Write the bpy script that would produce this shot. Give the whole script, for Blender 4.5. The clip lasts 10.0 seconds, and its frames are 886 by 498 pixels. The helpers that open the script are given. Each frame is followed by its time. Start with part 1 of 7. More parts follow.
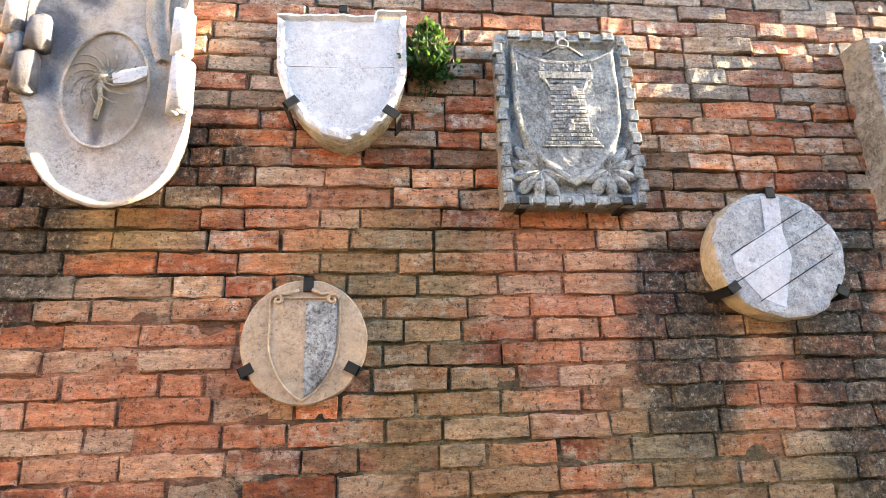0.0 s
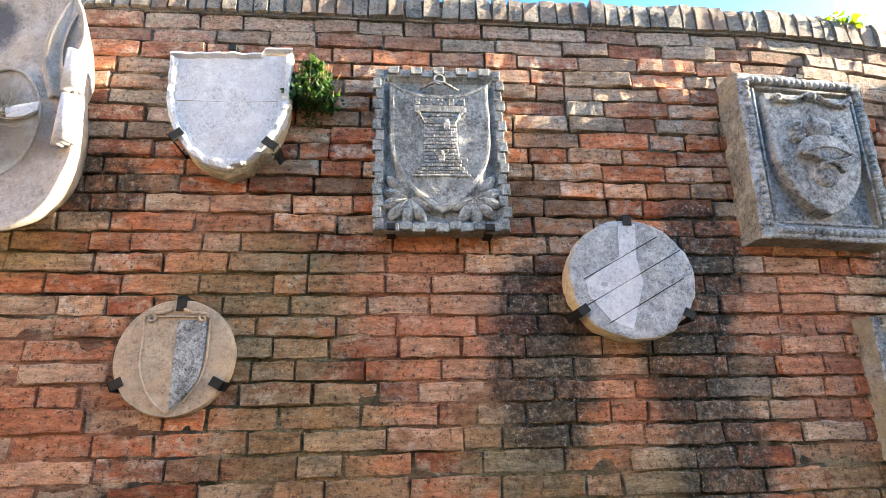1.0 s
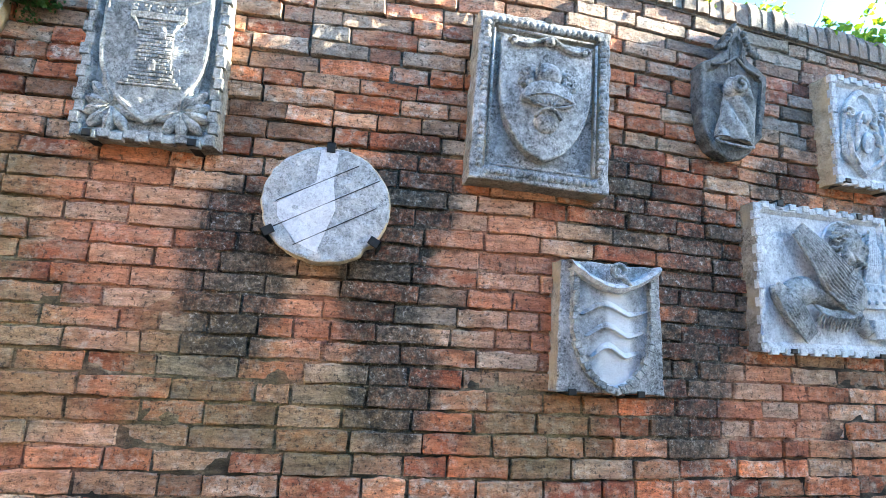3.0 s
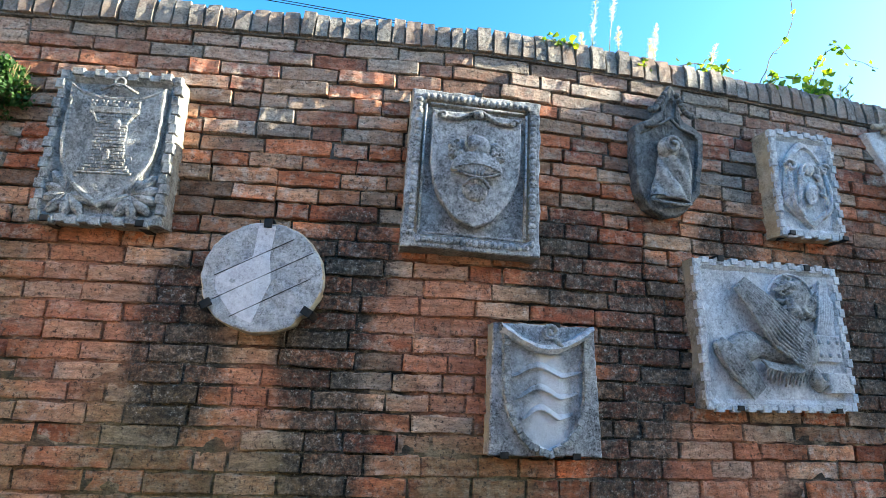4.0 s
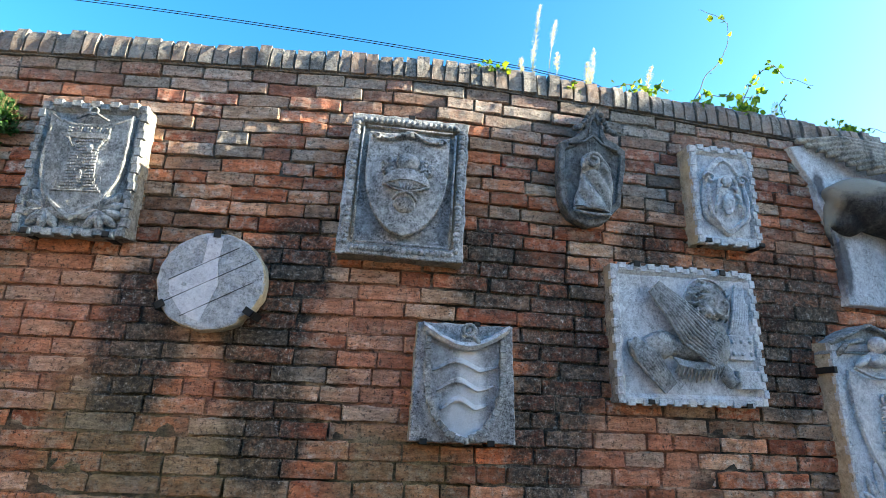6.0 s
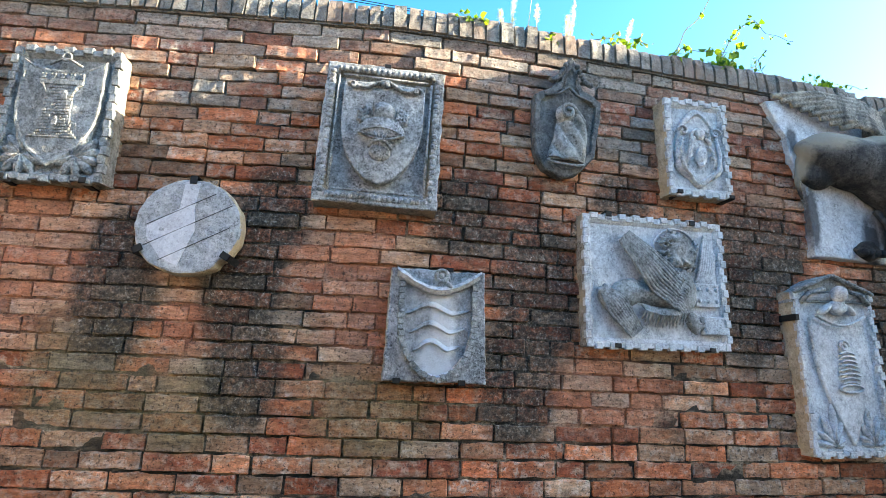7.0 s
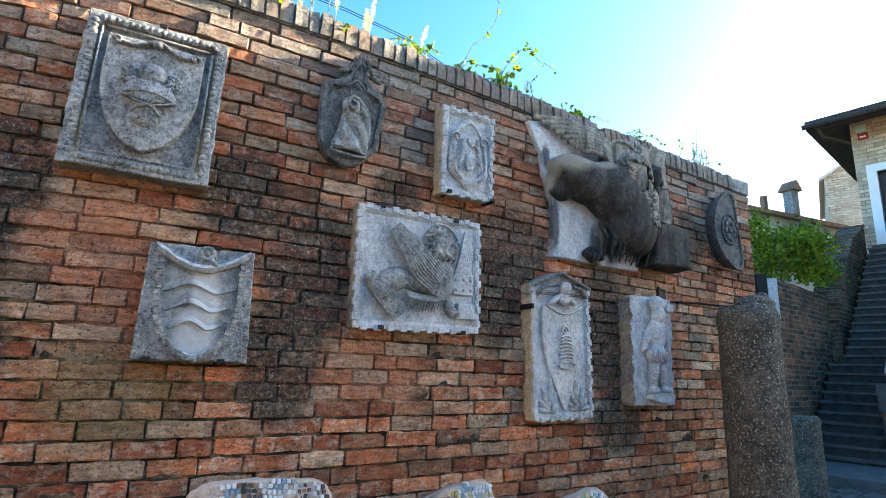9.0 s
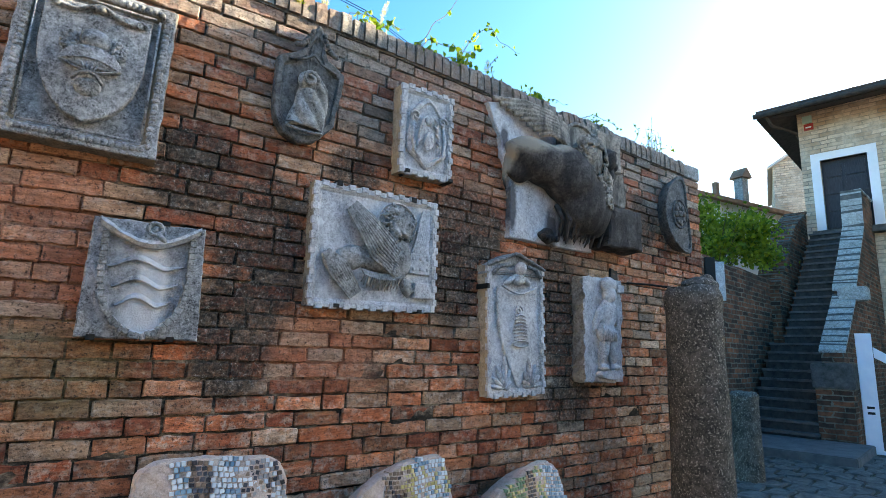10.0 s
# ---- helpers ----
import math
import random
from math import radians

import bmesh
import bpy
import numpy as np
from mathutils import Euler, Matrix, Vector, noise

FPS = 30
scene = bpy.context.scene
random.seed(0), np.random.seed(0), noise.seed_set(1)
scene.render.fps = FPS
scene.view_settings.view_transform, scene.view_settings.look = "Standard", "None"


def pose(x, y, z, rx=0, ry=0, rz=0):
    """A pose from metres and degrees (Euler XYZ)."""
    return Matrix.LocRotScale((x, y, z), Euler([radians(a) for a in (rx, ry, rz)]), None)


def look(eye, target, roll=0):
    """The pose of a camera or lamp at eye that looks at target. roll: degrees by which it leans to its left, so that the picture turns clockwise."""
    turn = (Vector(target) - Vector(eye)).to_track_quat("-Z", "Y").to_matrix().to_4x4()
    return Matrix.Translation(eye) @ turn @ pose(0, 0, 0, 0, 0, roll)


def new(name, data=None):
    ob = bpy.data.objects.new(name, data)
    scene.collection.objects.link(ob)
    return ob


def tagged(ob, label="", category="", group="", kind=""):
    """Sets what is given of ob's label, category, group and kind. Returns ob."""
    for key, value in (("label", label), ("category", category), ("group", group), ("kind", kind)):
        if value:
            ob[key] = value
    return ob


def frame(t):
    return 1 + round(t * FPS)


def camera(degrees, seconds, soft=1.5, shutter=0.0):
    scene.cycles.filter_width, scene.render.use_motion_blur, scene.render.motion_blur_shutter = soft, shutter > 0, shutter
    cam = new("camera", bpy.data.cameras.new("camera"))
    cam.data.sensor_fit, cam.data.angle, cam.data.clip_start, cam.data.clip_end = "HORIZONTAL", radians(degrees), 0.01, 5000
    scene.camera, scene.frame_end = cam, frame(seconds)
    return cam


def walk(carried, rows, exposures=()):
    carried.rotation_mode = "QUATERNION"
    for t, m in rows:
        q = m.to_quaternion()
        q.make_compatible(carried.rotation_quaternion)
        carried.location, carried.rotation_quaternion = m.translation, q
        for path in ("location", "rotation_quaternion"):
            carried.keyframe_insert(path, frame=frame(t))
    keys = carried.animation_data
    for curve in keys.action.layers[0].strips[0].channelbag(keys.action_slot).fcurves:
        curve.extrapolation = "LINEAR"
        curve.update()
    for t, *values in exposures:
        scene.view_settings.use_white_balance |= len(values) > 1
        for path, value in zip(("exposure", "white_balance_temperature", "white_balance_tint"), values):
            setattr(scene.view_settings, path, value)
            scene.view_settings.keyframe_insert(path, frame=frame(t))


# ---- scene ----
cam = camera(79.2, 10.0, soft=0.5)
EXPOSURES = [(0.0, 3.15, 8300, 9), (1.0, 2.78, 7900, 8), (1.5, 2.86, 7500, 7), (2.0, 3.15, 7000, 4), (2.5, 3.22, 6800, 2), (3.2, 3.05, 6600, 1), (4.5, 2.13, 6800, 1), (5.5, 2.13, 6700, 1), (7.0, 2.66, 7300, 2), (7.5, 2.80, 7400, 3), (8.5, 2.55, 7700, 4), (9.0, 2.42, 7700, 4), (10.0, 2.27, 7700, 5)]
PATH = [
    (0, (0.04, -1.752, 1.32), (0.225, 0.159, 1.881), -1.7),
    (0.2, (0.01, -1.812, 1.348), (0.208, 0.118, 1.833), 3.9),
    (0.5, (0.209, -1.813, 1.364), (0.403, 0.083, 1.972), -2.5),
    (1, (0.511, -1.918, 1.31), (0.672, -0.019, 1.917), -1.1),
    (1.5, (0.798, -1.856, 1.247), (0.968, 0.056, 1.807), 0.4),
    (1.9, (1.009, -1.829, 1.214), (1.204, 0.094, 1.726), 1.4),
    (2, (1.074, -1.839, 1.205), (1.275, 0.09, 1.695), 1.7),
    (2.5, (1.349, -1.983, 1.169), (1.573, -0.041, 1.592), 2.6),
    (3, (1.533, -2.07, 1.255), (1.787, -0.125, 1.644), 3.0),
    (3.2, (1.646, -2.098, 1.266), (1.877, -0.157, 1.687), 3.0),
    (4.3, (1.991, -2.315, 1.352), (2.095, -0.402, 1.927), 1.6),
    (4.5, (2.088, -2.402, 1.35), (2.155, -0.493, 1.944), 1.5),
    (5, (2.228, -2.499, 1.344), (2.267, -0.595, 1.954), 1.7),
    (5.5, (2.249, -2.468, 1.308), (2.311, -0.57, 1.936), 2.0),
    (6.8, (2.345, -2.466, 1.143), (2.434, -0.534, 1.651), 2.5),
    (7, (2.367, -2.493, 1.132), (2.473, -0.557, 1.625), 2.3),
    (7.5, (2.421, -2.546, 1.134), (2.634, -0.616, 1.611), 1.9),
    (8, (2.478, -2.588, 1.139), (2.876, -0.686, 1.61), 1.6),
    (8.5, (2.523, -2.635, 1.139), (3.119, -0.783, 1.601), 1.6),
    (9, (2.563, -2.674, 1.141), (3.317, -0.875, 1.582), 1.9),
    (9.5, (2.592, -2.689, 1.13), (3.417, -0.913, 1.541), 1.9),
    (10, (2.588, -2.701, 1.132), (3.476, -0.948, 1.507), 1.8),
]
walk(cam, [(t, look(eye, target, roll)) for t, eye, target, roll in PATH], EXPOSURES)

# ---- light ----
world = bpy.data.worlds.new("sky")
scene.world = world
world.use_nodes = True
wn = world.node_tree
sky = wn.nodes.new("ShaderNodeTexSky")
sky.sky_type = "NISHITA"
sky.sun_disc = False
SUN_EL, SUN_AZ = 18.0, -2.0          # degrees: height; how far behind the wall's plane
sky.sun_elevation = radians(SUN_EL)
sky.sun_rotation = radians(90 - SUN_AZ)
sky.air_density, sky.dust_density, sky.ozone_density = 1.0, 1.6, 4.0
vivid = wn.nodes.new("ShaderNodeHueSaturation")
vivid.inputs["Saturation"].default_value = 1.25
wn.links.new(sky.outputs[0], vivid.inputs["Color"])
wn.links.new(vivid.outputs[0], wn.nodes["Background"].inputs[0])
wn.nodes["Background"].inputs[1].default_value = 0.15
sun = new("sun", bpy.data.lights.new("sun", "SUN"))
sun.data.energy, sun.data.angle, sun.data.color = 6.0, radians(0.35), (1.0, 0.90, 0.76)
ce, se = math.cos(radians(SUN_EL)), math.sin(radians(SUN_EL))
SUN_DIR = Vector((ce * math.cos(radians(SUN_AZ)), ce * math.sin(radians(SUN_AZ)), se))
sun.matrix_world = look(SUN_DIR * 60, (0, 0, 0))

# ---- the wall's plan ----
GROUND = -0.30


def bend(x):
    """How far the wall's face has swung back at x."""
    t = max(0.0, x - 2.0)
    return 0.15 * t * t / (t + 0.6)


def shrink(x, z):
    """The courses sink a little towards the wall's far end."""
    return 1.2 + (z - 1.2) * (1 - 0.015 * max(0.0, x - 2.5))


def face(x, z, off=0.0):
    """A point on the wall's face, off metres in front of it."""
    return Vector((x, bend(x) - off, shrink(x, z)))


def on_wall(x, z, off=0.0, turn=0.0, nod=0.0):
    """The pose of a thing that hangs on the wall: its x runs along the wall, -y points out of it."""
    a = math.atan2(bend(x + 0.05) - bend(x - 0.05), 0.1)
    return Matrix.Translation(face(x, z, off)) @ Matrix.Rotation(a, 4, "Z") @ Matrix.Rotation(radians(nod), 4, "X") @ Matrix.Rotation(radians(turn), 4, "Y")


# ---- materials ----
def nodes_of(name):
    m = bpy.data.materials.new(name)
    m.use_nodes = True
    return m, m.node_tree, m.node_tree.nodes["Principled BSDF"]


class Net:
    """A few short words for building node materials."""

    def __init__(self, name, rough=0.85):
        self.m, self.t, self.b = nodes_of(name)
        self.b.inputs["Roughness"].default_value = rough
        self.b.inputs["Specular IOR Level"].default_value = 0.25
        self.geo = self.t.nodes.new("ShaderNodeNewGeometry")
        self.pos = self.geo.outputs["Position"]
        self.oi = self.t.nodes.new("ShaderNodeObjectInfo")

    def put(self, socket, v):
        if isinstance(v, (int, float)):
            socket.default_value = v
        elif isinstance(v, tuple):
            socket.default_value = (*v, 1.0) if len(v) == 3 and socket.type == "RGBA" else v
        else:
            self.t.links.new(v, socket)

    def math(self, op, a, b=0.0, c=0.0, clamp=False):
        n = self.t.nodes.new("ShaderNodeMath")
        n.operation, n.use_clamp = op, clamp
        for i, v in enumerate((a, b, c)):
            self.put(n.inputs[i], v)
        return n.outputs[0]

    def noise(self, scale, detail=6.0, rough=0.6, stretch=None, seed=None, distort=0.0):
        n = self.t.nodes.new("ShaderNodeTexNoise")
        v = self.pos
        if stretch or seed:
            mp = self.t.nodes.new("ShaderNodeMapping")
            self.t.links.new(v, mp.inputs[0])
            if stretch:
                mp.inputs["Scale"].default_value = stretch
            if seed:
                mp.inputs["Location"].default_value = (seed * 3.1, seed * 1.7, seed * 2.3)
            v = mp.outputs[0]
        self.t.links.new(v, n.inputs["Vector"])
        n.inputs["Scale"].default_value, n.inputs["Detail"].default_value = scale, detail
        n.inputs["Roughness"].default_value, n.inputs["Distortion"].default_value = rough, distort
        return n.outputs["Fac"]

    def voronoi(self, scale, feature="F1", stretch=None):
        n = self.t.nodes.new("ShaderNodeTexVoronoi")
        n.feature = feature
        v = self.pos
        if stretch:
            mp = self.t.nodes.new("ShaderNodeMapping")
            self.t.links.new(v, mp.inputs[0])
            mp.inputs["Scale"].default_value = stretch
            v = mp.outputs[0]
        self.t.links.new(v, n.inputs["Vector"])
        n.inputs["Scale"].default_value = scale
        return n

    def ramp(self, v, stops, kind="LINEAR"):
        n = self.t.nodes.new("ShaderNodeValToRGB")
        n.color_ramp.interpolation = kind
        e = n.color_ramp.elements
        while len(e) < len(stops):
            e.new(0.5)
        for el, (p, c) in zip(e, stops):
            el.position = p
            el.color = (*c, 1.0) if isinstance(c, tuple) else (c, c, c, 1.0)
        self.put(n.inputs[0], v)
        return n.outputs[0]

    def mix(self, f, a, b, mode="MIX"):
        n = self.t.nodes.new("ShaderNodeMix")
        n.data_type, n.blend_type = "RGBA", mode
        self.put(n.inputs[0], f)
        self.put(n.inputs[6], a)
        self.put(n.inputs[7], b)
        return n.outputs[2]

    def blob(self, x, z, rx, rz, y=0.0):
        """1 at a place on the wall, falling to 0 at its edge."""
        v = self.t.nodes.new("ShaderNodeVectorMath")
        v.operation = "SUBTRACT"
        self.t.links.new(self.pos, v.inputs[0])
        v.inputs[1].default_value = (x, y, z)
        s = self.t.nodes.new("ShaderNodeVectorMath")
        s.operation = "MULTIPLY"
        self.t.links.new(v.outputs[0], s.inputs[0])
        s.inputs[1].default_value = (1 / rx, 0.3, 1 / rz)
        ln = self.t.nodes.new("ShaderNodeVectorMath")
        ln.operation = "LENGTH"
        self.t.links.new(s.outputs[0], ln.inputs[0])
        return self.math("SUBTRACT", 1.0, ln.outputs["Value"], clamp=True)

    def total(self, items):
        out = items[0]
        for i in items[1:]:
            out = self.math("MAXIMUM", out, i)
        return out

    def bump(self, h, strength=0.5, dist=0.01):
        n = self.t.nodes.new("ShaderNodeBump")
        n.inputs["Strength"].default_value, n.inputs["Distance"].default_value = strength, dist
        self.put(n.inputs["Height"], h)
        self.t.links.new(n.outputs[0], self.b.inputs["Normal"])

    def done(self, colour, rough=None):
        self.put(self.b.inputs["Base Color"], colour)
        if rough is not None:
            self.put(self.b.inputs["Roughness"], rough)
        return self.m


# soot and lichen that the rain has drawn down the wall, and a dark patch below the crest: x, z, half width, half height
SOOT = [(1.02, 1.52, 0.20, 0.42), (1.58, 1.62, 0.20, 0.46), (1.68, 1.92, 0.20, 0.26), (1.64, 1.15, 0.18, 0.28), (2.62, 1.95, 0.22, 0.26),
        (2.98, 1.60, 0.24, 0.46), (2.88, 1.20, 0.22, 0.36), (3.45, 2.12, 0.17, 0.16), (4.25, 1.95, 0.34, 0.30), (5.10, 1.45, 0.24, 0.5), (4.15, 1.6, 0.22, 0.35),
        (6.15, 2.25, 0.22, 0.3), (-1.25, 1.85, 0.3, 0.3), (-0.60, 2.17, 0.17, 0.16), (5.2, 0.85, 0.25, 0.25)]
FRESH = [(0.62, 1.72, 0.42, 0.32), (0.75, 1.45, 0.35, 0.3), (1.33, 1.28, 0.14, 0.35), (2.05, 1.72, 0.36, 0.34), (2.15, 1.45, 0.26, 0.4), (-0.75, 1.35, 0.6, 0.35), (0.3, 0.95, 0.5, 0.3), (3.3, 1.1, 0.5, 0.25), (4.3, 2.1, 0.35, 0.3), (5.8, 2.2, 0.5, 0.4), (-0.2, 2.0, 0.3, 0.2)]
GREYED = [(3.6, 2.75, 1.1, 0.62), (2.6, 2.85, 0.9, 0.3), (1.35, 2.5, 0.5, 0.22), (-0.6, 2.45, 0.5, 0.2), (6.4, 2.7, 0.9, 0.5), (5.2, 2.0, 0.7, 0.25)]
MOSS = [(0.0, 1.75, 0.5, 0.35), (-0.9, 1.92, 0.4, 0.16), (0.2, 1.25, 0.4, 0.3), (0.1, 1.55, 0.3, 0.3), (0.95, 1.15, 0.40, 0.40), (1.40, 1.02, 0.45, 0.28), (0.35, 1.05, 0.35, 0.22), (2.2, 1.0, 0.4, 0.3)]


def brick_material(name, mortar=False):
    n = Net(name, 0.9)
    isl = n.geo.outputs["Random Per Island"]
    rnd = n.math("FRACT", n.math("ADD", n.math("MULTIPLY", isl, 7.31), n.math("MULTIPLY", n.oi.outputs["Random"], 5.17)))
    rnd2 = n.math("FRACT", n.math("MULTIPLY", rnd, 13.7))
    big = n.noise(0.9, 3, 0.5, seed=4)
    mid = n.noise(9, 6, 0.65, stretch=(0.7, 1, 1.3))
    fine = n.noise(70, 8, 0.7)
    grit = n.noise(240, 3, 0.6)
    if mortar:
        col = n.ramp(mid, [(0.40, (0.018, 0.014, 0.010)), (0.51, (0.065, 0.049, 0.034)), (0.59, (0.25, 0.19, 0.13)), (0.74, (0.44, 0.35, 0.255))])
    else:
        pick = n.math("ADD", n.math("MULTIPLY", rnd, 0.86), n.math("MULTIPLY", n.math("SUBTRACT", big, 0.5), 0.55), clamp=True)
        col = n.ramp(pick, [(0.0, (0.24, 0.050, 0.024)), (0.14, (0.42, 0.105, 0.040)), (0.34, (0.52, 0.165, 0.068)), (0.50, (0.50, 0.215, 0.11)),
                            (0.64, (0.44, 0.235, 0.135)), (0.78, (0.40, 0.255, 0.16)), (0.88, (0.46, 0.37, 0.28)), (0.95, (0.56, 0.47, 0.37)), (1.0, (0.34, 0.24, 0.13))])
        other = n.ramp(rnd2, [(0.0, (0.50, 0.14, 0.05)), (0.5, (0.46, 0.29, 0.18)), (1.0, (0.36, 0.30, 0.23))])
        col = n.mix(n.math("MULTIPLY", n.ramp(n.noise(13, 6, 0.7, stretch=(0.6, 1, 1.5), seed=13), [(0.46, 0.0), (0.60, 1.0)]), 0.6), col, other)
        # burnt skins, pale lime bloom
        col = n.mix(n.math("MULTIPLY", n.ramp(mid, [(0.38, 1.0), (0.52, 0.0)]), 0.75), col, n.mix(1.0, col, (0.45, 0.40, 0.38), "MULTIPLY"))
        col = n.mix(n.math("MULTIPLY", n.ramp(n.noise(22, 7, 0.7, seed=2), [(0.50, 0.0), (0.62, 1.0)]), n.math("ADD", 0.30, n.math("MULTIPLY", rnd2, 0.55))), col, (0.52, 0.42, 0.34))
        col = n.mix(0.10, col, (0.32, 0.22, 0.14))
        tone = n.math("FRACT", n.math("MULTIPLY", rnd, 29.3))
        col = n.mix(1.0, col, n.ramp(tone, [(0.0, 0.50), (0.25, 0.85), (0.7, 1.05), (1.0, 1.42)]), "MULTIPLY")
    # the top courses have weathered grey
    z = n.t.nodes.new("ShaderNodeSeparateXYZ")
    n.t.links.new(n.pos, z.inputs[0])
    top = n.math("MULTIPLY", n.math("SUBTRACT", n.math("ADD", z.outputs[2], n.math("MULTIPLY", mid, 0.5)), 2.76), 2.0, clamp=True)
    grey = n.total([n.blob(*g, y=bend(g[0])) for g in GREYED])
    grey = n.ramp(n.math("MULTIPLY", grey, n.math("ADD", n.math("MULTIPLY", n.noise(6, 6, 0.7, seed=12), 1.6), -0.1)), [(0.05, 0.0), (0.45, 0.8)])
    keep = 0.0 if mortar else n.math("MULTIPLY", n.ramp(rnd, [(0.25, 1.0), (0.4, 0.0)]), n.math("SUBTRACT", 0.75, n.math("MULTIPLY", top, 0.62)))
    grey = n.math("MULTIPLY", n.math("MAXIMUM", top, grey), n.math("SUBTRACT", 0.88, keep))
    col = n.mix(grey, col, n.ramp(n.math("ADD", n.math("MULTIPLY", fine, 0.7), n.math("MULTIPLY", rnd2, 0.3)), [(0.3, (0.075, 0.072, 0.066)), (0.5, (0.20, 0.185, 0.165)), (0.68, (0.40, 0.375, 0.335))]))
    wob = n.math("ADD", n.math("MULTIPLY", n.noise(5, 6, 0.7, seed=7), 1.5), -0.42)
    fresh = n.total([n.blob(*b, y=bend(b[0])) for b in FRESH])
    fresh = n.math("MULTIPLY", n.ramp(n.math("MULTIPLY", fresh, n.math("ADD", wob, 0.5)), [(0.05, 0.0), (0.42, 1.0)]), 0.62)
    col = n.mix(fresh, col, n.ramp(n.math("ADD", n.math("MULTIPLY", mid, 0.6), n.math("MULTIPLY", rnd, 0.4)), [(0.25, (0.42, 0.15, 0.075)), (0.5, (0.50, 0.21, 0.12)), (0.75, (0.50, 0.30, 0.20))]))
    moss = n.total([n.blob(*b, y=bend(b[0])) for b in MOSS])
    moss = n.math("MULTIPLY", n.ramp(n.math("MULTIPLY", moss, n.math("ADD", wob, 0.4)), [(0.05, 0.0), (0.4, 1.0)]), 0.6)
    col = n.mix(moss, col, n.ramp(fine, [(0.3, (0.13, 0.10, 0.045)), (0.7, (0.30, 0.23, 0.115))]))
    soot = n.total([n.blob(x, z_, rx * 1.2, rz * 1.15, y=bend(x)) for x, z_, rx, rz in SOOT])
    rag = n.math("ADD", n.math("MULTIPLY", n.noise(19, 8, 0.8, seed=33), 2.2), -0.62)
    soot = n.math("MULTIPLY", soot, n.math("ADD", n.math("ADD", wob, rag), 0.45 if mortar else n.math("ADD", 0.18, n.math("MULTIPLY", rnd2, 0.5))))
    soot = n.ramp(soot, [(0.10, 0.0), (0.42, 1.0)])
    soot = n.math("MULTIPLY", soot, n.ramp(n.noise(31, 8, 0.85, seed=37), [(0.42, 1.0), (0.52, 0.8), (0.62, 0.35)]))
    crust = n.ramp(n.noise(52, 8, 0.85, seed=5), [(0.42, (0.010, 0.009, 0.008)), (0.52, (0.050, 0.043, 0.034)), (0.58, (0.14, 0.125, 0.10)), (0.63, (0.48, 0.46, 0.42))])
    col = n.mix(n.math("MULTIPLY", soot, 0.95), col, crust)
    # scattered specks of white and black lichen
    col = n.mix(n.math("MULTIPLY", n.ramp(n.noise(90, 4, 0.7, seed=9), [(0.66, 0.0), (0.72, 1.0)]), 0.35), col, (0.5, 0.46, 0.4))
    col = n.mix(n.math("MULTIPLY", n.ramp(n.noise(60, 7, 0.8, seed=11), [(0.40, 1.0), (0.455, 0.0)]), 0.8), col, (0.035, 0.028, 0.022))
    col = n.mix(0.6, col, n.ramp(n.noise(150, 6, 0.75, stretch=(0.55, 1, 1.3), seed=15), [(0.36, 0.55), (0.5, 1.0), (0.64, 1.35)]), "MULTIPLY")
    col = n.mix(0.6, col, n.ramp(n.noise(34, 6, 0.7, stretch=(0.4, 1, 1.6), seed=16), [(0.36, 0.42), (0.5, 1.0), (0.64, 1.55)]), "MULTIPLY")
    h = n.math("ADD", n.math("MULTIPLY", mid, 0.8), n.math("ADD", n.math("MULTIPLY", fine, 0.7), n.math("MULTIPLY", grit, 0.25)))
    n.bump(h, 1.0, 0.014)
    return n.done(col)


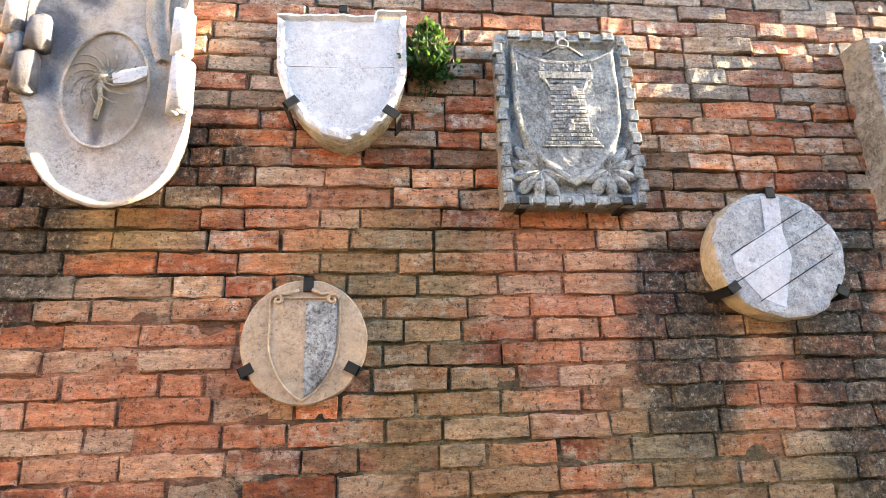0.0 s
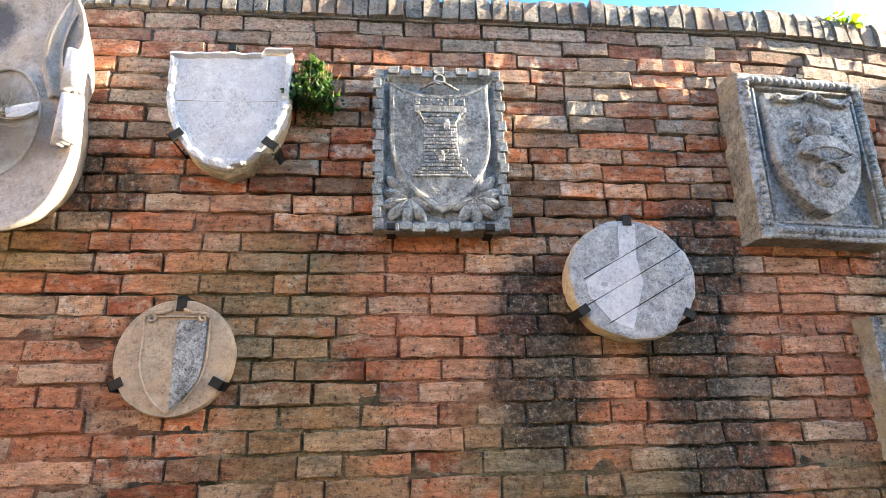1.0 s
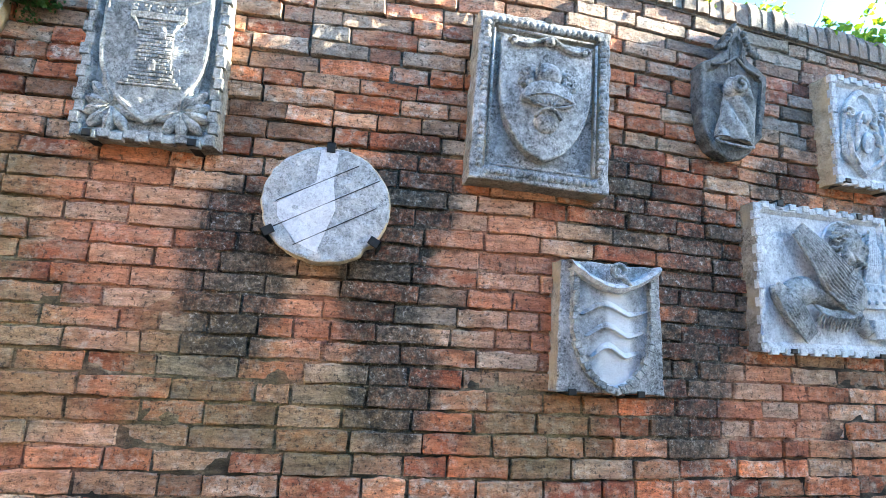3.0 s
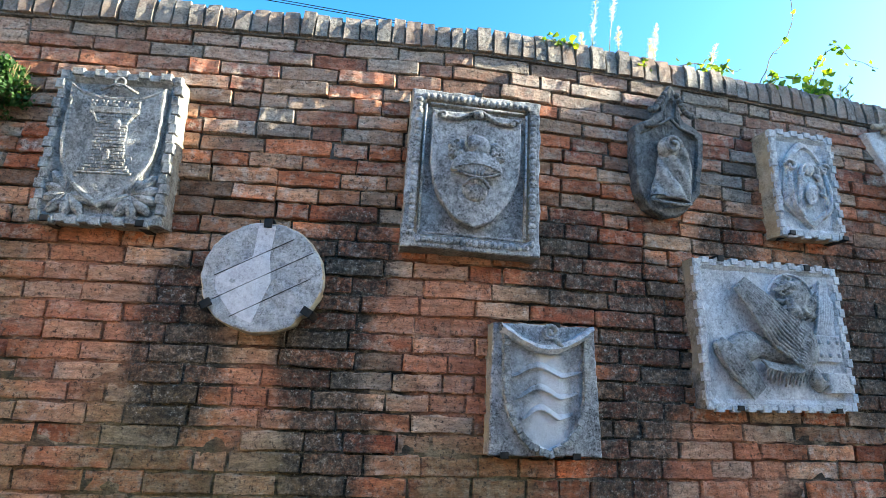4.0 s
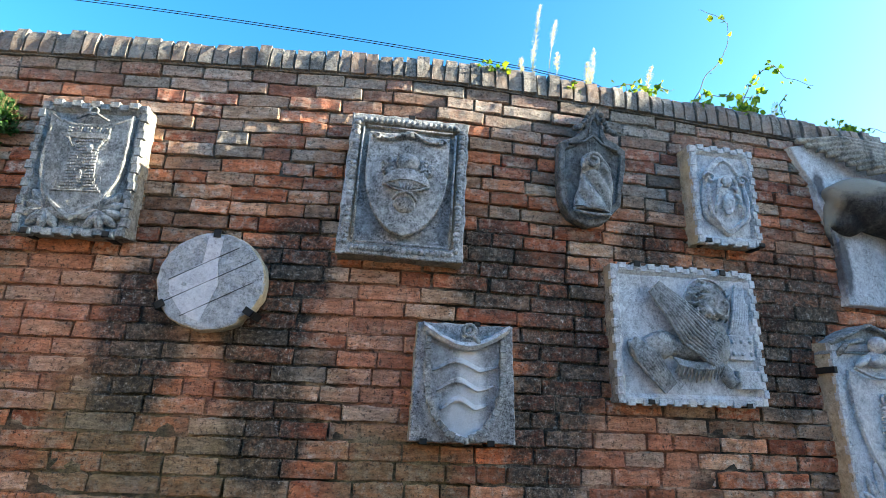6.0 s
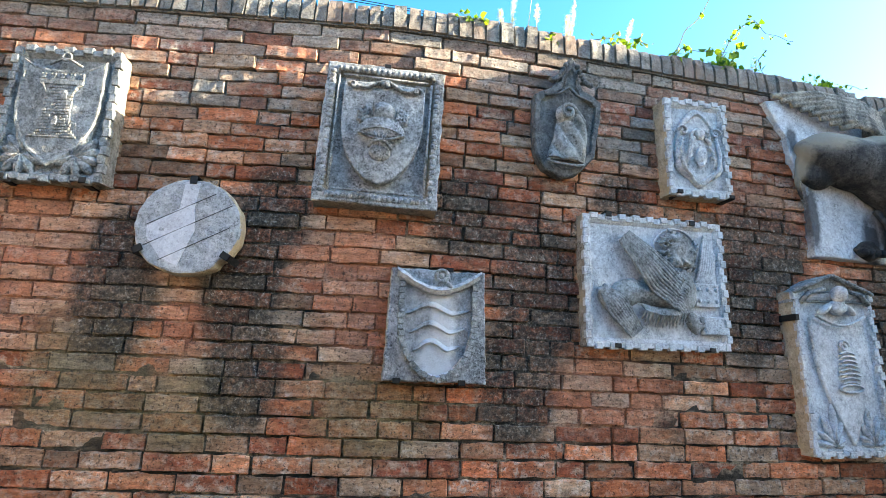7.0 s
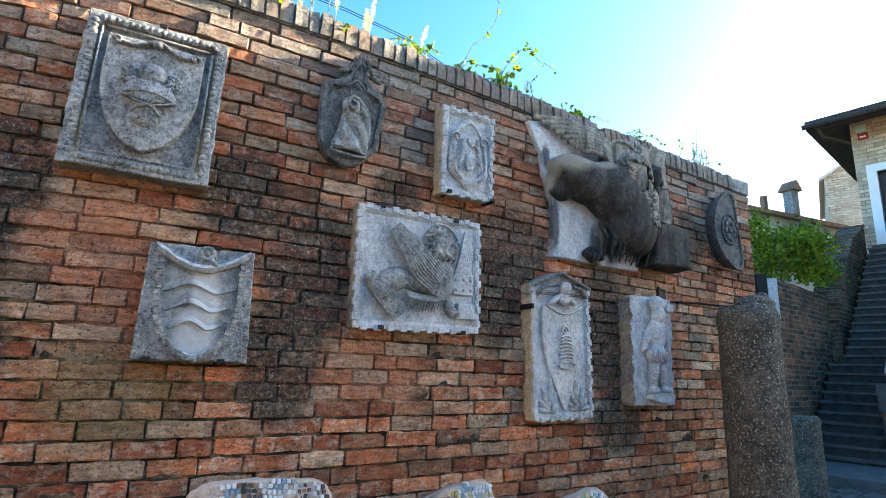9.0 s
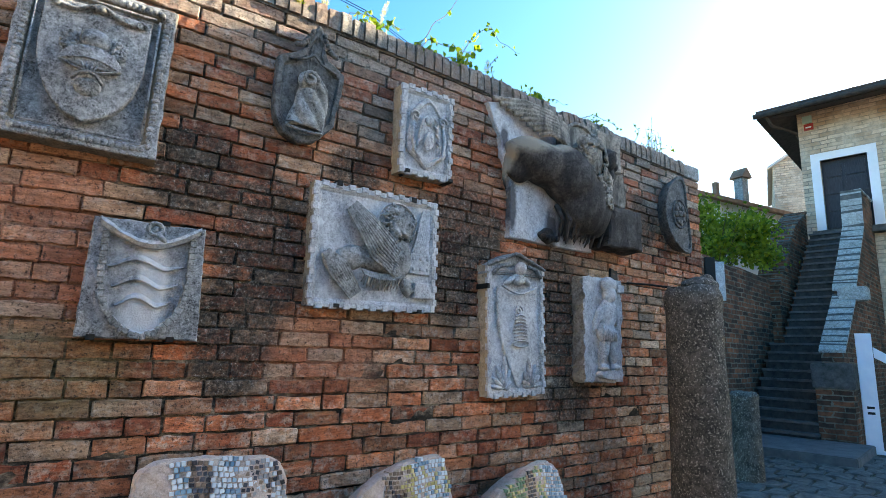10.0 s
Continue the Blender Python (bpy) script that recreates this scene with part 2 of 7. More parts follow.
def stone_material(name, light, dark, grime=0.5, warm=None, streak=None, speck=0.5, rough=0.8, salt=0.0, patches=()):
    """Weathered marble: pale skin, grey crust, black specks."""
    n = Net(name, rough)
    big = n.noise(5, 5, 0.6, distort=0.4)
    mid = n.noise(24, 7, 0.7)
    fine = n.noise(130, 6, 0.75)
    f = n.math("ADD", n.math("MULTIPLY", big, 0.25), n.math("ADD", n.math("MULTIPLY", mid, 0.30), n.math("MULTIPLY", n.noise(62, 8, 0.8, seed=41), 0.45)))
    col = n.ramp(f, [(0.43 - 0.03 * grime, dark), (0.51 + 0.02 * grime, tuple(0.55 * a + 0.45 * b for a, b in zip(light, dark))), (0.60, light)])
    col = n.mix(n.math("MULTIPLY", n.ramp(fine, [(0.36, 1.0), (0.44, 0.0)]), speck), col, tuple(0.22 * c for c in dark))
    col = n.mix(n.math("MULTIPLY", n.ramp(n.noise(55, 7, 0.75, seed=14), [(0.36, 1.0), (0.46, 0.0)]), 0.25 + 0.6 * grime), col, tuple(0.35 * c for c in dark))
    col = n.mix(n.math("MULTIPLY", n.ramp(n.noise(75, 5, 0.7, seed=3), [(0.58, 0.0), (0.70, 1.0)]), 0.45), col, tuple(min(0.8, c * 1.15) for c in light))
    col = n.mix(0.15 + 0.3 * grime, col, n.ramp(n.noise(170, 5, 0.75, seed=17), [(0.36, 0.45), (0.5, 1.0), (0.64, 1.4)]), "MULTIPLY")
    # deep black pits and bare chalky spots
    pits = n.math("MULTIPLY", n.ramp(n.noise(88, 8, 0.85, seed=23), [(0.42, 1.0), (0.48, 0.0)]), n.ramp(n.noise(9, 5, 0.65, seed=29), [(0.46, 0.1), (0.58, 1.0)]))
    col = n.mix(n.math("MULTIPLY", pits, 0.4 + 0.6 * grime), col, tuple(0.14 * c for c in dark))
    col = n.mix(n.math("MULTIPLY", n.ramp(n.noise(15, 5, 0.6, seed=27), [(0.52, 0.0), (0.62, 1.0)]), 0.25), col, tuple(min(0.8, c * 1.3 + 0.03) for c in light))
    if warm:
        col = n.mix(n.math("MULTIPLY", n.ramp(n.noise(4, 5, 0.6, seed=6), [(0.45, 0.0), (0.65, 1.0)]), 0.7), col, warm)
    if salt:
        col = n.mix(n.math("MULTIPLY", n.ramp(n.noise(70, 3, 0.6, seed=19), [(0.58, 0.0), (0.63, 1.0)]), salt), col, (0.50, 0.46, 0.38))
    if streak:
        col = n.mix(n.math("MULTIPLY", n.ramp(n.noise(7, 5, 0.6, stretch=(1.6, 1.6, 0.25), seed=8), [(0.46, 0.0), (0.62, 1.0)]), 0.75), col, streak)
    # stains, washed places and other patches with a shape of their own
    for tone, much, places in patches:
        f = n.total([n.blob(*p, y=bend(p[0]) - 0.1) for p in places])
        f = n.ramp(n.math("MULTIPLY", f, n.math("ADD", -0.1, n.math("MULTIPLY", n.noise(17, 8, 0.75, seed=31), 2.2))), [(0.10, 0.0), (0.50, 1.0)])
        col = n.mix(n.math("MULTIPLY", f, much), col, tone)
    n.bump(n.math("ADD", n.math("MULTIPLY", mid, 0.8), n.math("MULTIPLY", fine, 0.45)), 1.0, 0.003 + 0.010 * grime)
    return n.done(col)


def plain_material(name, a, b, scale=20, rough=0.8, metal=0.0, bump=0.3, dist=0.005, stretch=None):
    n = Net(name, rough)
    f = n.noise(scale, 6, 0.65, stretch=stretch)
    n.b.inputs["Metallic"].default_value = metal
    n.bump(n.noise(scale * 4, 5, 0.7, stretch=stretch), bump, dist)
    return n.done(n.ramp(f, [(0.3, a), (0.7, b)]))


def leaf_material(name, a, b):
    n = Net(name, 0.5)
    f = n.math("FRACT", n.math("MULTIPLY", n.geo.outputs["Random Per Island"], 3.7))
    n.b.inputs["Transmission Weight"].default_value = 0.0
    col = n.ramp(f, [(0.0, a), (1.0, b)])
    n.put(n.b.inputs["Base Color"], col)
    tr = n.t.nodes.new("ShaderNodeBsdfTranslucent")
    n.put(tr.inputs[0], n.mix(1.0, col, (1.6, 1.7, 0.7), "MULTIPLY"))
    mx = n.t.nodes.new("ShaderNodeMixShader")
    mx.inputs[0].default_value = 0.45
    n.t.links.new(n.b.outputs[0], mx.inputs[1])
    n.t.links.new(tr.outputs[0], mx.inputs[2])
    n.t.links.new(mx.outputs[0], n.t.nodes["Material Output"].inputs[0])
    return n.m


BRICK = brick_material("old_brick")
MORTAR = brick_material("lime_mortar", True)
GREY = stone_material("grey_marble", (0.50, 0.51, 0.50), (0.10, 0.104, 0.10), 0.7, speck=0.7)
PITTED = stone_material("pitted_marble", (0.60, 0.61, 0.61), (0.075, 0.078, 0.078), 0.85, speck=0.85)
PALE = stone_material("pale_marble", (0.70, 0.71, 0.72), (0.30, 0.31, 0.32), 0.3, speck=0.4)
WHITE = stone_material("white_marble", (0.62, 0.62, 0.64), (0.48, 0.48, 0.51), 0.1, speck=0.12)
BEIGE = stone_material("beige_limestone", (0.52, 0.39, 0.28), (0.36, 0.26, 0.18), 0.3, warm=(0.66, 0.46, 0.29), speck=0.25)
# dark bluish patches down the crest's left, brown ones round its rosette
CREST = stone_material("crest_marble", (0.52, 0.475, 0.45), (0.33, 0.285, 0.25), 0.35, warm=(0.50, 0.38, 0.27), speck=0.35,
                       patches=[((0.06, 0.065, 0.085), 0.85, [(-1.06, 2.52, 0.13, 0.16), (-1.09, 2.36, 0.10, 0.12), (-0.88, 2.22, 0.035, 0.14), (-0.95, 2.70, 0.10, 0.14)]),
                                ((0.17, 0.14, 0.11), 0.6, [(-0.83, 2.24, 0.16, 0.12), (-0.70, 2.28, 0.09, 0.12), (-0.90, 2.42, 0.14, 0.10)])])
SOOTY = stone_material("sooty_marble", (0.115, 0.11, 0.105), (0.014, 0.014, 0.015), 0.95, streak=(0.014, 0.014, 0.016), speck=0.5,
                       patches=[((0.34, 0.30, 0.235), 0.8, [(4.66, 2.58, 0.24, 0.13), (4.90, 2.62, 0.24, 0.10), (4.54, 2.46, 0.07, 0.20)])])
WASHED = stone_material("washed_marble", (0.54, 0.49, 0.41), (0.12, 0.11, 0.095), 0.7, streak=(0.03, 0.03, 0.032), speck=0.6)
WAVED = stone_material("wave_marble", (0.46, 0.47, 0.48), (0.17, 0.175, 0.18), 0.45, speck=0.5,
                       patches=[((0.68, 0.69, 0.70), 0.7, [(2.50, 1.50, 0.060, 0.26), (2.49, 1.24, 0.12, 0.18), (2.52, 1.36, 0.08, 0.26)])])
DARKST = stone_material("dark_marble", (0.22, 0.225, 0.22), (0.028, 0.029, 0.029), 0.8, speck=0.6, rough=0.6)
EDGE = stone_material("rough_side", (0.40, 0.37, 0.32), (0.13, 0.11, 0.085), 0.7, warm=(0.36, 0.29, 0.19), speck=0.6)
YEDGE = stone_material("yellowed_side", (0.56, 0.48, 0.36), (0.28, 0.22, 0.14), 0.5, warm=(0.52, 0.40, 0.24), speck=0.4)
SOOTWHITE = stone_material("bare_marble", (0.76, 0.77, 0.79), (0.40, 0.41, 0.43), 0.35, speck=0.25,
                           patches=[((0.03, 0.031, 0.036), 0.85, [(4.62, 2.14, 0.055, 0.28), (5.00, 2.02, 0.09, 0.22), (5.15, 2.05, 0.12, 0.2), (4.55, 2.62, 0.05, 0.12)])])
COPING = stone_material("lichened_brick", (0.36, 0.335, 0.30), (0.08, 0.074, 0.066), 0.8, warm=(0.24, 0.15, 0.105), speck=0.8)
# for the unseen added walls, pale and warm to bounce light
BOUNCEWALL = plain_material("buff_plaster", (0.46, 0.35, 0.25), (0.62, 0.49, 0.36), 2, 0.9)
IRON = plain_material("black_iron", (0.008, 0.008, 0.008), (0.02, 0.018, 0.016), 60, 0.6)
GRANITE = stone_material("granite", (0.16, 0.142, 0.115), (0.022, 0.020, 0.017), 0.9, speck=0.9, salt=0.6)
LEAF = leaf_material("leaf", (0.05, 0.115, 0.014), (0.26, 0.31, 0.035))
IVY = leaf_material("ivy_leaf", (0.018, 0.055, 0.014), (0.055, 0.12, 0.035))
DRY = leaf_material("dry_grass", (0.42, 0.36, 0.24), (0.62, 0.55, 0.40))
STEM = plain_material("stem", (0.09, 0.07, 0.03), (0.16, 0.13, 0.06), 60)


# ---- mesh helpers ----
def link(name, bm, mat, parent=None, label="", smooth=False):
    me = bpy.data.meshes.new(name)
    bmesh.ops.recalc_face_normals(bm, faces=bm.faces)
    bm.to_mesh(me)
    bm.free()
    for p in me.polygons:
        p.use_smooth = smooth
    me.materials.append(mat)
    ob = new(name, me)
    if parent:
        ob.parent = parent
    if label:
        ob["label"] = label
    return ob


def part(name, bm, mat, parent, label="", smooth=False):
    return link(name, bm, mat, parent, label, smooth)


def thing(name, m, label, category, group="", kind=""):
    ob = tagged(new(name), label, category, group, kind)
    ob.matrix_world = m
    return ob


def roughen(bm, amount, scale, seed=0.0, keep_back=None):
    for v in bm.verts:
        if keep_back is not None and v.co.y > keep_back:
            continue
        p = v.co * scale + Vector((seed, seed * 0.7, seed * 1.3))
        v.co += noise.noise_vector(p) * amount
    return bm


def block(bm, u0, u1, w0, w1, d0, d1, b=0.004, nu=1, nw=1):
    """A block from depth d0 (at the wall) out to d1, with bevelled front edges; a fine front grid when nu, nw are given."""
    us = [u0] + [u0 + b + (u1 - u0 - 2 * b) * i / nu for i in range(nu + 1)] + [u1]
    ws = [w0] + [w0 + b + (w1 - w0 - 2 * b) * i / nw for i in range(nw + 1)] + [w1]
    grid = []
    for j, w in enumerate(ws):
        row = []
        for i, u in enumerate(us):
            edge = i in (0, len(us) - 1) or j in (0, len(ws) - 1)
            row.append(bm.verts.new((u, -(d1 - b if edge else d1), w)))
        grid.append(row)
    for j in range(len(ws) - 1):
        for i in range(len(us) - 1):
            bm.faces.new((grid[j][i], grid[j][i + 1], grid[j + 1][i + 1], grid[j + 1][i]))
    ring = grid[0][:] + [r[-1] for r in grid[1:]] + grid[-1][-2::-1] + [r[0] for r in grid[-2:0:-1]]
    steps = max(1, int((d1 - d0) / 0.03)) if nu > 2 else 1
    prev = ring
    for s in range(1, steps + 1):
        d = d1 - b + (d0 - d1 + b) * s / steps
        cur = [bm.verts.new((v.co.x, -d, v.co.z)) for v in ring]
        for i in range(len(ring)):
            k = (i + 1) % len(ring)
            bm.faces.new((prev[i], prev[k], cur[k], cur[i]))
        prev = cur
    bm.faces.new(prev)
    return bm


def plate(bm, pts, rings, centre=None):
    """A plate on an outline: rings of (scale about the centre, depth) from the back edge to the middle."""
    cx, cw = centre or (sum(p[0] for p in pts) / len(pts), sum(p[1] for p in pts) / len(pts))
    prev = None
    for s, d in rings:
        cur = [bm.verts.new((cx + (u - cx) * s, -d, cw + (w - cw) * s)) for u, w in pts]
        if prev:
            for i in range(len(pts)):
                k = (i + 1) % len(pts)
                bm.faces.new((prev[i], prev[k], cur[k], cur[i]))
        prev = cur
    mid = bm.verts.new((cx, -rings[-1][1], cw))
    for i in range(len(pts)):
        bm.faces.new((prev[i], prev[(i + 1) % len(pts)], mid))
    return bm


def rod(bm, pts, r, sides=8, taper=None):
    """A round bar along points."""
    pts = [Vector(p) for p in pts]
    prev = None
    for i, p in enumerate(pts):
        d = (pts[min(i + 1, len(pts) - 1)] - pts[max(i - 1, 0)]).normalized()
        a = d.orthogonal().normalized() if abs(d.y) > 0.95 else d.cross(Vector((0, 1, 0))).normalized()
        b = d.cross(a)
        rr = r if taper is None else r * (1 + (taper - 1) * i / (len(pts) - 1))
        cur = [bm.verts.new(p + (a * math.cos(2 * math.pi * k / sides) + b * math.sin(2 * math.pi * k / sides)) * rr) for k in range(sides)]
        if prev:
            for k in range(sides):
                j = (k + 1) % sides
                bm.faces.new((prev[k], prev[j], cur[j], cur[k]))
        else:
            bm.faces.new(cur)
        prev = cur
    bm.faces.new(prev)
    return bm


def lump(bm, c, r, seed=0.0, amount=0.0, scale=8.0, tilt=0.0, n=3):
    """A worn rounded lump: centre (u, depth, w), radii."""
    m = Matrix.Translation((c[0], -c[1], c[2])) @ Matrix.Rotation(radians(tilt), 4, "Y") @ Matrix.Diagonal((r[0], r[1], r[2], 1))
    made = bmesh.ops.create_icosphere(bm, subdivisions=n, radius=1.0, matrix=m)
    if amount:
        for v in made["verts"]:
            v.co += noise.noise_vector(v.co * scale + Vector((seed, 0, seed))) * amount
    return bm


def shield_outline(w, h, top=0.0, waist=0.5, n=14, dip=0.0, ears=0.0, point=0.8):
    """A heater shield: flat or dipped top, sides that run straight and then close to a point at the foot. Centre of the top at (0, 0)."""
    pts = []
    m = 10
    for i in range(m + 1):
        t = i / m
        u = -w / 2 + w * t
        pts.append((u, top - dip * math.sin(math.pi * t) + ears * (abs(2 * t - 1) ** 6)))
    for i in range(1, n + 1):
        t = i / n
        z = -h * t
        k = 1.0 if t < waist else max(0.0, 1 - ((t - waist) / (1 - waist)) ** 2.1) ** point
        pts.append((w / 2 * k, top + z))
    for i in range(n - 1, 0, -1):
        t = i / n
        k = 1.0 if t < waist else max(0.0, 1 - ((t - waist) / (1 - waist)) ** 2.1) ** point
        pts.append((-w / 2 * k, top - h * t))
    return pts


def blend(ob, voxel=0.010, rounds=6):
    """Melt a carving's overlapping lumps into one worn surface."""
    r = ob.modifiers.new("melt", "REMESH")
    r.mode, r.voxel_size, r.use_smooth_shade = "VOXEL", voxel, True
    s = ob.modifiers.new("wear", "SMOOTH")
    s.factor, s.iterations = 0.5, rounds


def dentils(parent, w, h, d, size, thick, mat, top=True, seed=1, sides="lrtb"):
    """Small blocks round a panel's edge, alternately proud, each one a piece of its own."""
    rnd = random.Random(seed)
    meshes = {}

    def piece(cx, cw, su, sw, deep):
        key = (round(su, 3), round(sw, 3))
        if key not in meshes:
            bm = bmesh.new()
            block(bm, -su / 2, su / 2, -sw / 2, sw / 2, 0, thick, 0.0025, 2, 2)
            roughen(bm, 0.0015, 40, rnd.random() * 9)
            me = bpy.data.meshes.new("dentil")
            bmesh.ops.recalc_face_normals(bm, faces=bm.faces)
            bm.to_mesh(me)
            bm.free()
            me.materials.append(mat)
            meshes[key] = me
        ob = new("dentil", meshes[key])
        ob.parent = parent
        ob.location = (cx + rnd.uniform(-0.001, 0.001), -(d - 0.007 - thick + deep), cw + rnd.uniform(-0.001, 0.001))
        ob.rotation_euler = (0, rnd.uniform(-0.02, 0.02), 0)

    nw, nu = round(h / size), round(w / size)
    for i in range(nw):
        cw = -h / 2 + h * (i + 0.5) / nw
        for s, k in ((-1, "l"), (1, "r")):
            if k in sides:
                piece(s * (w / 2 - size * 0.38 + (0.24 * size if i % 2 else 0)), cw, size * 0.74, h / nw * 0.985, 0.004 if i % 2 else 0.0)
    for i in range(1, nu - 1):
        cu = -w / 2 + w * (i + 0.5) / nu
        for s, k in ((-1, "b"), (1, "t")):
            if k in sides:
                piece(cu, s * (h / 2 - size * 0.38 + (0.24 * size if i % 2 else 0)), w / nu * 0.985, size * 0.74, 0.004 if i % 2 else 0.0)


def solid(bm, x0, x1, y0, y1, z0, z1):
    vs = [bm.verts.new(p) for p in ((x0, y0, z0), (x1, y0, z0), (x1, y1, z0), (x0, y1, z0), (x0, y0, z1), (x1, y0, z1), (x1, y1, z1), (x0, y1, z1))]
    for f in ((0, 3, 2, 1), (4, 5, 6, 7), (0, 1, 5, 4), (1, 2, 6, 5), (2, 3, 7, 6), (3, 0, 4, 7)):
        bm.faces.new([vs[i] for i in f])
    return bm


# ---- ground ----
def ground():
    bm = bmesh.new()
    bmesh.ops.create_grid(bm, x_segments=40, y_segments=40, size=400, matrix=Matrix.Translation((0, 0, GROUND)))
    n = Net("trodden_ground", 0.95)
    col = n.ramp(n.noise(1.2, 6, 0.6), [(0.3, (0.18, 0.135, 0.095)), (0.5, (0.31, 0.232, 0.16)), (0.62, (0.26, 0.20, 0.135)), (0.75, (0.13, 0.14, 0.065))])
    at = n.t.nodes.new("ShaderNodeSeparateXYZ")
    n.t.links.new(n.pos, at.inputs[0])
    # unseen strip by the wall, coloured dark to weaken bounce onto undersides
    damp = n.math("ADD", n.math("MULTIPLY", n.math("ADD", at.outputs[1], 4.2), 1.2), n.math("MULTIPLY", n.math("SUBTRACT", n.noise(2.0, 6, 0.7, seed=5), 0.5), 2.0), clamp=True)
    col = n.mix(damp, col, n.ramp(n.noise(6, 6, 0.65, seed=2), [(0.35, (0.035, 0.030, 0.022)), (0.55, (0.075, 0.062, 0.045)), (0.68, (0.035, 0.05, 0.016))]))
    n.bump(n.noise(30, 6, 0.7), 0.6, 0.02)
    ob = link("ground", bm, n.done(col))
    tagged(ob, "pale gravel courtyard with dark damp earth along the wall", "ground", kind="structure")


ground()

# ---- the brick wall ----
JOINTS = [2.96 - 0.0747 * k for k in range(12)] + [2.138 - 0.0775 * k for k in range(1, 14)] + [1.131 - 0.08 * k for k in range(1, 18)]
WALL_L, WALL_R, THICK = -3.6, 7.10, 0.38


def wall_core():
    bm = bmesh.new()
    xs = [WALL_L + (WALL_R - WALL_L) * i / 360 for i in range(361)]
    zs = [GROUND - 0.1 + (2.965 - GROUND + 0.1) * j / 150 for j in range(151)]
    rows = []
    for z in zs:
        row = []
        for x in xs:
            p = face(x, z, -0.022) if z > 0 else Vector((x, bend(x) + 0.020, z))
            flush = max([0.0] + [1 - math.hypot((x - a) / (1.3 * c), (z - b) / (1.3 * e)) for a, b, c, e in FRESH])
            low = min(1.0, max(0.0, (1.85 - z) * 3)) * min(1.0, max(0.0, 2.8 - x))
            p.y -= 0.008 * min(1.0, max(0.0, (1.45 - z) * 3)) * (1 - 0.5 * low) + 0.005 * low + 0.010 * min(1.0, 2 * flush) + 0.013 * noise.noise(Vector((x * 2.2, 7, z * 3.1)))
            p.y += 0.010 * noise.noise(Vector((x * 5, 0, z * 9))) + 0.012 * noise.noise(Vector((x * 17, 3, z * 23)))
            p.y = max(p.y, bend(x) + 0.010 + 0.004 * noise.noise(Vector((x * 9, 1, z * 12))))
            row.append(bm.verts.new(p))
        rows.append(row)
    for j in range(len(zs) - 1):
        for i in range(len(xs) - 1):
            bm.faces.new((rows[j][i], rows[j][i + 1], rows[j + 1][i + 1], rows[j + 1][i]))
    back = [[bm.verts.new((v.co.x, bend(v.co.x) + THICK, v.co.z)) for v in row] for row in (rows[0], rows[-1])]
    for i in range(len(xs) - 1):
        bm.faces.new((back[0][i], back[1][i], back[1][i + 1], back[0][i + 1]))
        bm.faces.new((rows[-1][i], rows[-1][i + 1], back[1][i + 1], back[1][i]))
        bm.faces.new((rows[0][i], back[0][i], back[0][i + 1], rows[0][i + 1]))
    bm.faces.new([r[0] for r in rows] + [back[1][0], back[0][0]])
    bm.faces.new([r[-1] for r in rows][::-1] + [back[0][-1], back[1][-1]])
    ob = link("wall_1", bm, MORTAR)
    return tagged(ob, "tall old courtyard wall of weathered red and buff bricks in pale lime mortar", "wall", kind="structure")


WALL = wall_core()


def light_walls():
    """Unseen plain walls behind and beside the visitor, added to shape the light."""
    for k, (x0, x1, y0, y1, h) in enumerate(((-9.0, 13.0, -7.2, -6.8, 4.2), (-9.4, -9.0, -7.2, 0.4, 6.6))):
        bm = bmesh.new()
        solid(bm, x0, x1, y0, y1, GROUND - 0.1, GROUND + h)
        tagged(link("wall_%d" % (k + 3), bm, BOUNCEWALL), "plain weathered wall closing the courtyard", "wall", kind="structure")


light_walls()


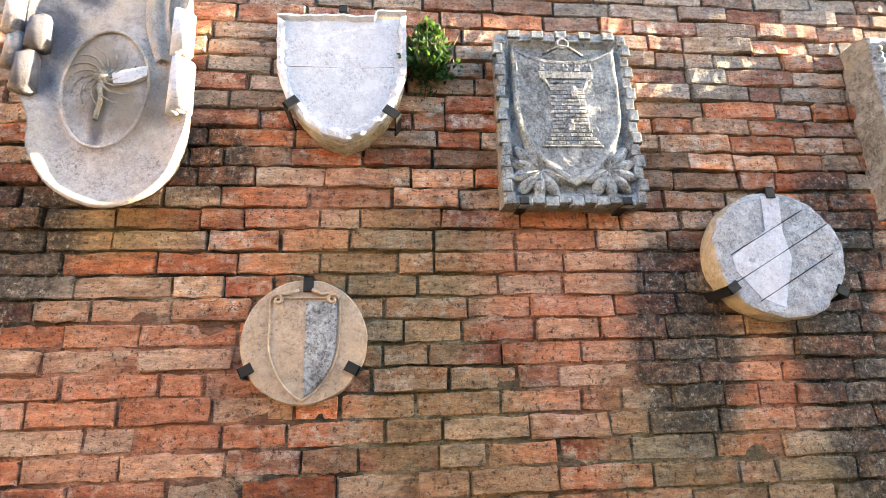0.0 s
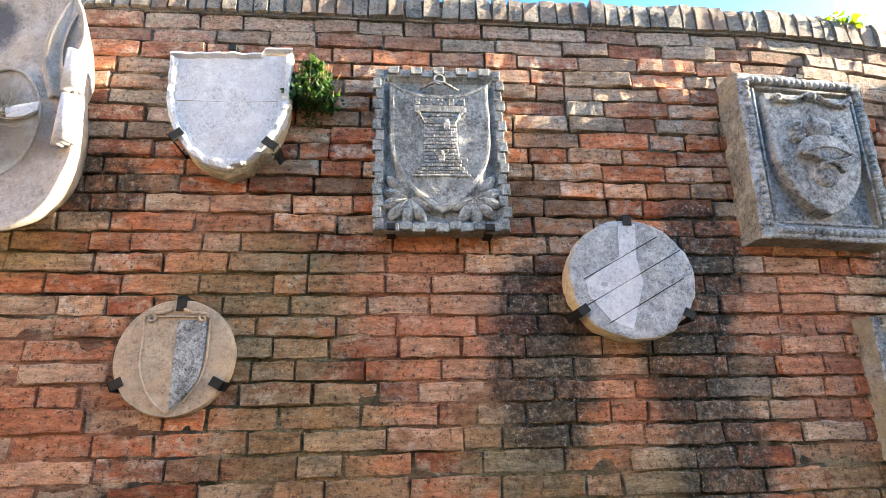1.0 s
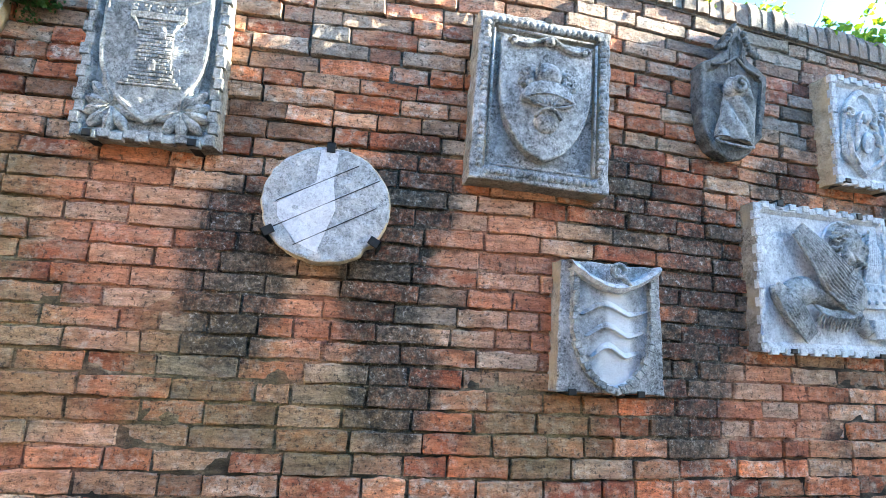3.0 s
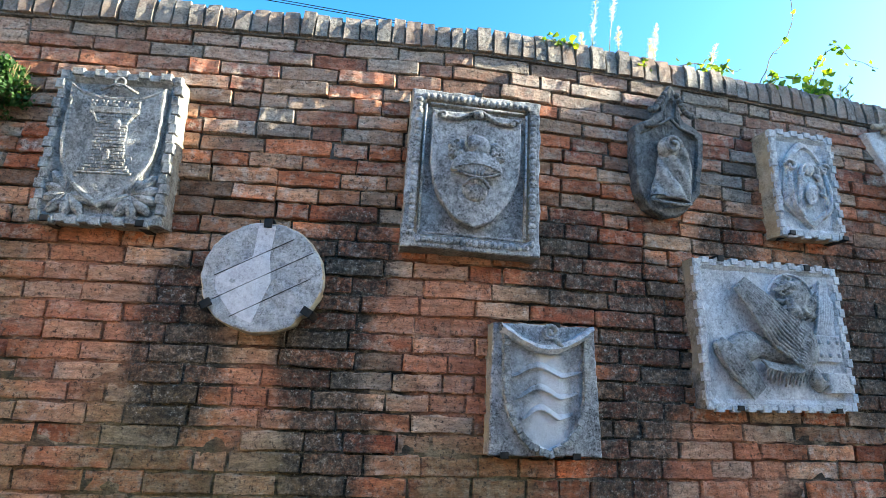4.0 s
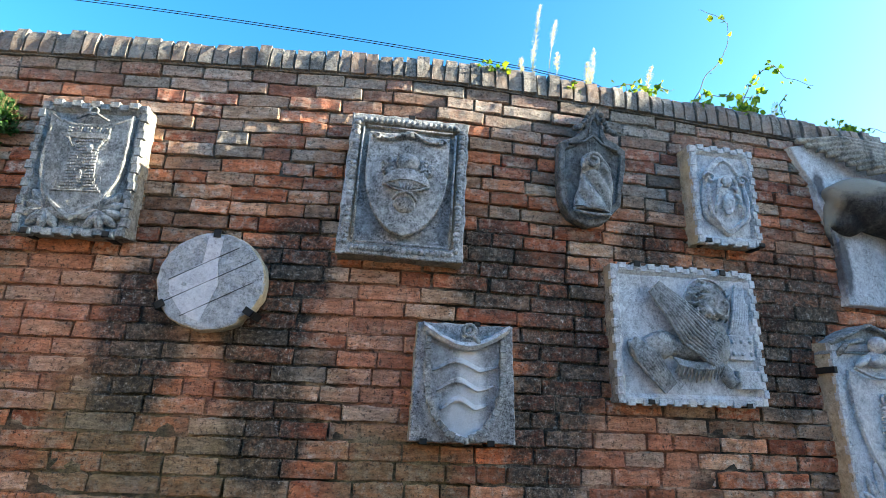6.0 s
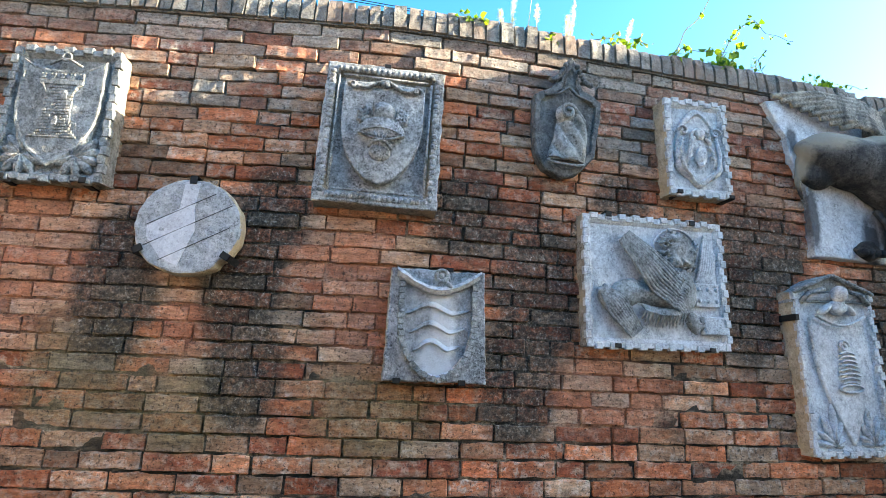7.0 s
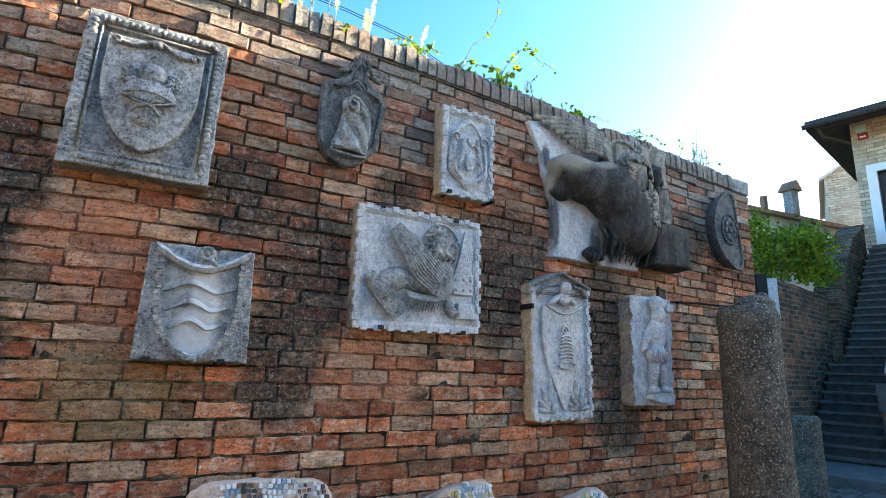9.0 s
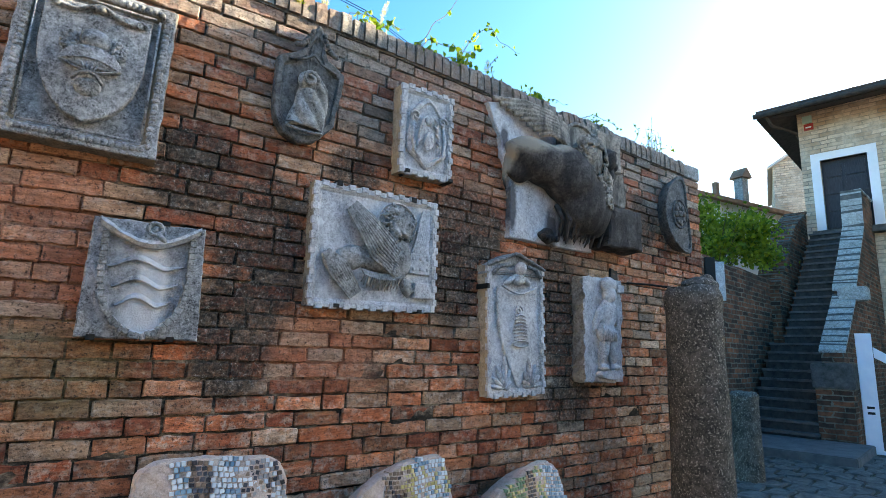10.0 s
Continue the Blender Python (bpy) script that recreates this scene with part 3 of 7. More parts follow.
def brick_shape(seed):
    """A worn brick's face, 1 by 1, with depth in metres: vertices (u, depth, w) and faces."""
    rnd = random.Random(seed)
    cols, rows_ = 8, 4
    us = [-0.5, -0.482, -0.28, -0.09, 0.11, 0.29, 0.482, 0.5]
    ws = [-0.5, -0.43, 0.42, 0.5]
    tilt_u, tilt_w = rnd.uniform(-0.005, 0.005), rnd.uniform(-0.004, 0.004)
    vs = []
    for j, w in enumerate(ws):
        for i, u in enumerate(us):
            edge_u, edge_w = i in (0, cols - 1), j in (0, rows_ - 1)
            d = -0.006 + rnd.uniform(-0.004, 0.003) if (edge_u or edge_w) else rnd.uniform(-0.003, 0.0035)
            if edge_u and edge_w:
                d = -0.011
            uu = u + (rnd.uniform(-0.014, 0.014) if edge_u else rnd.uniform(-0.02, 0.02) if 1 < i < cols - 2 else 0)
            ww = w + (rnd.uniform(-0.11, 0.04) * (1 if w > 0 else -1) if edge_w else rnd.uniform(-0.05, 0.05))
            if edge_u and edge_w:
                uu *= 0.975
                ww *= 0.93
            vs.append((uu, d + tilt_u * u * 2 + tilt_w * w * 2, ww))
    fs = [(j * cols + i, j * cols + i + 1, (j + 1) * cols + i + 1, (j + 1) * cols + i) for j in range(rows_ - 1) for i in range(cols - 1)]
    if seed % 4 == 0:   # a chipped corner
        k = rnd.choice((0, cols - 1, (rows_ - 1) * cols, rows_ * cols - 1))
        vs[k] = (vs[k][0] * 0.93, -0.02, vs[k][2] * 0.78)
    ring = list(range(cols)) + [j * cols + cols - 1 for j in range(1, rows_)] + [(rows_ - 1) * cols + i for i in range(cols - 2, -1, -1)] + [j * cols for j in range(rows_ - 2, 0, -1)]
    base = len(vs)
    vs += [(vs[r][0], -0.035, vs[r][2]) for r in ring]
    for i in range(len(ring)):
        k = (i + 1) % len(ring)
        fs.append((ring[k], ring[i], base + i, base + k))
    return vs, fs


SHAPES = [brick_shape(s) for s in range(16)]


def shape_mesh(shape, name, mat):
    me = bpy.data.meshes.new(name)
    me.from_pydata([(u, -d, w) for u, d, w in shape[0]], [], shape[1])
    me.materials.append(mat)
    return me


def course_bricks():
    """Every brick of the face: x0, x1, z0, z1."""
    rnd = random.Random(5)
    fixed = {10: [(1.69, 1.845)], 17: [(0.50, 0.79)], 21: [(1.13, 1.255)], 9: [(0.20, 0.36)], 24: [(-0.62, -0.41)]}
    out = []
    for k in range(len(JOINTS) - 1):
        z1, z0 = JOINTS[k], JOINTS[k + 1]
        marks = sorted(fixed.get(k, []))
        x = WALL_L + rnd.uniform(0.0, 0.25)
        stops = marks + [(WALL_R, WALL_R)]
        for a, b in stops:
            while a - x > 0.34:
                r = rnd.random()
                ln = rnd.uniform(0.225, 0.30) if r < 0.66 else rnd.uniform(0.12, 0.165) if r < 0.86 else rnd.uniform(0.165, 0.225)
                if a - x - ln < 0.10:
                    ln = (a - x) * 0.5
                out.append((x, x + ln, z0, z1, k))
                x += ln
            if a - x > 0.05:
                out.append((x, a, z0, z1, k))
            if b > a:
                out.append((a, b, z0, z1, k))
            x = b
    return out


def brick_place(x0, x1, z0, z1, rnd):
    jx, jz = rnd.uniform(0.003, 0.012), rnd.uniform(0.002, 0.010)
    cx, cz = 0.5 * (x0 + x1), 0.5 * (z0 + z1)
    sag = 0.004 * noise.noise(Vector((cx * 1.1, z0 * 2, 3)))
    m = on_wall(cx, cz + sag, rnd.uniform(-0.009, 0.008), rnd.uniform(-0.9, 0.9))
    k = 1 - 0.015 * max(0.0, cx - 2.5)
    return m @ Matrix.Diagonal((x1 - x0 - jx, 1.0, (z1 - z0 - jz) * k, 1.0))


def build_bricks():
    rnd = random.Random(11)
    meshes = [shape_mesh(s, "brick", BRICK) for s in SHAPES]
    vs, fs, count = [], [], 0
    for x0, x1, z0, z1, k in course_bricks():
        if z1 < -0.15 or x1 < -2.4:
            continue
        m = brick_place(x0, x1, z0, z1, rnd)
        pick = rnd.randrange(len(SHAPES))
        near = -0.25 < x0 and x1 < 3.35 and 1.14 < z0 < 2.20
        if near and count < 300:
            ob = new("brick", meshes[pick])
            ob.parent = WALL
            ob.matrix_world = m
            count += 1
        else:
            base = len(vs)
            shp = SHAPES[pick]
            vs += [tuple(m @ Vector((u, -d, w))) for u, d, w in shp[0]]
            fs += [tuple(base + i for i in f) for f in shp[1]]
    me = bpy.data.meshes.new("brickwork")
    me.from_pydata(vs, [], fs)
    me.materials.append(BRICK)
    ob = new("brickwork", me)
    ob.parent = WALL
    tagged(ob, "weathered red, buff and grey bricks with worn edges", kind="stuff")


def build_coping():
    """Bricks on edge along the wall's top."""
    rnd = random.Random(21)
    meshes = []
    for s in range(8):
        bm = bmesh.new()
        block(bm, -0.5, 0.5, 0.0, 1.0, -THICK - 0.02, 0.0, 0.012, 2, 3)
        for v in bm.verts:
            v.co.x += 0.06 * noise.noise(v.co * 5 + Vector((s * 3, 0, 0)))
            v.co.z += 0.05 * noise.noise(v.co * 4 + Vector((s * 5, 2, 0)))
            v.co.y += 0.010 * noise.noise(v.co * 3 + Vector((s * 7, 4, 0)))
            if v.co.z > 0.9:
                v.co.y += 0.012
        me = bpy.data.meshes.new("coping_brick")
        bmesh.ops.recalc_face_normals(bm, faces=bm.faces)
        bm.to_mesh(me)
        bm.free()
        me.materials.append(COPING)
        meshes.append(me)
    x = -2.2
    while x < WALL_R - 0.30:
        w = rnd.uniform(0.062, 0.082)
        h = 0.135 + 0.02 * noise.noise(Vector((x * 1.3, 0, 0))) + rnd.uniform(-0.012, 0.012)
        if 5.02 < x < 5.10:
            h *= 0.6
        ob = new("coping_brick", rnd.choice(meshes))
        ob.parent = WALL
        ob.matrix_world = on_wall(x + w / 2, 2.965, 0.022 + rnd.uniform(-0.006, 0.006), rnd.uniform(-2.5, 2.5)) @ Matrix.Diagonal((w - 0.010, 1, h, 1))
        x += w
    bm = bmesh.new()
    block(bm, 0, 0.29, 0, 0.13, -THICK - 0.02, 0.02, 0.008, 5, 4)
    roughen(bm, 0.008, 12, 2.0)
    ob = part("coping_slab", bm, GREY, WALL, "lichened pale stone slab closing the coping's end")
    ob.matrix_world = on_wall(WALL_R - 0.29, 2.965, 0.0)
    # mortar bedding between the coping bricks
    bm = bmesh.new()
    xs = [-2.2 + (WALL_R - 0.3 + 2.2) * i / 80 for i in range(81)]
    prev = None
    for x in xs:
        top = 3.065
        cur = [bm.verts.new(face(x, 2.955, 0.006)), bm.verts.new(face(x, top, 0.006)), bm.verts.new(face(x, top + 0.01, -THICK)), bm.verts.new(face(x, 2.955, -THICK))]
        if prev:
            for i in range(4):
                bm.faces.new((prev[i], cur[i], cur[(i + 1) % 4], prev[(i + 1) % 4]))
        prev = cur
    part("coping_bedding", bm, MORTAR, WALL)


# ---- carved reliefs ----
def groove(bm, a, b, width, depth, d):
    """A thin dark joint drawn as a narrow raised lip along a line, d out from the wall."""
    rod(bm, [(a[0], -d, a[1]), (0.5 * (a[0] + b[0]), -d, 0.5 * (a[1] + b[1])), (b[0], -d, b[1])], width, 6)


def slab(parent, w, h, d, mat, side, seed, wob=0.006, name="slab", top_w=None, recess=0.0, rim=0.0):
    """A panel with a hewn outline; recess sinks the field inside a rim."""
    bm = bmesh.new()
    nu, nw = max(6, int(w / 0.02)), max(6, int(h / 0.02))
    block(bm, -w / 2, w / 2, -h / 2, h / 2, -0.02, d, 0.006, nu, nw)
    tw = (top_w or w) / w
    for v in bm.verts:
        v.co.x *= 1 + (tw - 1) * (v.co.z + h / 2) / h
        front = v.co.y < -d + 0.009
        if recess and front and abs(v.co.x) < w / 2 - rim and abs(v.co.z) < h / 2 - rim:
            v.co.y += recess
        e = wob if not front or abs(v.co.x) > w / 2 - 0.012 or abs(v.co.z) > h / 2 - 0.012 else 0.0016
        v.co += noise.noise_vector(v.co * 16 + Vector((seed, 0, 0))) * e + noise.noise_vector(v.co * 55 + Vector((seed, 0, 0))) * (e * 0.35)
    ob = part(name, bm, mat, parent)
    if side is not mat:
        ob.data.materials.append(side)
        for p in ob.data.polygons:
            if abs(p.normal.y) < 0.6:
                p.material_index = 1
    return ob


def deepen(t, base, k, *names):
    """Carve some parts of a relief k times as deep, from base out."""
    for ob in t.children:
        if ob.name.split(".")[0] in names:
            ob.scale.y, ob.location.y = k, base * (k - 1)


def bossed_shield(parent, w, h, top, d0, d1, mat, name="shield", dip=0.0, ears=0.0, waist=0.45, dome=0.01, label="", seed=0.0, rim=0.0, point=0.8):
    pts = shield_outline(w, h, top, waist, 18, dip, ears, point)
    rings = [(1.0, d0), (1.0, d1 - 0.005), (0.975, d1)]
    if rim:
        rings += [(0.93, d1), (0.90, d1 - rim)]
        dd = d1 - rim
    else:
        dd = d1
    k = rings[-1][0]
    rings += [(k * (1 - i / 12), dd + dome * (1 - (1 - i / 12) ** 2)) for i in range(1, 12)]
    bm = bmesh.new()
    plate(bm, pts, rings, (0.0, top - h * 0.45))
    roughen(bm, 0.0022, 28, seed)
    roughen(bm, 0.001, 90, seed)
    return part(name, bm, mat, parent, label)


def beads(bm, a, b, count, r, d, rnd):
    for i in range(count):
        t = (i + 0.5) / count
        lump(bm, (a[0] + (b[0] - a[0]) * t, d, a[1] + (b[1] - a[1]) * t), (r * rnd.uniform(0.8, 1.15), r * 0.8, r * rnd.uniform(0.8, 1.15)), i, 0.0015, 60, 0, 2)


def tower_relief():
    t = thing("tower_relief", on_wall(0.663, 2.302, 0, -0.6, 1.5), "grey marble relief of a battlemented tower in a toothed frame", "stone relief", "heraldic reliefs on the wall")
    w, h, d = 0.505, 0.665, 0.100
    slab(t, w, h, d, GREY, EDGE, 3.0, recess=0.022, rim=0.045, top_w=0.475)
    dentils(t, w - 0.012, h, d + 0.014, 0.043, 0.03, GREY, seed=3)
    bossed_shield(t, 0.385, 0.525, 0.255, 0.065, 0.114, GREY, dip=0.040, ears=0.016, waist=0.42, dome=0.001, rim=0.003, seed=1)
    bm = bmesh.new()
    rnd = random.Random(2)
    base = 0.110
    # courses of small ashlars, splayed at the foot
    for j in range(17):
        z0 = -0.120 + 0.0150 * j
        half = 0.070 - 0.0005 * j + (0.028 if j < 1 else 0.018 if j < 2 else 0.008 if j < 4 else 0)
        x = -half + (0.012 if j % 2 else 0)
        block(bm, -half, half, z0, z0 + 0.0150, 0.085, base + 0.004, 0.002)
        while x < half - 0.012:
            ln = rnd.uniform(0.018, 0.026)
            block(bm, x, min(half, x + ln), z0 + 0.001, z0 + 0.0140, 0.085, base + 0.0062 + rnd.uniform(-0.001, 0.001), 0.002)
            x += ln + 0.002
    for s in (-1, 1):
        for k in range(3):
            rod(bm, [(s * (0.060 + 0.006 * k), -base - 0.003, 0.095 + 0.012 * k), (s * (0.080 + 0.008 * k), -base - 0.006, 0.142)], 0.0035, 5)
    block(bm, -0.100, 0.100, 0.138, 0.168, 0.085, base + 0.008, 0.003)
    for i in range(5):
        u = -0.098 + 0.0435 * i
        block(bm, u, u + 0.023, 0.168, 0.186, 0.085, base + 0.008, 0.003)
        for v in (-1, 1):
            block(bm, u + 0.0115 + v * 0.0075 - 0.004, u + 0.0115 + v * 0.0075 + 0.004, 0.186, 0.197, 0.085, base + 0.008, 0.002)
    block(bm, -0.110, 0.110, -0.130, -0.120, 0.085, base + 0.008, 0.003)
    roughen(bm, 0.0014, 60, 2)
    part("tower", bm, GREY, t, "carved tower of small ashlars")
    for u, z in ((0.0, -0.045), (0.024, 0.088)):
        bm = bmesh.new()
        block(bm, u - 0.014, u + 0.014, z - 0.024, z + 0.012, 0.085, base + 0.0085, 0.003)
        lump(bm, (u, base + 0.003, z + 0.012), (0.014, 0.008, 0.014), 0, 0, 1, 0, 2)
        part("gate", bm, PITTED, t)
    for s in (-1, 1):
        bm = bmesh.new()
        for i, (a, ln) in enumerate(((98, 0.19), (74, 0.15), (48, 0.120), (18, 0.105), (-14, 0.105), (-46, 0.11), (-84, 0.10), (-122, 0.105), (-160, 0.105), (128, 0.12))):
            a = radians(a)
            cx, cz = s * 0.120, -0.212
            ux, uz = s * math.cos(a), math.sin(a)
            lump(bm, (cx + ux * ln * 0.5, 0.092, cz + uz * ln * 0.5), (ln * 0.52, 0.020, 0.023), i, 0.003, 40, -math.degrees(math.atan2(uz, ux)), 3)
            rod(bm, [(cx + ux * ln * 0.1, -0.110, cz + uz * ln * 0.1), (cx + ux * ln * 0.85, -0.110, cz + uz * ln * 0.85)], 0.0028, 5)
        part("leaf_spray", bm, GREY, t, "carved acanthus leaves below the shield", True)
    bm = bmesh.new()
    rod(bm, [(0.02 * math.cos(a * 0.55), -0.112, 0.285 + 0.02 * math.sin(a * 0.55)) for a in range(13)], 0.006, 6)
    rod(bm, [(-0.075, -0.106, 0.245), (-0.01, -0.114, 0.275), (0.02, -0.114, 0.270), (0.075, -0.106, 0.240)], 0.006, 6)
    part("hanging_ring", bm, GREY, t, smooth=True)


def fish_relief():
    t = thing("beaded_relief", on_wall(2.170, 2.300, 0, 1.2, 1.0), "thick grey stone shield relief, ball and dome, beaded frame", "stone relief", "heraldic reliefs on the wall")
    w, h, d = 0.585, 0.725, 0.110
    slab(t, w, h, d, PITTED, EDGE, 7.0, recess=0.036, rim=0.062, wob=0.007)
    rnd = random.Random(4)
    for nm, a, b, c in (("l", (-0.258, -0.32), (-0.258, 0.32), 24), ("r", (0.258, -0.32), (0.258, 0.32), 24), ("t", (-0.24, 0.328), (0.24, 0.328), 18), ("b", (-0.24, -0.328), (0.24, -0.328), 18)):
        bm = bmesh.new()
        beads(bm, a, b, c, 0.0175, d - 0.001, rnd)
        vert = nm in "lr"
        off = -0.031 if nm in "rt" else 0.031
        pa, pb = ((a[0] + off, a[1] + 0.03), (b[0] + off, b[1] - 0.03)) if vert else ((a[0] + 0.03, a[1] + off), (b[0] - 0.03, b[1] + off))
        rod(bm, [(pa[0], -d + 0.004, pa[1]), (pb[0], -d + 0.004, pb[1])], 0.006, 6)
        roughen(bm, 0.0015, 50, 3)
        part("bead_moulding", bm, PITTED, t, "row of worn carved beads", True)
    bossed_shield(t, 0.395, 0.515, 0.250, 0.06, 0.128, PITTED, dip=-0.012, ears=0.010, waist=0.34, dome=0.004, seed=5, point=0.62)
    bm = bmesh.new()
    pts = []
    for i in range(33):
        q = i / 32
        pts.append((-0.165 + 0.33 * q, -0.133, 0.225 + 0.035 * math.sin(math.pi * q) ** 2 - 0.022 * math.sin(2 * math.pi * (q if q < 0.5 else 1 - q)) ** 2))
    rod(bm, pts, 0.008, 8)
    for s in (-1, 1):
        rod(bm, [(s * 0.165 + s * 0.02 * (1 - a / 16) * math.cos(a * 0.5) - s * 0.01, -0.135, 0.222 + 0.02 * (1 - a / 16) * math.sin(a * 0.5)) for a in range(14)], 0.008, 6)
    lump(bm, (0, 0.133, 0.245), (0.024, 0.012, 0.017), 1, 0.003, 40, 0, 2)
    roughen(bm, 0.0015, 40, 6)
    part("scroll_edge", bm, PITTED, t, "scrolled upper edge of the shield", True)
    bm = bmesh.new()
    lump(bm, (0.0, 0.128, 0.098), (0.060, 0.024, 0.052), 2, 0.002, 30)
    for k in range(5):
        rod(bm, [(-0.05 + 0.001 * i, -0.140 - 0.012 * math.sin(math.pi * i / 8), 0.075 + 0.012 * k + 0.003 * i) for i in range(9)], 0.0022, 5)
    part("ball", bm, PITTED, t, smooth=True)
    bm = bmesh.new()
    pts = [(-0.112, -0.02)] + [(-0.112 * math.cos(math.pi * i / 16), -0.02 + 0.085 * math.sin(math.pi * i / 16)) for i in range(1, 16)] + [(0.112, -0.02)] + [(0.112 * math.cos(math.pi * i / 10), -0.02 - 0.018 * math.sin(math.pi * i / 10)) for i in range(1, 10)]
    plate(bm, pts, [(1, 0.12), (1, 0.140), (0.95, 0.146), (0.7, 0.150), (0.4, 0.152)], (0, 0.012))
    roughen(bm, 0.002, 30, 8)
    part("dome", bm, PITTED, t)
    bm = bmesh.new()
    for sgn in (1, -1):
        rod(bm, [(-0.108 + 0.216 * i / 14, -0.150, -0.028 + sgn * 0.030 * math.sin(math.pi * i / 14)) for i in range(15)], 0.0055, 6)
    for u0, u1 in ((-0.035, -0.012), (-0.012, -0.004), (0.012, 0.004), (0.035, 0.012)):
        rod(bm, [(u0, -0.146, -0.012), (u1, -0.150, -0.062)], 0.005, 5)
    for s in (-1, 1):
        rod(bm, [(0, -0.148, -0.058), (s * 0.03, -0.148, -0.068), (s * 0.055, -0.145, -0.10)], 0.007, 6)
    part("eye_ring", bm, PITTED, t, smooth=True)
    bm = bmesh.new()
    lump(bm, (0.0, 0.124, -0.110), (0.052, 0.018, 0.042), 3, 0.002, 30)
    part("lower_ball", bm, PITTED, t, smooth=True)
    for s in (-1, 1):
        bm = bmesh.new()
        for k in range(14):
            lump(bm, (s * (0.075 + 0.012 * (k % 4)), 0.128, 0.045 + 0.020 * (k // 4) + 0.006 * (k % 2)), (0.014, 0.012, 0.014), k, 0.005, 50, 0, 2)
        part("foliage", bm, PITTED, t, smooth=True)
    deepen(t, 0.118, 1.7, "ball", "dome", "eye_ring", "lower_ball", "foliage")
    deepen(t, 0.120, 1.7, "scroll_edge")


def wave_relief():
    t = thing("wave_relief", on_wall(2.480, 1.398, 0, -0.3, 1.0), "grey marble slab with a tooth-edged shield of three wavy bands", "stone relief", "heraldic reliefs on the wall")
    w, h, d = 0.468, 0.510, 0.075
    slab(t, w, h, d, PITTED, EDGE, 12.0, wob=0.006, top_w=0.438)
    bossed_shield(t, 0.350, 0.500, 0.245, 0.06, 0.092, WAVED, dip=0.075, waist=0.45, dome=0.008, rim=0.012, seed=9, point=0.62)
    pts = shield_outline(0.350, 0.500, 0.245, 0.45, 18, 0.075, 0.0, 0.62)[10:]
    bm = bmesh.new()
    block(bm, -0.5, 0.5, -0.5, 0.5, 0, 0.022, 0.04)
    me = bpy.data.meshes.new("tooth")
    bmesh.ops.recalc_face_normals(bm, faces=bm.faces)
    bm.to_mesh(me)
    bm.free()
    me.materials.append(GREY)
    side = 0
    for (u0, w0), (u1, w1) in zip(pts, pts[1:] + pts[:1]):
        ln = math.hypot(u1 - u0, w1 - w0)
        if w0 > 0.20 and w1 > 0.20:
            continue
        n = max(1, round(ln / 0.026))
        for i in range(n):
            q = (i + 0.5) / n
            ob = new("tooth", me)
            ob.parent = t
            side += 1
            k = 0.955 if side % 2 else 0.975
            ob.location = ((u0 + (u1 - u0) * q) * k, -0.078, (w0 + (w1 - w0) * q) * (k if w0 < 0 else 1))
            ob.rotation_euler = (0, -math.atan2(w1 - w0, u1 - u0), 0)
            ob.scale = (ln / n * 0.90, 1.25, 0.027)
    for j, z in enumerate((0.062, -0.022, -0.100)):
        bm = bmesh.new()
        half = 0.146 - 0.020 * j
        prev = None
        for i in range(49):
            q = i / 48
            u = -half + 2 * half * q
            dz = -0.022 + 0.036 * math.sin(math.pi * min(1.0, q / 0.72)) ** 1.5 + 0.026 * max(0.0, (q - 0.72) / 0.28) ** 1.4
            thick = 0.024 * math.sin(math.pi * min(0.96, max(0.05, q))) ** 0.6
            z0 = z + dz
            cur = [bm.verts.new((u, -0.080, z0 + thick * 1.5)), bm.verts.new((u, -0.0925, z0 + thick)), bm.verts.new((u, -0.099, z0 + thick * 0.4)), bm.verts.new((u, -0.101, z0 + 0.004)), bm.verts.new((u, -0.082, z0))]
            if prev:
                for a in range(4):
                    bm.faces.new((prev[a], cur[a], cur[a + 1], prev[a + 1]))
            prev = cur
        roughen(bm, 0.0012, 40, j)
        part("wavy_band", bm, WAVED, t, "carved wave running across the shield", True)
    bm = bmesh.new()
    prev = None
    for i in range(25):
        q = i / 24
        u, z = -0.195 + 0.39 * q, 0.238 - 0.085 * math.sin(math.pi * q)
        ww = 0.020 + 0.006 * noise.noise(Vector((q * 6, 0, 0)))
        cur = [bm.verts.new((u, -0.07, z + ww)), bm.verts.new((u, -0.108, z + ww * 0.8)), bm.verts.new((u, -0.116, z)), bm.verts.new((u, -0.106, z - ww * 0.8)), bm.verts.new((u, -0.07, z - ww))]
        if prev:
            for a in range(4):
                bm.faces.new((prev[a], cur[a], cur[a + 1], prev[a + 1]))
        prev = cur
    roughen(bm, 0.004, 30, 4)
    part("ribbon", bm, PALE, t, "drooping carved ribbon along the shield's top")
    bm = bmesh.new()
    rod(bm, [(0.01 + 0.028 * math.cos(a * 0.5), -0.105, 0.222 + 0.026 * math.sin(a * 0.5)) for a in range(14)], 0.010, 8)
    rod(bm, [(0.02, -0.108, 0.205), (0.055, -0.106, 0.165)], 0.012, 6)
    lump(bm, (0.006, 0.098, 0.222), (0.016, 0.012, 0.016))
    part("knot", bm, GREY, t, smooth=True)
    deepen(t, 0.088, 1.15, "wavy_band")
    deepen(t, 0.085, 1.4, "ribbon", "knot")


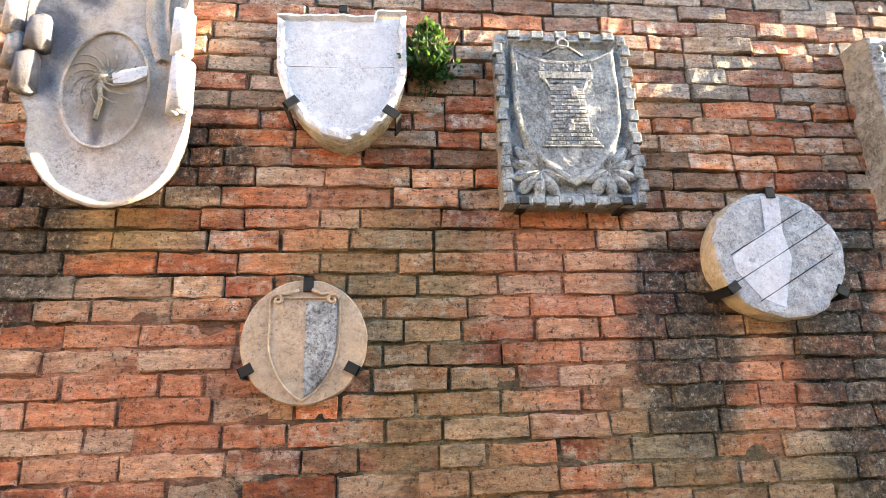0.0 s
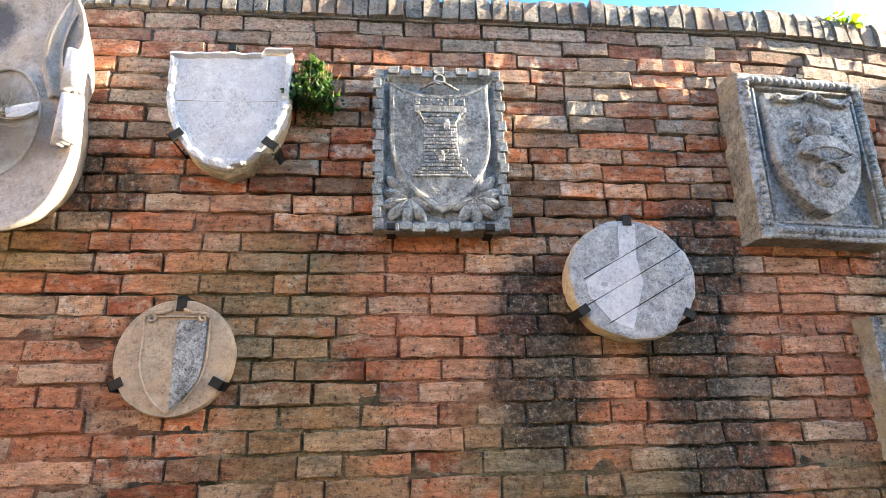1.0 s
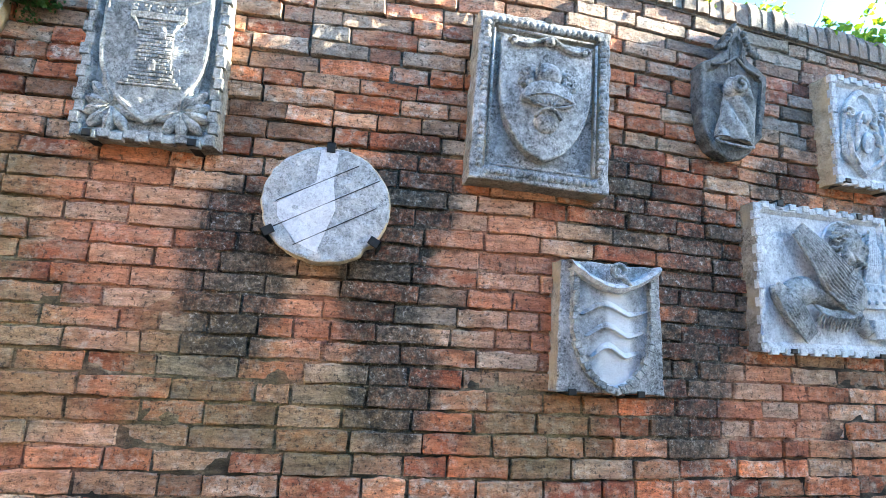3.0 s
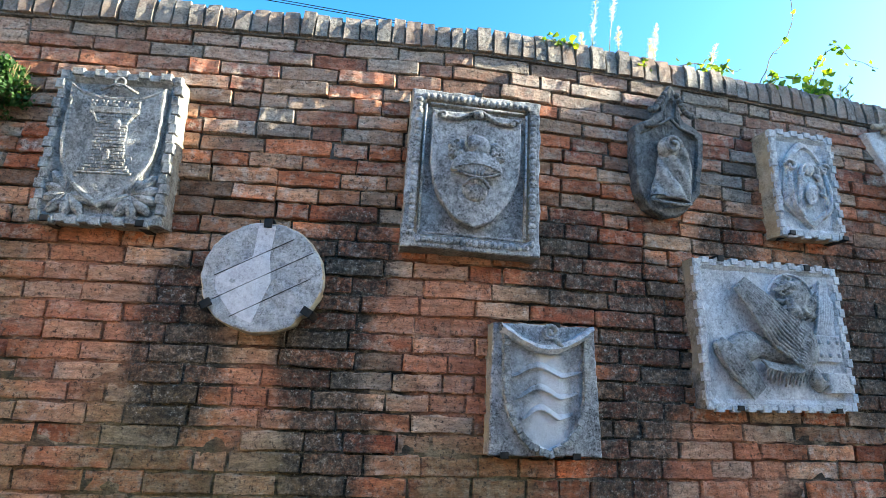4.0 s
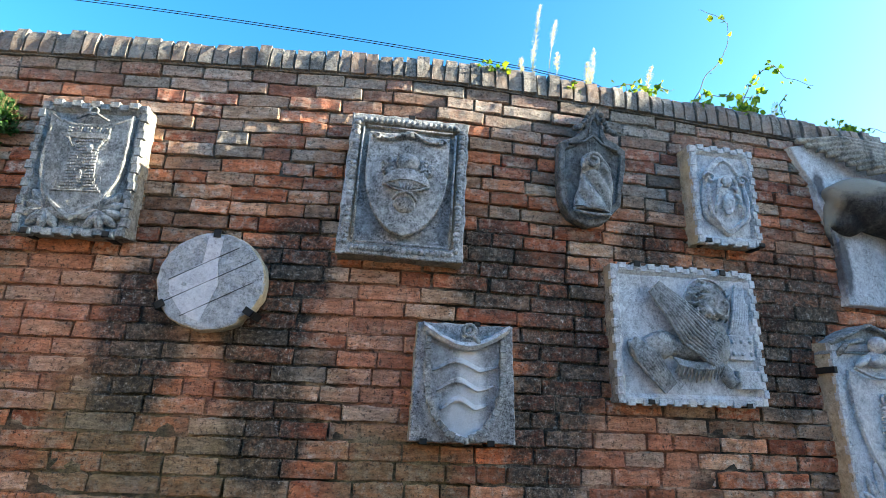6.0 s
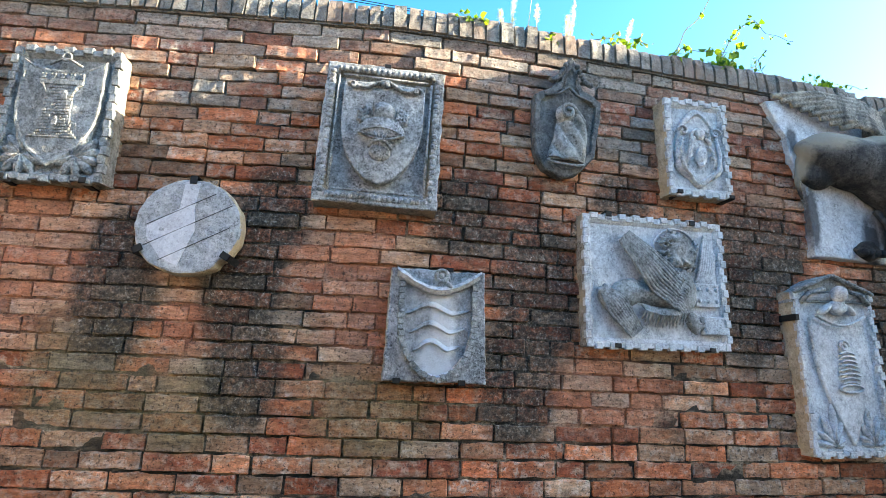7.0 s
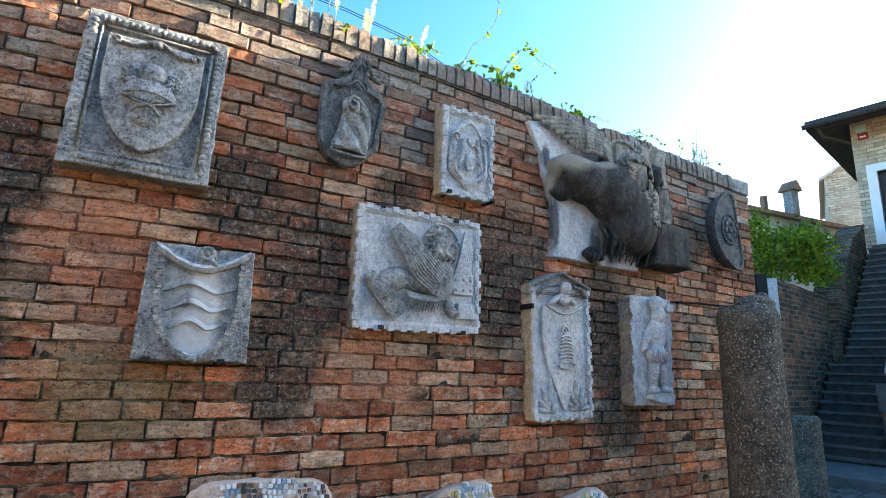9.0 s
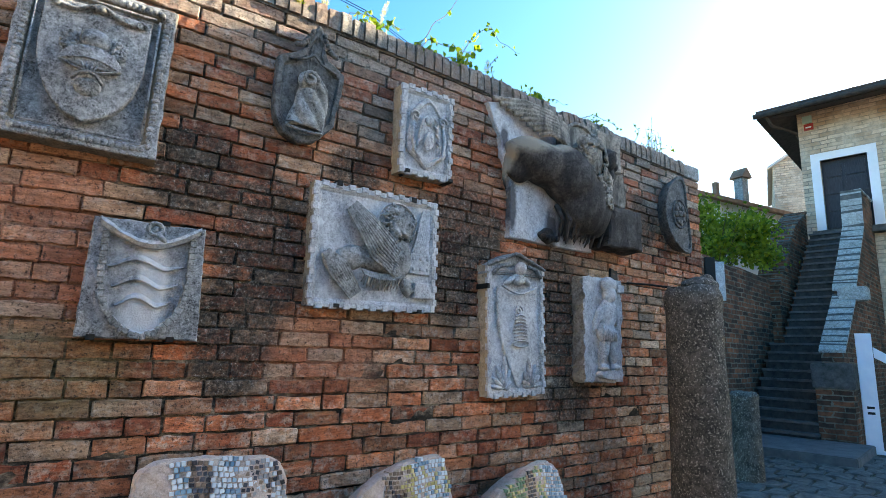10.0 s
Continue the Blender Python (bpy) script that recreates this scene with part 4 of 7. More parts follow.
def small_relief():
    t = thing("cartouche_relief", on_wall(3.868, 2.470, 0, -1.0, 2.0), "small pale marble relief of a scalloped cartouche with rough yellowed sides", "stone relief", "heraldic reliefs on the wall")
    w, h, d = 0.375, 0.550, 0.100
    slab(t, w, h, d, PALE, YEDGE, 15.0, recess=0.016, rim=0.035, wob=0.008)
    dentils(t, w - 0.006, h, d + 0.010, 0.040, 0.024, PALE, seed=6)
    pts = []
    for i in range(64):
        a = 2 * math.pi * i / 64
        u, z = 0.138 * math.sin(a), 0.215 * math.cos(a)
        u *= 1 + 0.10 * math.cos(3 * a) + (0.10 if z < -0.1 else 0)
        z *= 1 + 0.06 * math.cos(6 * a)
        pts.append((u, z))
    bm = bmesh.new()
    plate(bm, pts, [(1, 0.07), (1, 0.098), (0.96, 0.104), (0.86, 0.106), (0.82, 0.099)] + [(0.82 * (1 - i / 9), 0.099 + 0.010 * i / 9) for i in range(1, 9)], (0, 0))
    roughen(bm, 0.004, 22, 3)
    part("cartouche", bm, PALE, t)
    bm = bmesh.new()
    for s in (-1, 1):
        rod(bm, [(s * (0.118 + 0.035 * (1 - a / 18) * math.cos(a * 0.45)) - s * 0.02, -0.108, 0.085 + 0.035 * (1 - a / 18) * math.sin(a * 0.45)) for a in range(16)], 0.007, 6)
        rod(bm, [(s * 0.105, -0.104, 0.05), (s * 0.118, -0.108, -0.04), (s * 0.105, -0.108, -0.13), (s * 0.06, -0.106, -0.175)], 0.009, 6)
    roughen(bm, 0.003, 40, 2)
    part("scroll", bm, PALE, t, smooth=True)
    bm = bmesh.new()
    plate(bm, [(0.070 * math.cos(2 * math.pi * i / 24), -0.02 + 0.13 * math.sin(2 * math.pi * i / 24)) for i in range(24)], [(1, 0.09), (1, 0.107), (0.9, 0.111), (0.5, 0.113)])
    for s in (-1, 1):
        for k in range(4):
            rod(bm, [(s * (0.02 + 0.012 * k), -0.111, 0.10 - 0.05 * k), (s * (0.05 + 0.010 * k), -0.116, 0.075 - 0.05 * k), (s * (0.062 + 0.006 * k), -0.110, 0.02 - 0.045 * k)], 0.007, 6)
    lump(bm, (0.0, 0.110, 0.075), (0.030, 0.012, 0.034), 2, 0.004, 40, 0, 3)
    lump(bm, (0.0, 0.110, -0.06), (0.034, 0.010, 0.060), 3, 0.006, 40, 10, 3)
    roughen(bm, 0.003, 45, 2)
    blend(part("worn_carving", bm, PALE, t, smooth=True), 0.003, 2)
    deepen(t, 0.095, 1.6, "cartouche", "scroll", "worn_carving")


def lion_relief():
    t = thing("winged_lion_relief", on_wall(3.590, 1.688, 0, -1.0, 1.0), "square grey-white marble winged lion relief in a toothed frame", "stone relief", "heraldic reliefs on the wall")
    w, h, d = 0.790, 0.665, 0.075
    slab(t, w, h, d, PALE, EDGE, 18.0, recess=0.014, rim=0.040, wob=0.006)
    dentils(t, w - 0.006, h, d + 0.010, 0.040, 0.024, PALE, seed=9)
    bm = bmesh.new()
    z0 = 0.060
    # haunch, belly, chest
    lump(bm, (-0.165, z0, -0.060), (0.110, 0.040, 0.070), 1, 0.005, 14, -18, 4)
    lump(bm, (-0.01, z0, -0.070), (0.170, 0.036, 0.055), 2, 0.005, 14, 6, 4)
    lump(bm, (0.130, z0, -0.040), (0.085, 0.045, 0.125), 3, 0.006, 14, 0, 4)
    # head, mane
    lump(bm, (0.125, z0 + 0.004, 0.170), (0.085, 0.052, 0.085), 6, 0.008, 16, 0, 4)
    rnd = random.Random(3)
    for k in range(80):
        a, r = rnd.uniform(0, 6.28), rnd.uniform(0.045, 0.105)
        u, z = 0.115 + r * math.cos(a), 0.165 + r * 1.0 * math.sin(a)
        rod(bm, [(u, -z0 - 0.045 + 0.2 * (r - 0.045), z), (u + 0.014 * math.cos(a + 0.8), -z0 - 0.05 + 0.2 * (r - 0.045), z + 0.014 * math.sin(a + 0.8)), (u + 0.026 * math.cos(a), -z0 - 0.03 + 0.2 * (r - 0.045), z + 0.026 * math.sin(a))], 0.006, 5)
    lump(bm, (0.180, z0 + 0.03, 0.150), (0.032, 0.026, 0.030), 7, 0.004, 30, 0, 3)
    lump(bm, (0.185, z0, -0.185), (0.035, 0.032, 0.075), 8, 0.004, 20, -25, 3)
    lump(bm, (0.225, z0, -0.215), (0.045, 0.026, 0.024), 9, 0.004, 20, 0, 3)
    blend(part("lion", bm, GREY, t, "worn carved lion body and mane", True), 0.006, 3)
    bm = bmesh.new()
    # the wing: long feathers from the shoulder up and back
    for k in range(11):
        q = k / 10
        root = Vector((0.170 - 0.045 * q, -0.088, -0.045 - 0.120 * q))
        bow = Vector((0.065 - 0.125 * q, -0.100 - 0.008 * math.sin(math.pi * q), 0.075 - 0.125 * q))
        tip = Vector((-0.160 - 0.055 * q, -0.090, 0.250 - 0.050 * q))
        rod(bm, [root, root.lerp(bow, 0.5), bow, bow.lerp(tip, 0.5) + Vector((0, -0.004, 0.004)), tip], 0.0072 + 0.0012 * (k % 2), 7, 0.8)
        for i in range(3):
            c = root.lerp(bow, 0.25 + 0.3 * i)
            lump(bm, (c.x, 0.101, c.z), (0.020, 0.008, 0.008), k + i, 0.002, 40, 45, 2)
    roughen(bm, 0.002, 40, 5)
    blend(part("wing", bm, GREY, t, "feathered wing swept up and back", True), 0.0025, 0)
    bm = bmesh.new()
    plate(bm, [(0.205, -0.03), (0.30, -0.02), (0.345, 0.06), (0.350, 0.20), (0.300, 0.275), (0.262, 0.20), (0.235, 0.08)], [(1, 0.05), (1, 0.066), (0.9, 0.068), (0.5, 0.068)])
    for k in range(7):
        q = k / 6
        rod(bm, [(0.215 + 0.012 * k, -0.068, -0.02 + 0.004 * k), (0.245 + 0.014 * k, -0.074, 0.09), (0.288 + 0.009 * k, -0.068, 0.265 - 0.016 * k)], 0.0062, 6)
    blend(part("far_wing", bm, PALE, t, "further wing in low relief", True), 0.0035, 0)
    bm = bmesh.new()
    rod(bm, [(0.12 + 0.125 * math.cos(a * 0.2), -0.066, 0.170 + 0.118 * math.sin(a * 0.2)) for a in range(0, 32)], 0.006, 6)
    part("halo", bm, PALE, t, smooth=True)
    bm = bmesh.new()
    block(bm, 0.205, 0.345, -0.115, 0.005, 0.05, 0.078, 0.004)
    block(bm, 0.235, 0.350, -0.255, -0.165, 0.05, 0.088, 0.004)
    for i in range(3):
        for j in range(2):
            lump(bm, (0.225 + 0.05 * i, 0.079, -0.025 - 0.06 * j), (0.010, 0.007, 0.012), 0, 0, 1, 0, 2)
    roughen(bm, 0.002, 40, 1)
    part("book", bm, PALE, t)
    bm = bmesh.new()
    lump(bm, (-0.225, 0.070, -0.150), (0.150, 0.026, 0.050), 3, 0.004, 20, 48, 3)
    for k in range(9):
        q = k / 8
        o = Vector((0.050, 0, 0.042)) * (q - 0.5) * 1.7
        rod(bm, [Vector((-0.315, -0.078, -0.040)) + o * 0.35, Vector((-0.245, -0.100 + 0.012 * abs(q - 0.5), -0.130)) + o, Vector((-0.135, -0.082, -0.262)) + o * 0.7], 0.0066, 6, 0.7)
    blend(part("feathered_leg", bm, GREY, t, "hind leg carved like a bundle of feathers", True), 0.003, 0)
    bm = bmesh.new()
    for k in range(20):
        u = -0.105 + 0.0125 * k
        zt = -0.115 - 0.020 * math.sin(k * 0.16)
        rod(bm, [(u, -0.082, zt), (u + 0.010, -0.098, zt - 0.035), (u + 0.004 * (k % 3), -0.080, zt - 0.075 - 0.012 * (k % 3))], 0.0068, 6, 0.5)
    blend(part("belly_fringe", bm, GREY, t, "shaggy carved belly fur", True), 0.003, 0)
    deepen(t, 0.060, 1.4, "feathered_leg", "belly_fringe", "lion", "wing", "far_wing", "halo", "book")


def niche_relief():
    t = thing("gabled_relief", on_wall(4.625, 1.285, 0, -2.0, 1.0), "tall pale marble gabled panel with long shield and bust", "stone relief", "heraldic reliefs on the wall")
    w, h, d = 0.500, 0.830, 0.085
    slab(t, w, h, d, PALE, YEDGE, 22.0, recess=0.012, rim=0.040, wob=0.008)
    dentils(t, w - 0.006, h, d + 0.012, 0.042, 0.024, PALE, seed=14, sides="lrb")
    bm = bmesh.new()
    plate(bm, [(-0.255, 0.36), (-0.235, 0.42), (-0.10, 0.485), (0, 0.515), (0.10, 0.485), (0.235, 0.42), (0.255, 0.36)], [(1, -0.02), (1, 0.082), (0.97, 0.090), (0.8, 0.078), (0.4, 0.078)], (0, 0.41))
    roughen(bm, 0.004, 20, 4)
    part("gable", bm, GREY, t, "low triangular gable with worn moulding")
    bm = bmesh.new()
    rnd = random.Random(12)
    for s in (-1, 1):
        for k in range(14):
            q = k / 13
            lump(bm, (s * (0.245 - 0.235 * q), 0.092, 0.415 + 0.090 * q), (0.013, 0.012, 0.012), k, 0.003, 40, 0, 2)
        rod(bm, [(s * 0.215, -0.090, 0.355), (s * 0.16, -0.094, 0.41), (s * 0.06, -0.092, 0.43)], 0.012, 6)
    part("gable_moulding", bm, GREY, t, smooth=True)
    pts = [(-0.165, 0.28), (-0.08, 0.245), (0, 0.235), (0.08, 0.245), (0.165, 0.28)]
    n = 18
    for i in range(1, n):
        q = i / n
        pts.append((0.170 * (1 - max(0.0, (q - 0.25) / 0.75) ** 1.7), 0.28 - 0.64 * q))
    pts.append((0, -0.365))
    for i in range(n - 1, 0, -1):
        q = i / n
        pts.append((-0.170 * (1 - max(0.0, (q - 0.25) / 0.75) ** 1.7), 0.28 - 0.64 * q))
    bm = bmesh.new()
    plate(bm, pts, [(1, 0.05), (1, 0.090), (0.97, 0.094), (0.7, 0.096), (0.35, 0.098)], (0, 0.03))
    roughen(bm, 0.0015, 20, 6)
    part("shield", bm, PALE, t, "long pointed shield")
    bm = bmesh.new()
    lump(bm, (0.006, 0.108, 0.405), (0.032, 0.030, 0.044), 0, 0, 1, 0, 3)
    lump(bm, (0.004, 0.092, 0.335), (0.050, 0.024, 0.042), 1, 0.006, 24, 0, 3)
    for s in (-1, 1):
        lump(bm, (s * 0.075, 0.092, 0.325), (0.050, 0.020, 0.017), 2, 0.003, 20, s * 38, 3)
    rod(bm, [(-0.155 + 0.31 * i / 16, -0.104, 0.288 - 0.050 * math.sin(math.pi * i / 16)) for i in range(17)], 0.008, 8)
    blend(part("bust", bm, PALE, t, "plain worn half-figure above a scroll", True), 0.005, 3)
    bm = bmesh.new()
    for k in range(8):
        half = 0.062 - 0.004 * abs(k - 2)
        z = -0.065 + 0.022 * k
        rod(bm, [(-half + 0.012 + 2 * half * i / 8, -0.100, z + 0.013 * math.sin(math.pi * i / 8)) for i in range(9)], 0.0055, 6)
    rod(bm, [(0.012 + 0.07 * math.cos(a * 0.4), -0.1, -0.085 + 0.020 * math.sin(a * 0.4)) for a in range(17)], 0.006, 6)
    rod(bm, [(0.0 + 0.03 * (1 - a / 20) * math.cos(a * 0.5), -0.1, 0.130 + 0.035 * (1 - a / 20) * math.sin(a * 0.5)) for a in range(17)], 0.006, 6)
    part("ribbed_horn", bm, PALE, t, "carved ribbed horn on the shield", True)
    for s in (-1, 1):
        bm = bmesh.new()
        for k, (a, ln) in enumerate(((95, 0.20), (70, 0.15), (118, 0.13), (40, 0.11), (10, 0.10), (150, 0.08), (175, 0.06))):
            a = radians(a)
            cx, cz = s * 0.120, -0.365
            ux, uz = s * math.cos(a), math.sin(a)
            lump(bm, (cx + ux * ln * 0.5, 0.080, cz + uz * ln * 0.5), (ln * 0.52, 0.014, 0.017), k, 0.003, 40, -math.degrees(math.atan2(uz, ux)), 3)
            rod(bm, [(cx + ux * ln * 0.1, -0.093, cz + uz * ln * 0.1), (cx + ux * ln * 0.85, -0.093, cz + uz * ln * 0.85)], 0.0026, 5)
        part("corner_leaf", bm, PALE, t, smooth=True)
    deepen(t, 0.085, 1.6, "bust", "ribbed_horn", "corner_leaf", "gable_moulding")


def figure_relief():
    t = thing("figure_relief", on_wall(5.470, 1.335, 0, 0.0, 1.0), "rough-hewn white stone slab with a standing carved figure", "stone relief", "heraldic reliefs on the wall")
    w, h, d = 0.440, 0.770, 0.110
    slab(t, w, h, d, PALE, EDGE, 26.0, wob=0.014)
    bm = bmesh.new()
    lump(bm, (0.02, 0.150, 0.255), (0.052, 0.052, 0.062), 0, 0, 1, 0, 3)
    lump(bm, (0.02, 0.140, 0.335), (0.085, 0.050, 0.060), 1, 0.012, 18, 0, 3)
    lump(bm, (0.015, 0.130, 0.110), (0.085, 0.055, 0.125), 2, 0.006, 16, 0, 3)
    lump(bm, (-0.005, 0.130, -0.020), (0.092, 0.055, 0.080), 3, 0.008, 16, 0, 3)
    lump(bm, (-0.03, 0.132, -0.135), (0.040, 0.046, 0.125), 4, 0.005, 16, 12, 3)
    lump(bm, (0.062, 0.132, -0.135), (0.040, 0.046, 0.130), 5, 0.005, 16, -5, 3)
    lump(bm, (-0.095, 0.126, 0.075), (0.026, 0.032, 0.105), 6, 0.004, 16, 22, 3)
    lump(bm, (0.105, 0.126, 0.120), (0.026, 0.032, 0.100), 7, 0.004, 16, -15, 3)
    for s, u in ((-1, -0.045), (1, 0.085)):
        lump(bm, (u, 0.145, -0.275), (0.045, 0.045, 0.025), 8, 0.003, 20, 0, 3)
    blend(part("figure", bm, PALE, t, "plain worn standing figure", True), 0.008, 4)
    bm = bmesh.new()
    for k in range(7):
        rod(bm, [(-0.09 + 0.02 * k, -0.175, 0.03 - 0.006 * k), (-0.075 + 0.022 * k, -0.185, -0.02), (-0.08 + 0.024 * k, -0.172, -0.085)], 0.009, 6)
    part("drapery", bm, PALE, t, smooth=True)
    bm = bmesh.new()
    plate(bm, [(0.03 + 0.125 * math.cos(2 * math.pi * i / 20), -0.325 + 0.035 * math.sin(2 * math.pi * i / 20)) for i in range(20)], [(1, 0.08), (1, 0.165), (0.9, 0.172), (0.5, 0.172)])
    part("footing", bm, PALE, t)
    bm = bmesh.new()
    block(bm, 0.115, 0.205, 0.285, 0.345, 0.08, 0.150, 0.006)
    part("corner_block", bm, PALE, t)


def pentagon_relief():
    t = thing("pointed_shield_relief", on_wall(3.125, 2.445, 0, 1.0, 2.0), "dark weathered marble shield with a ridged horn and looped crest", "stone relief", "heraldic reliefs on the wall")
    pts = [(-0.185, 0.205), (-0.10, 0.255), (-0.045, 0.31), (-0.02, 0.40), (0.02, 0.46), (0.055, 0.42), (0.055, 0.34), (0.09, 0.27), (0.195, 0.215), (0.185, 0.10), (0.165, -0.02), (0.16, -0.10), (0.10, -0.17), (0.06, -0.215), (-0.03, -0.245), (-0.12, -0.205), (-0.17, -0.13), (-0.185, 0.0)]
    fine = []
    for (a, b), (c, e) in zip(pts, pts[1:] + pts[:1]):
        for i in range(4):
            fine.append((a + (c - a) * i / 4, b + (e - b) * i / 4))
    bm = bmesh.new()
    plate(bm, fine, [(0.96, -0.01), (1.0, 0.05), (0.99, 0.070), (0.96, 0.076), (0.84, 0.075), (0.80, 0.062), (0.5, 0.066), (0.2, 0.068)], (0, 0.02))
    roughen(bm, 0.006, 20, 5)
    roughen(bm, 0.003, 60, 7)
    part("shield", bm, DARKST, t, "dark pointed shield body")
    bm = bmesh.new()
    lump(bm, (-0.02, 0.095, 0.100), (0.056, 0.036, 0.056), 0, 0, 1, 0, 3)
    rod(bm, [(-0.02 + 0.048 * (1 - a / 22) * math.cos(a * 0.5), -0.128 - 0.012 * a / 18, 0.100 + 0.048 * (1 - a / 22) * math.sin(a * 0.5)) for a in range(18)], 0.0105, 7)
    part("knob", bm, GREY, t, smooth=True)
    bm = bmesh.new()
    # a turban-like twisted horn: ridges wind round a body that widens to the foot
    prev = None
    for j in range(41):
        q = j / 40
        z = -0.150 + 0.305 * q
        half = (0.104 - 0.026 * q) * min(1.0, math.sqrt(max(0.0, 1 - q) * 5 + 0.02))
        cx = -0.008 + 0.030 * math.sin(math.pi * q * 0.75)
        cur = []
        for i in range(33):
            a = math.pi * i / 32
            ridge = abs(math.sin(2.4 * a + 8.5 * q)) ** 0.8
            k = 0.58 + 0.42 * ridge
            cur.append(bm.verts.new((cx - half * math.cos(a) * (0.94 + 0.06 * ridge), -0.060 - 0.066 * math.sin(a) ** 0.8 * k, z + 0.010 * math.cos(a))))
        if prev:
            for i in range(32):
                bm.faces.new((prev[i], prev[i + 1], cur[i + 1], cur[i]))
        prev = cur
    bm.faces.new(prev)
    part("ridged_horn", bm, GREY, t, "twisted ridged horn in relief", True)
    bm = bmesh.new()
    rod(bm, [(-0.008 + 0.100 * math.cos(a * 0.2), -0.085 - 0.022 * max(0.0, -math.sin(a * 0.2)), -0.160 + 0.020 * math.sin(a * 0.2)) for a in range(33)], 0.008, 6)
    part("horn_mouth", bm, GREY, t, smooth=True)
    bm = bmesh.new()
    rod(bm, [(-0.13, -0.080, 0.205), (-0.05, -0.084, 0.225), (0.0, -0.086, 0.265), (0.05, -0.084, 0.225), (0.14, -0.080, 0.200)], 0.008, 6)
    for s in (-1, 1):
        for k in range(8):
            lump(bm, (0.018 + s * (0.035 + 0.011 * k), 0.075, 0.40 - 0.028 * k + 0.002 * k * k), (0.015, 0.014, 0.016), k, 0.005, 50, 0, 2)
    part("looped_crest", bm, DARKST, t, "broken looped crest above the shield", True)


def end_shield():
    t = thing("oval_relief", on_wall(6.56, 2.480, 0.03, -6, 0) @ Matrix.Rotation(radians(-10), 4, "Z"), "dark elongated stone shield with a rosette, standing off the wall", "stone relief", "heraldic reliefs on the wall")
    pts = []
    for i in range(40):
        a = 2 * math.pi * i / 40
        u, z = 0.150 * math.sin(a), 0.36 * math.cos(a)
        u = u * (1.15 if u < 0 else 0.75) + 0.07 * (z / 0.36) ** 2
        pts.append((u, z))
    bm = bmesh.new()
    plate(bm, pts, [(0.9, -0.02), (1, 0.08), (0.98, 0.10), (0.9, 0.10), (0.86, 0.085), (0.4, 0.095)], (0, 0))
    roughen(bm, 0.004, 14, 3)
    part("shield", bm, DARKST, t)
    bm = bmesh.new()
    for k in range(8):
        a = k * math.pi / 4
        lump(bm, (0.048 * math.cos(a), 0.100, 0.075 * math.sin(a)), (0.022, 0.014, 0.030), k, 0.003, 30, 0, 2)
    lump(bm, (0, 0.105, 0), (0.028, 0.018, 0.028), 1, 0, 1, 0, 2)
    rod(bm, [(0.085 * math.cos(a * 0.3), -0.1, 0.13 * math.sin(a * 0.3)) for a in range(22)], 0.008, 6)
    part("rosette", bm, DARKST, t, smooth=True)


def white_shield():
    t = thing("white_shield_relief", on_wall(-0.140, 2.680, 0, -1.5, 2.0), "bright white marble shield with a chipped block rim", "stone relief", "heraldic reliefs on the wall")
    pts = shield_outline(0.455, 0.490, 0.0, 0.30, 20, -0.004, point=0.6)
    bm = bmesh.new()
    plate(bm, shield_outline(0.445, 0.510, 0.0, 0.30, 20, -0.004, point=0.6), [(0.93, -0.02), (0.98, 0.03), (0.99, 0.08), (0.97, 0.098), (0.6, 0.092)], (0, -0.2))
    roughen(bm, 0.010, 18, 3)
    part("body", bm, YEDGE, t, "rough brown underside of the shield")
    bm = bmesh.new()
    plate(bm, shield_outline(0.420, 0.465, -0.008, 0.30, 20, point=0.6), [(1, 0.09), (1, 0.112), (0.7, 0.114), (0.4, 0.115), (0.2, 0.115)], (0, -0.2))
    part("field", bm, WHITE, t, "smooth white field")
    rim = []
    src = pts[10:] + pts[:1]
    for (u0, w0), (u1, w1) in zip(src, src[1:]):
        n = max(1, round(math.hypot(u1 - u0, w1 - w0) / 0.012))
        rim += [(u0 + (u1 - u0) * i / n, w0 + (w1 - w0) * i / n) for i in range(n)]
    bm = bmesh.new()
    prev = None
    for i, (u, w) in enumerate(rim):
        tooth = (i // 3) % 2
        ring = []
        for s, d in ((1.0, 0.07), (1.0, 0.118), (0.985, 0.128), (0.93, 0.130), (0.895 - 0.02 * tooth, 0.126), (0.885 - 0.02 * tooth, 0.105)):
            v = Vector((u * s, -d + (0.004 if tooth else 0), -0.2 + (w + 0.2) * s))
            v += noise.noise_vector(v * 26) * 0.006 + noise.noise_vector(v * 70) * 0.003
            ring.append(bm.verts.new(v))
        if prev:
            for a in range(5):
                bm.faces.new((prev[a], ring[a], ring[a + 1], prev[a + 1]))
        prev = ring
    part("rim", bm, WHITE, t, "chipped block-cut rim")
    bm = bmesh.new()
    prev = None
    for i in range(41):
        q = i / 40
        u = -0.228 + 0.456 * q
        z = 0.004 + 0.010 * noise.noise(Vector((q * 9, 3, 0))) + (0.022 if q > 0.76 else 0)
        cur = [bm.verts.new((u, -0.06, z)), bm.verts.new((u, -0.120, z - 0.002)), bm.verts.new((u, -0.128, z - 0.014)), bm.verts.new((u, -0.112, z - 0.026 + 0.006 * noise.noise(Vector((q * 14, 0, 0)))))]
        if prev:
            for a in range(3):
                bm.faces.new((prev[a], cur[a], cur[a + 1], prev[a + 1]))
        prev = cur
    part("top_lip", bm, WHITE, t, "broken upper lip")
    bm = bmesh.new()
    groove(bm, (-0.19, -0.205), (-0.02, -0.210), 0.0012, 0, 0.1145)
    groove(bm, (0.06, -0.212), (0.18, -0.208), 0.0012, 0, 0.1145)
    part("seam", bm, EDGE, t)


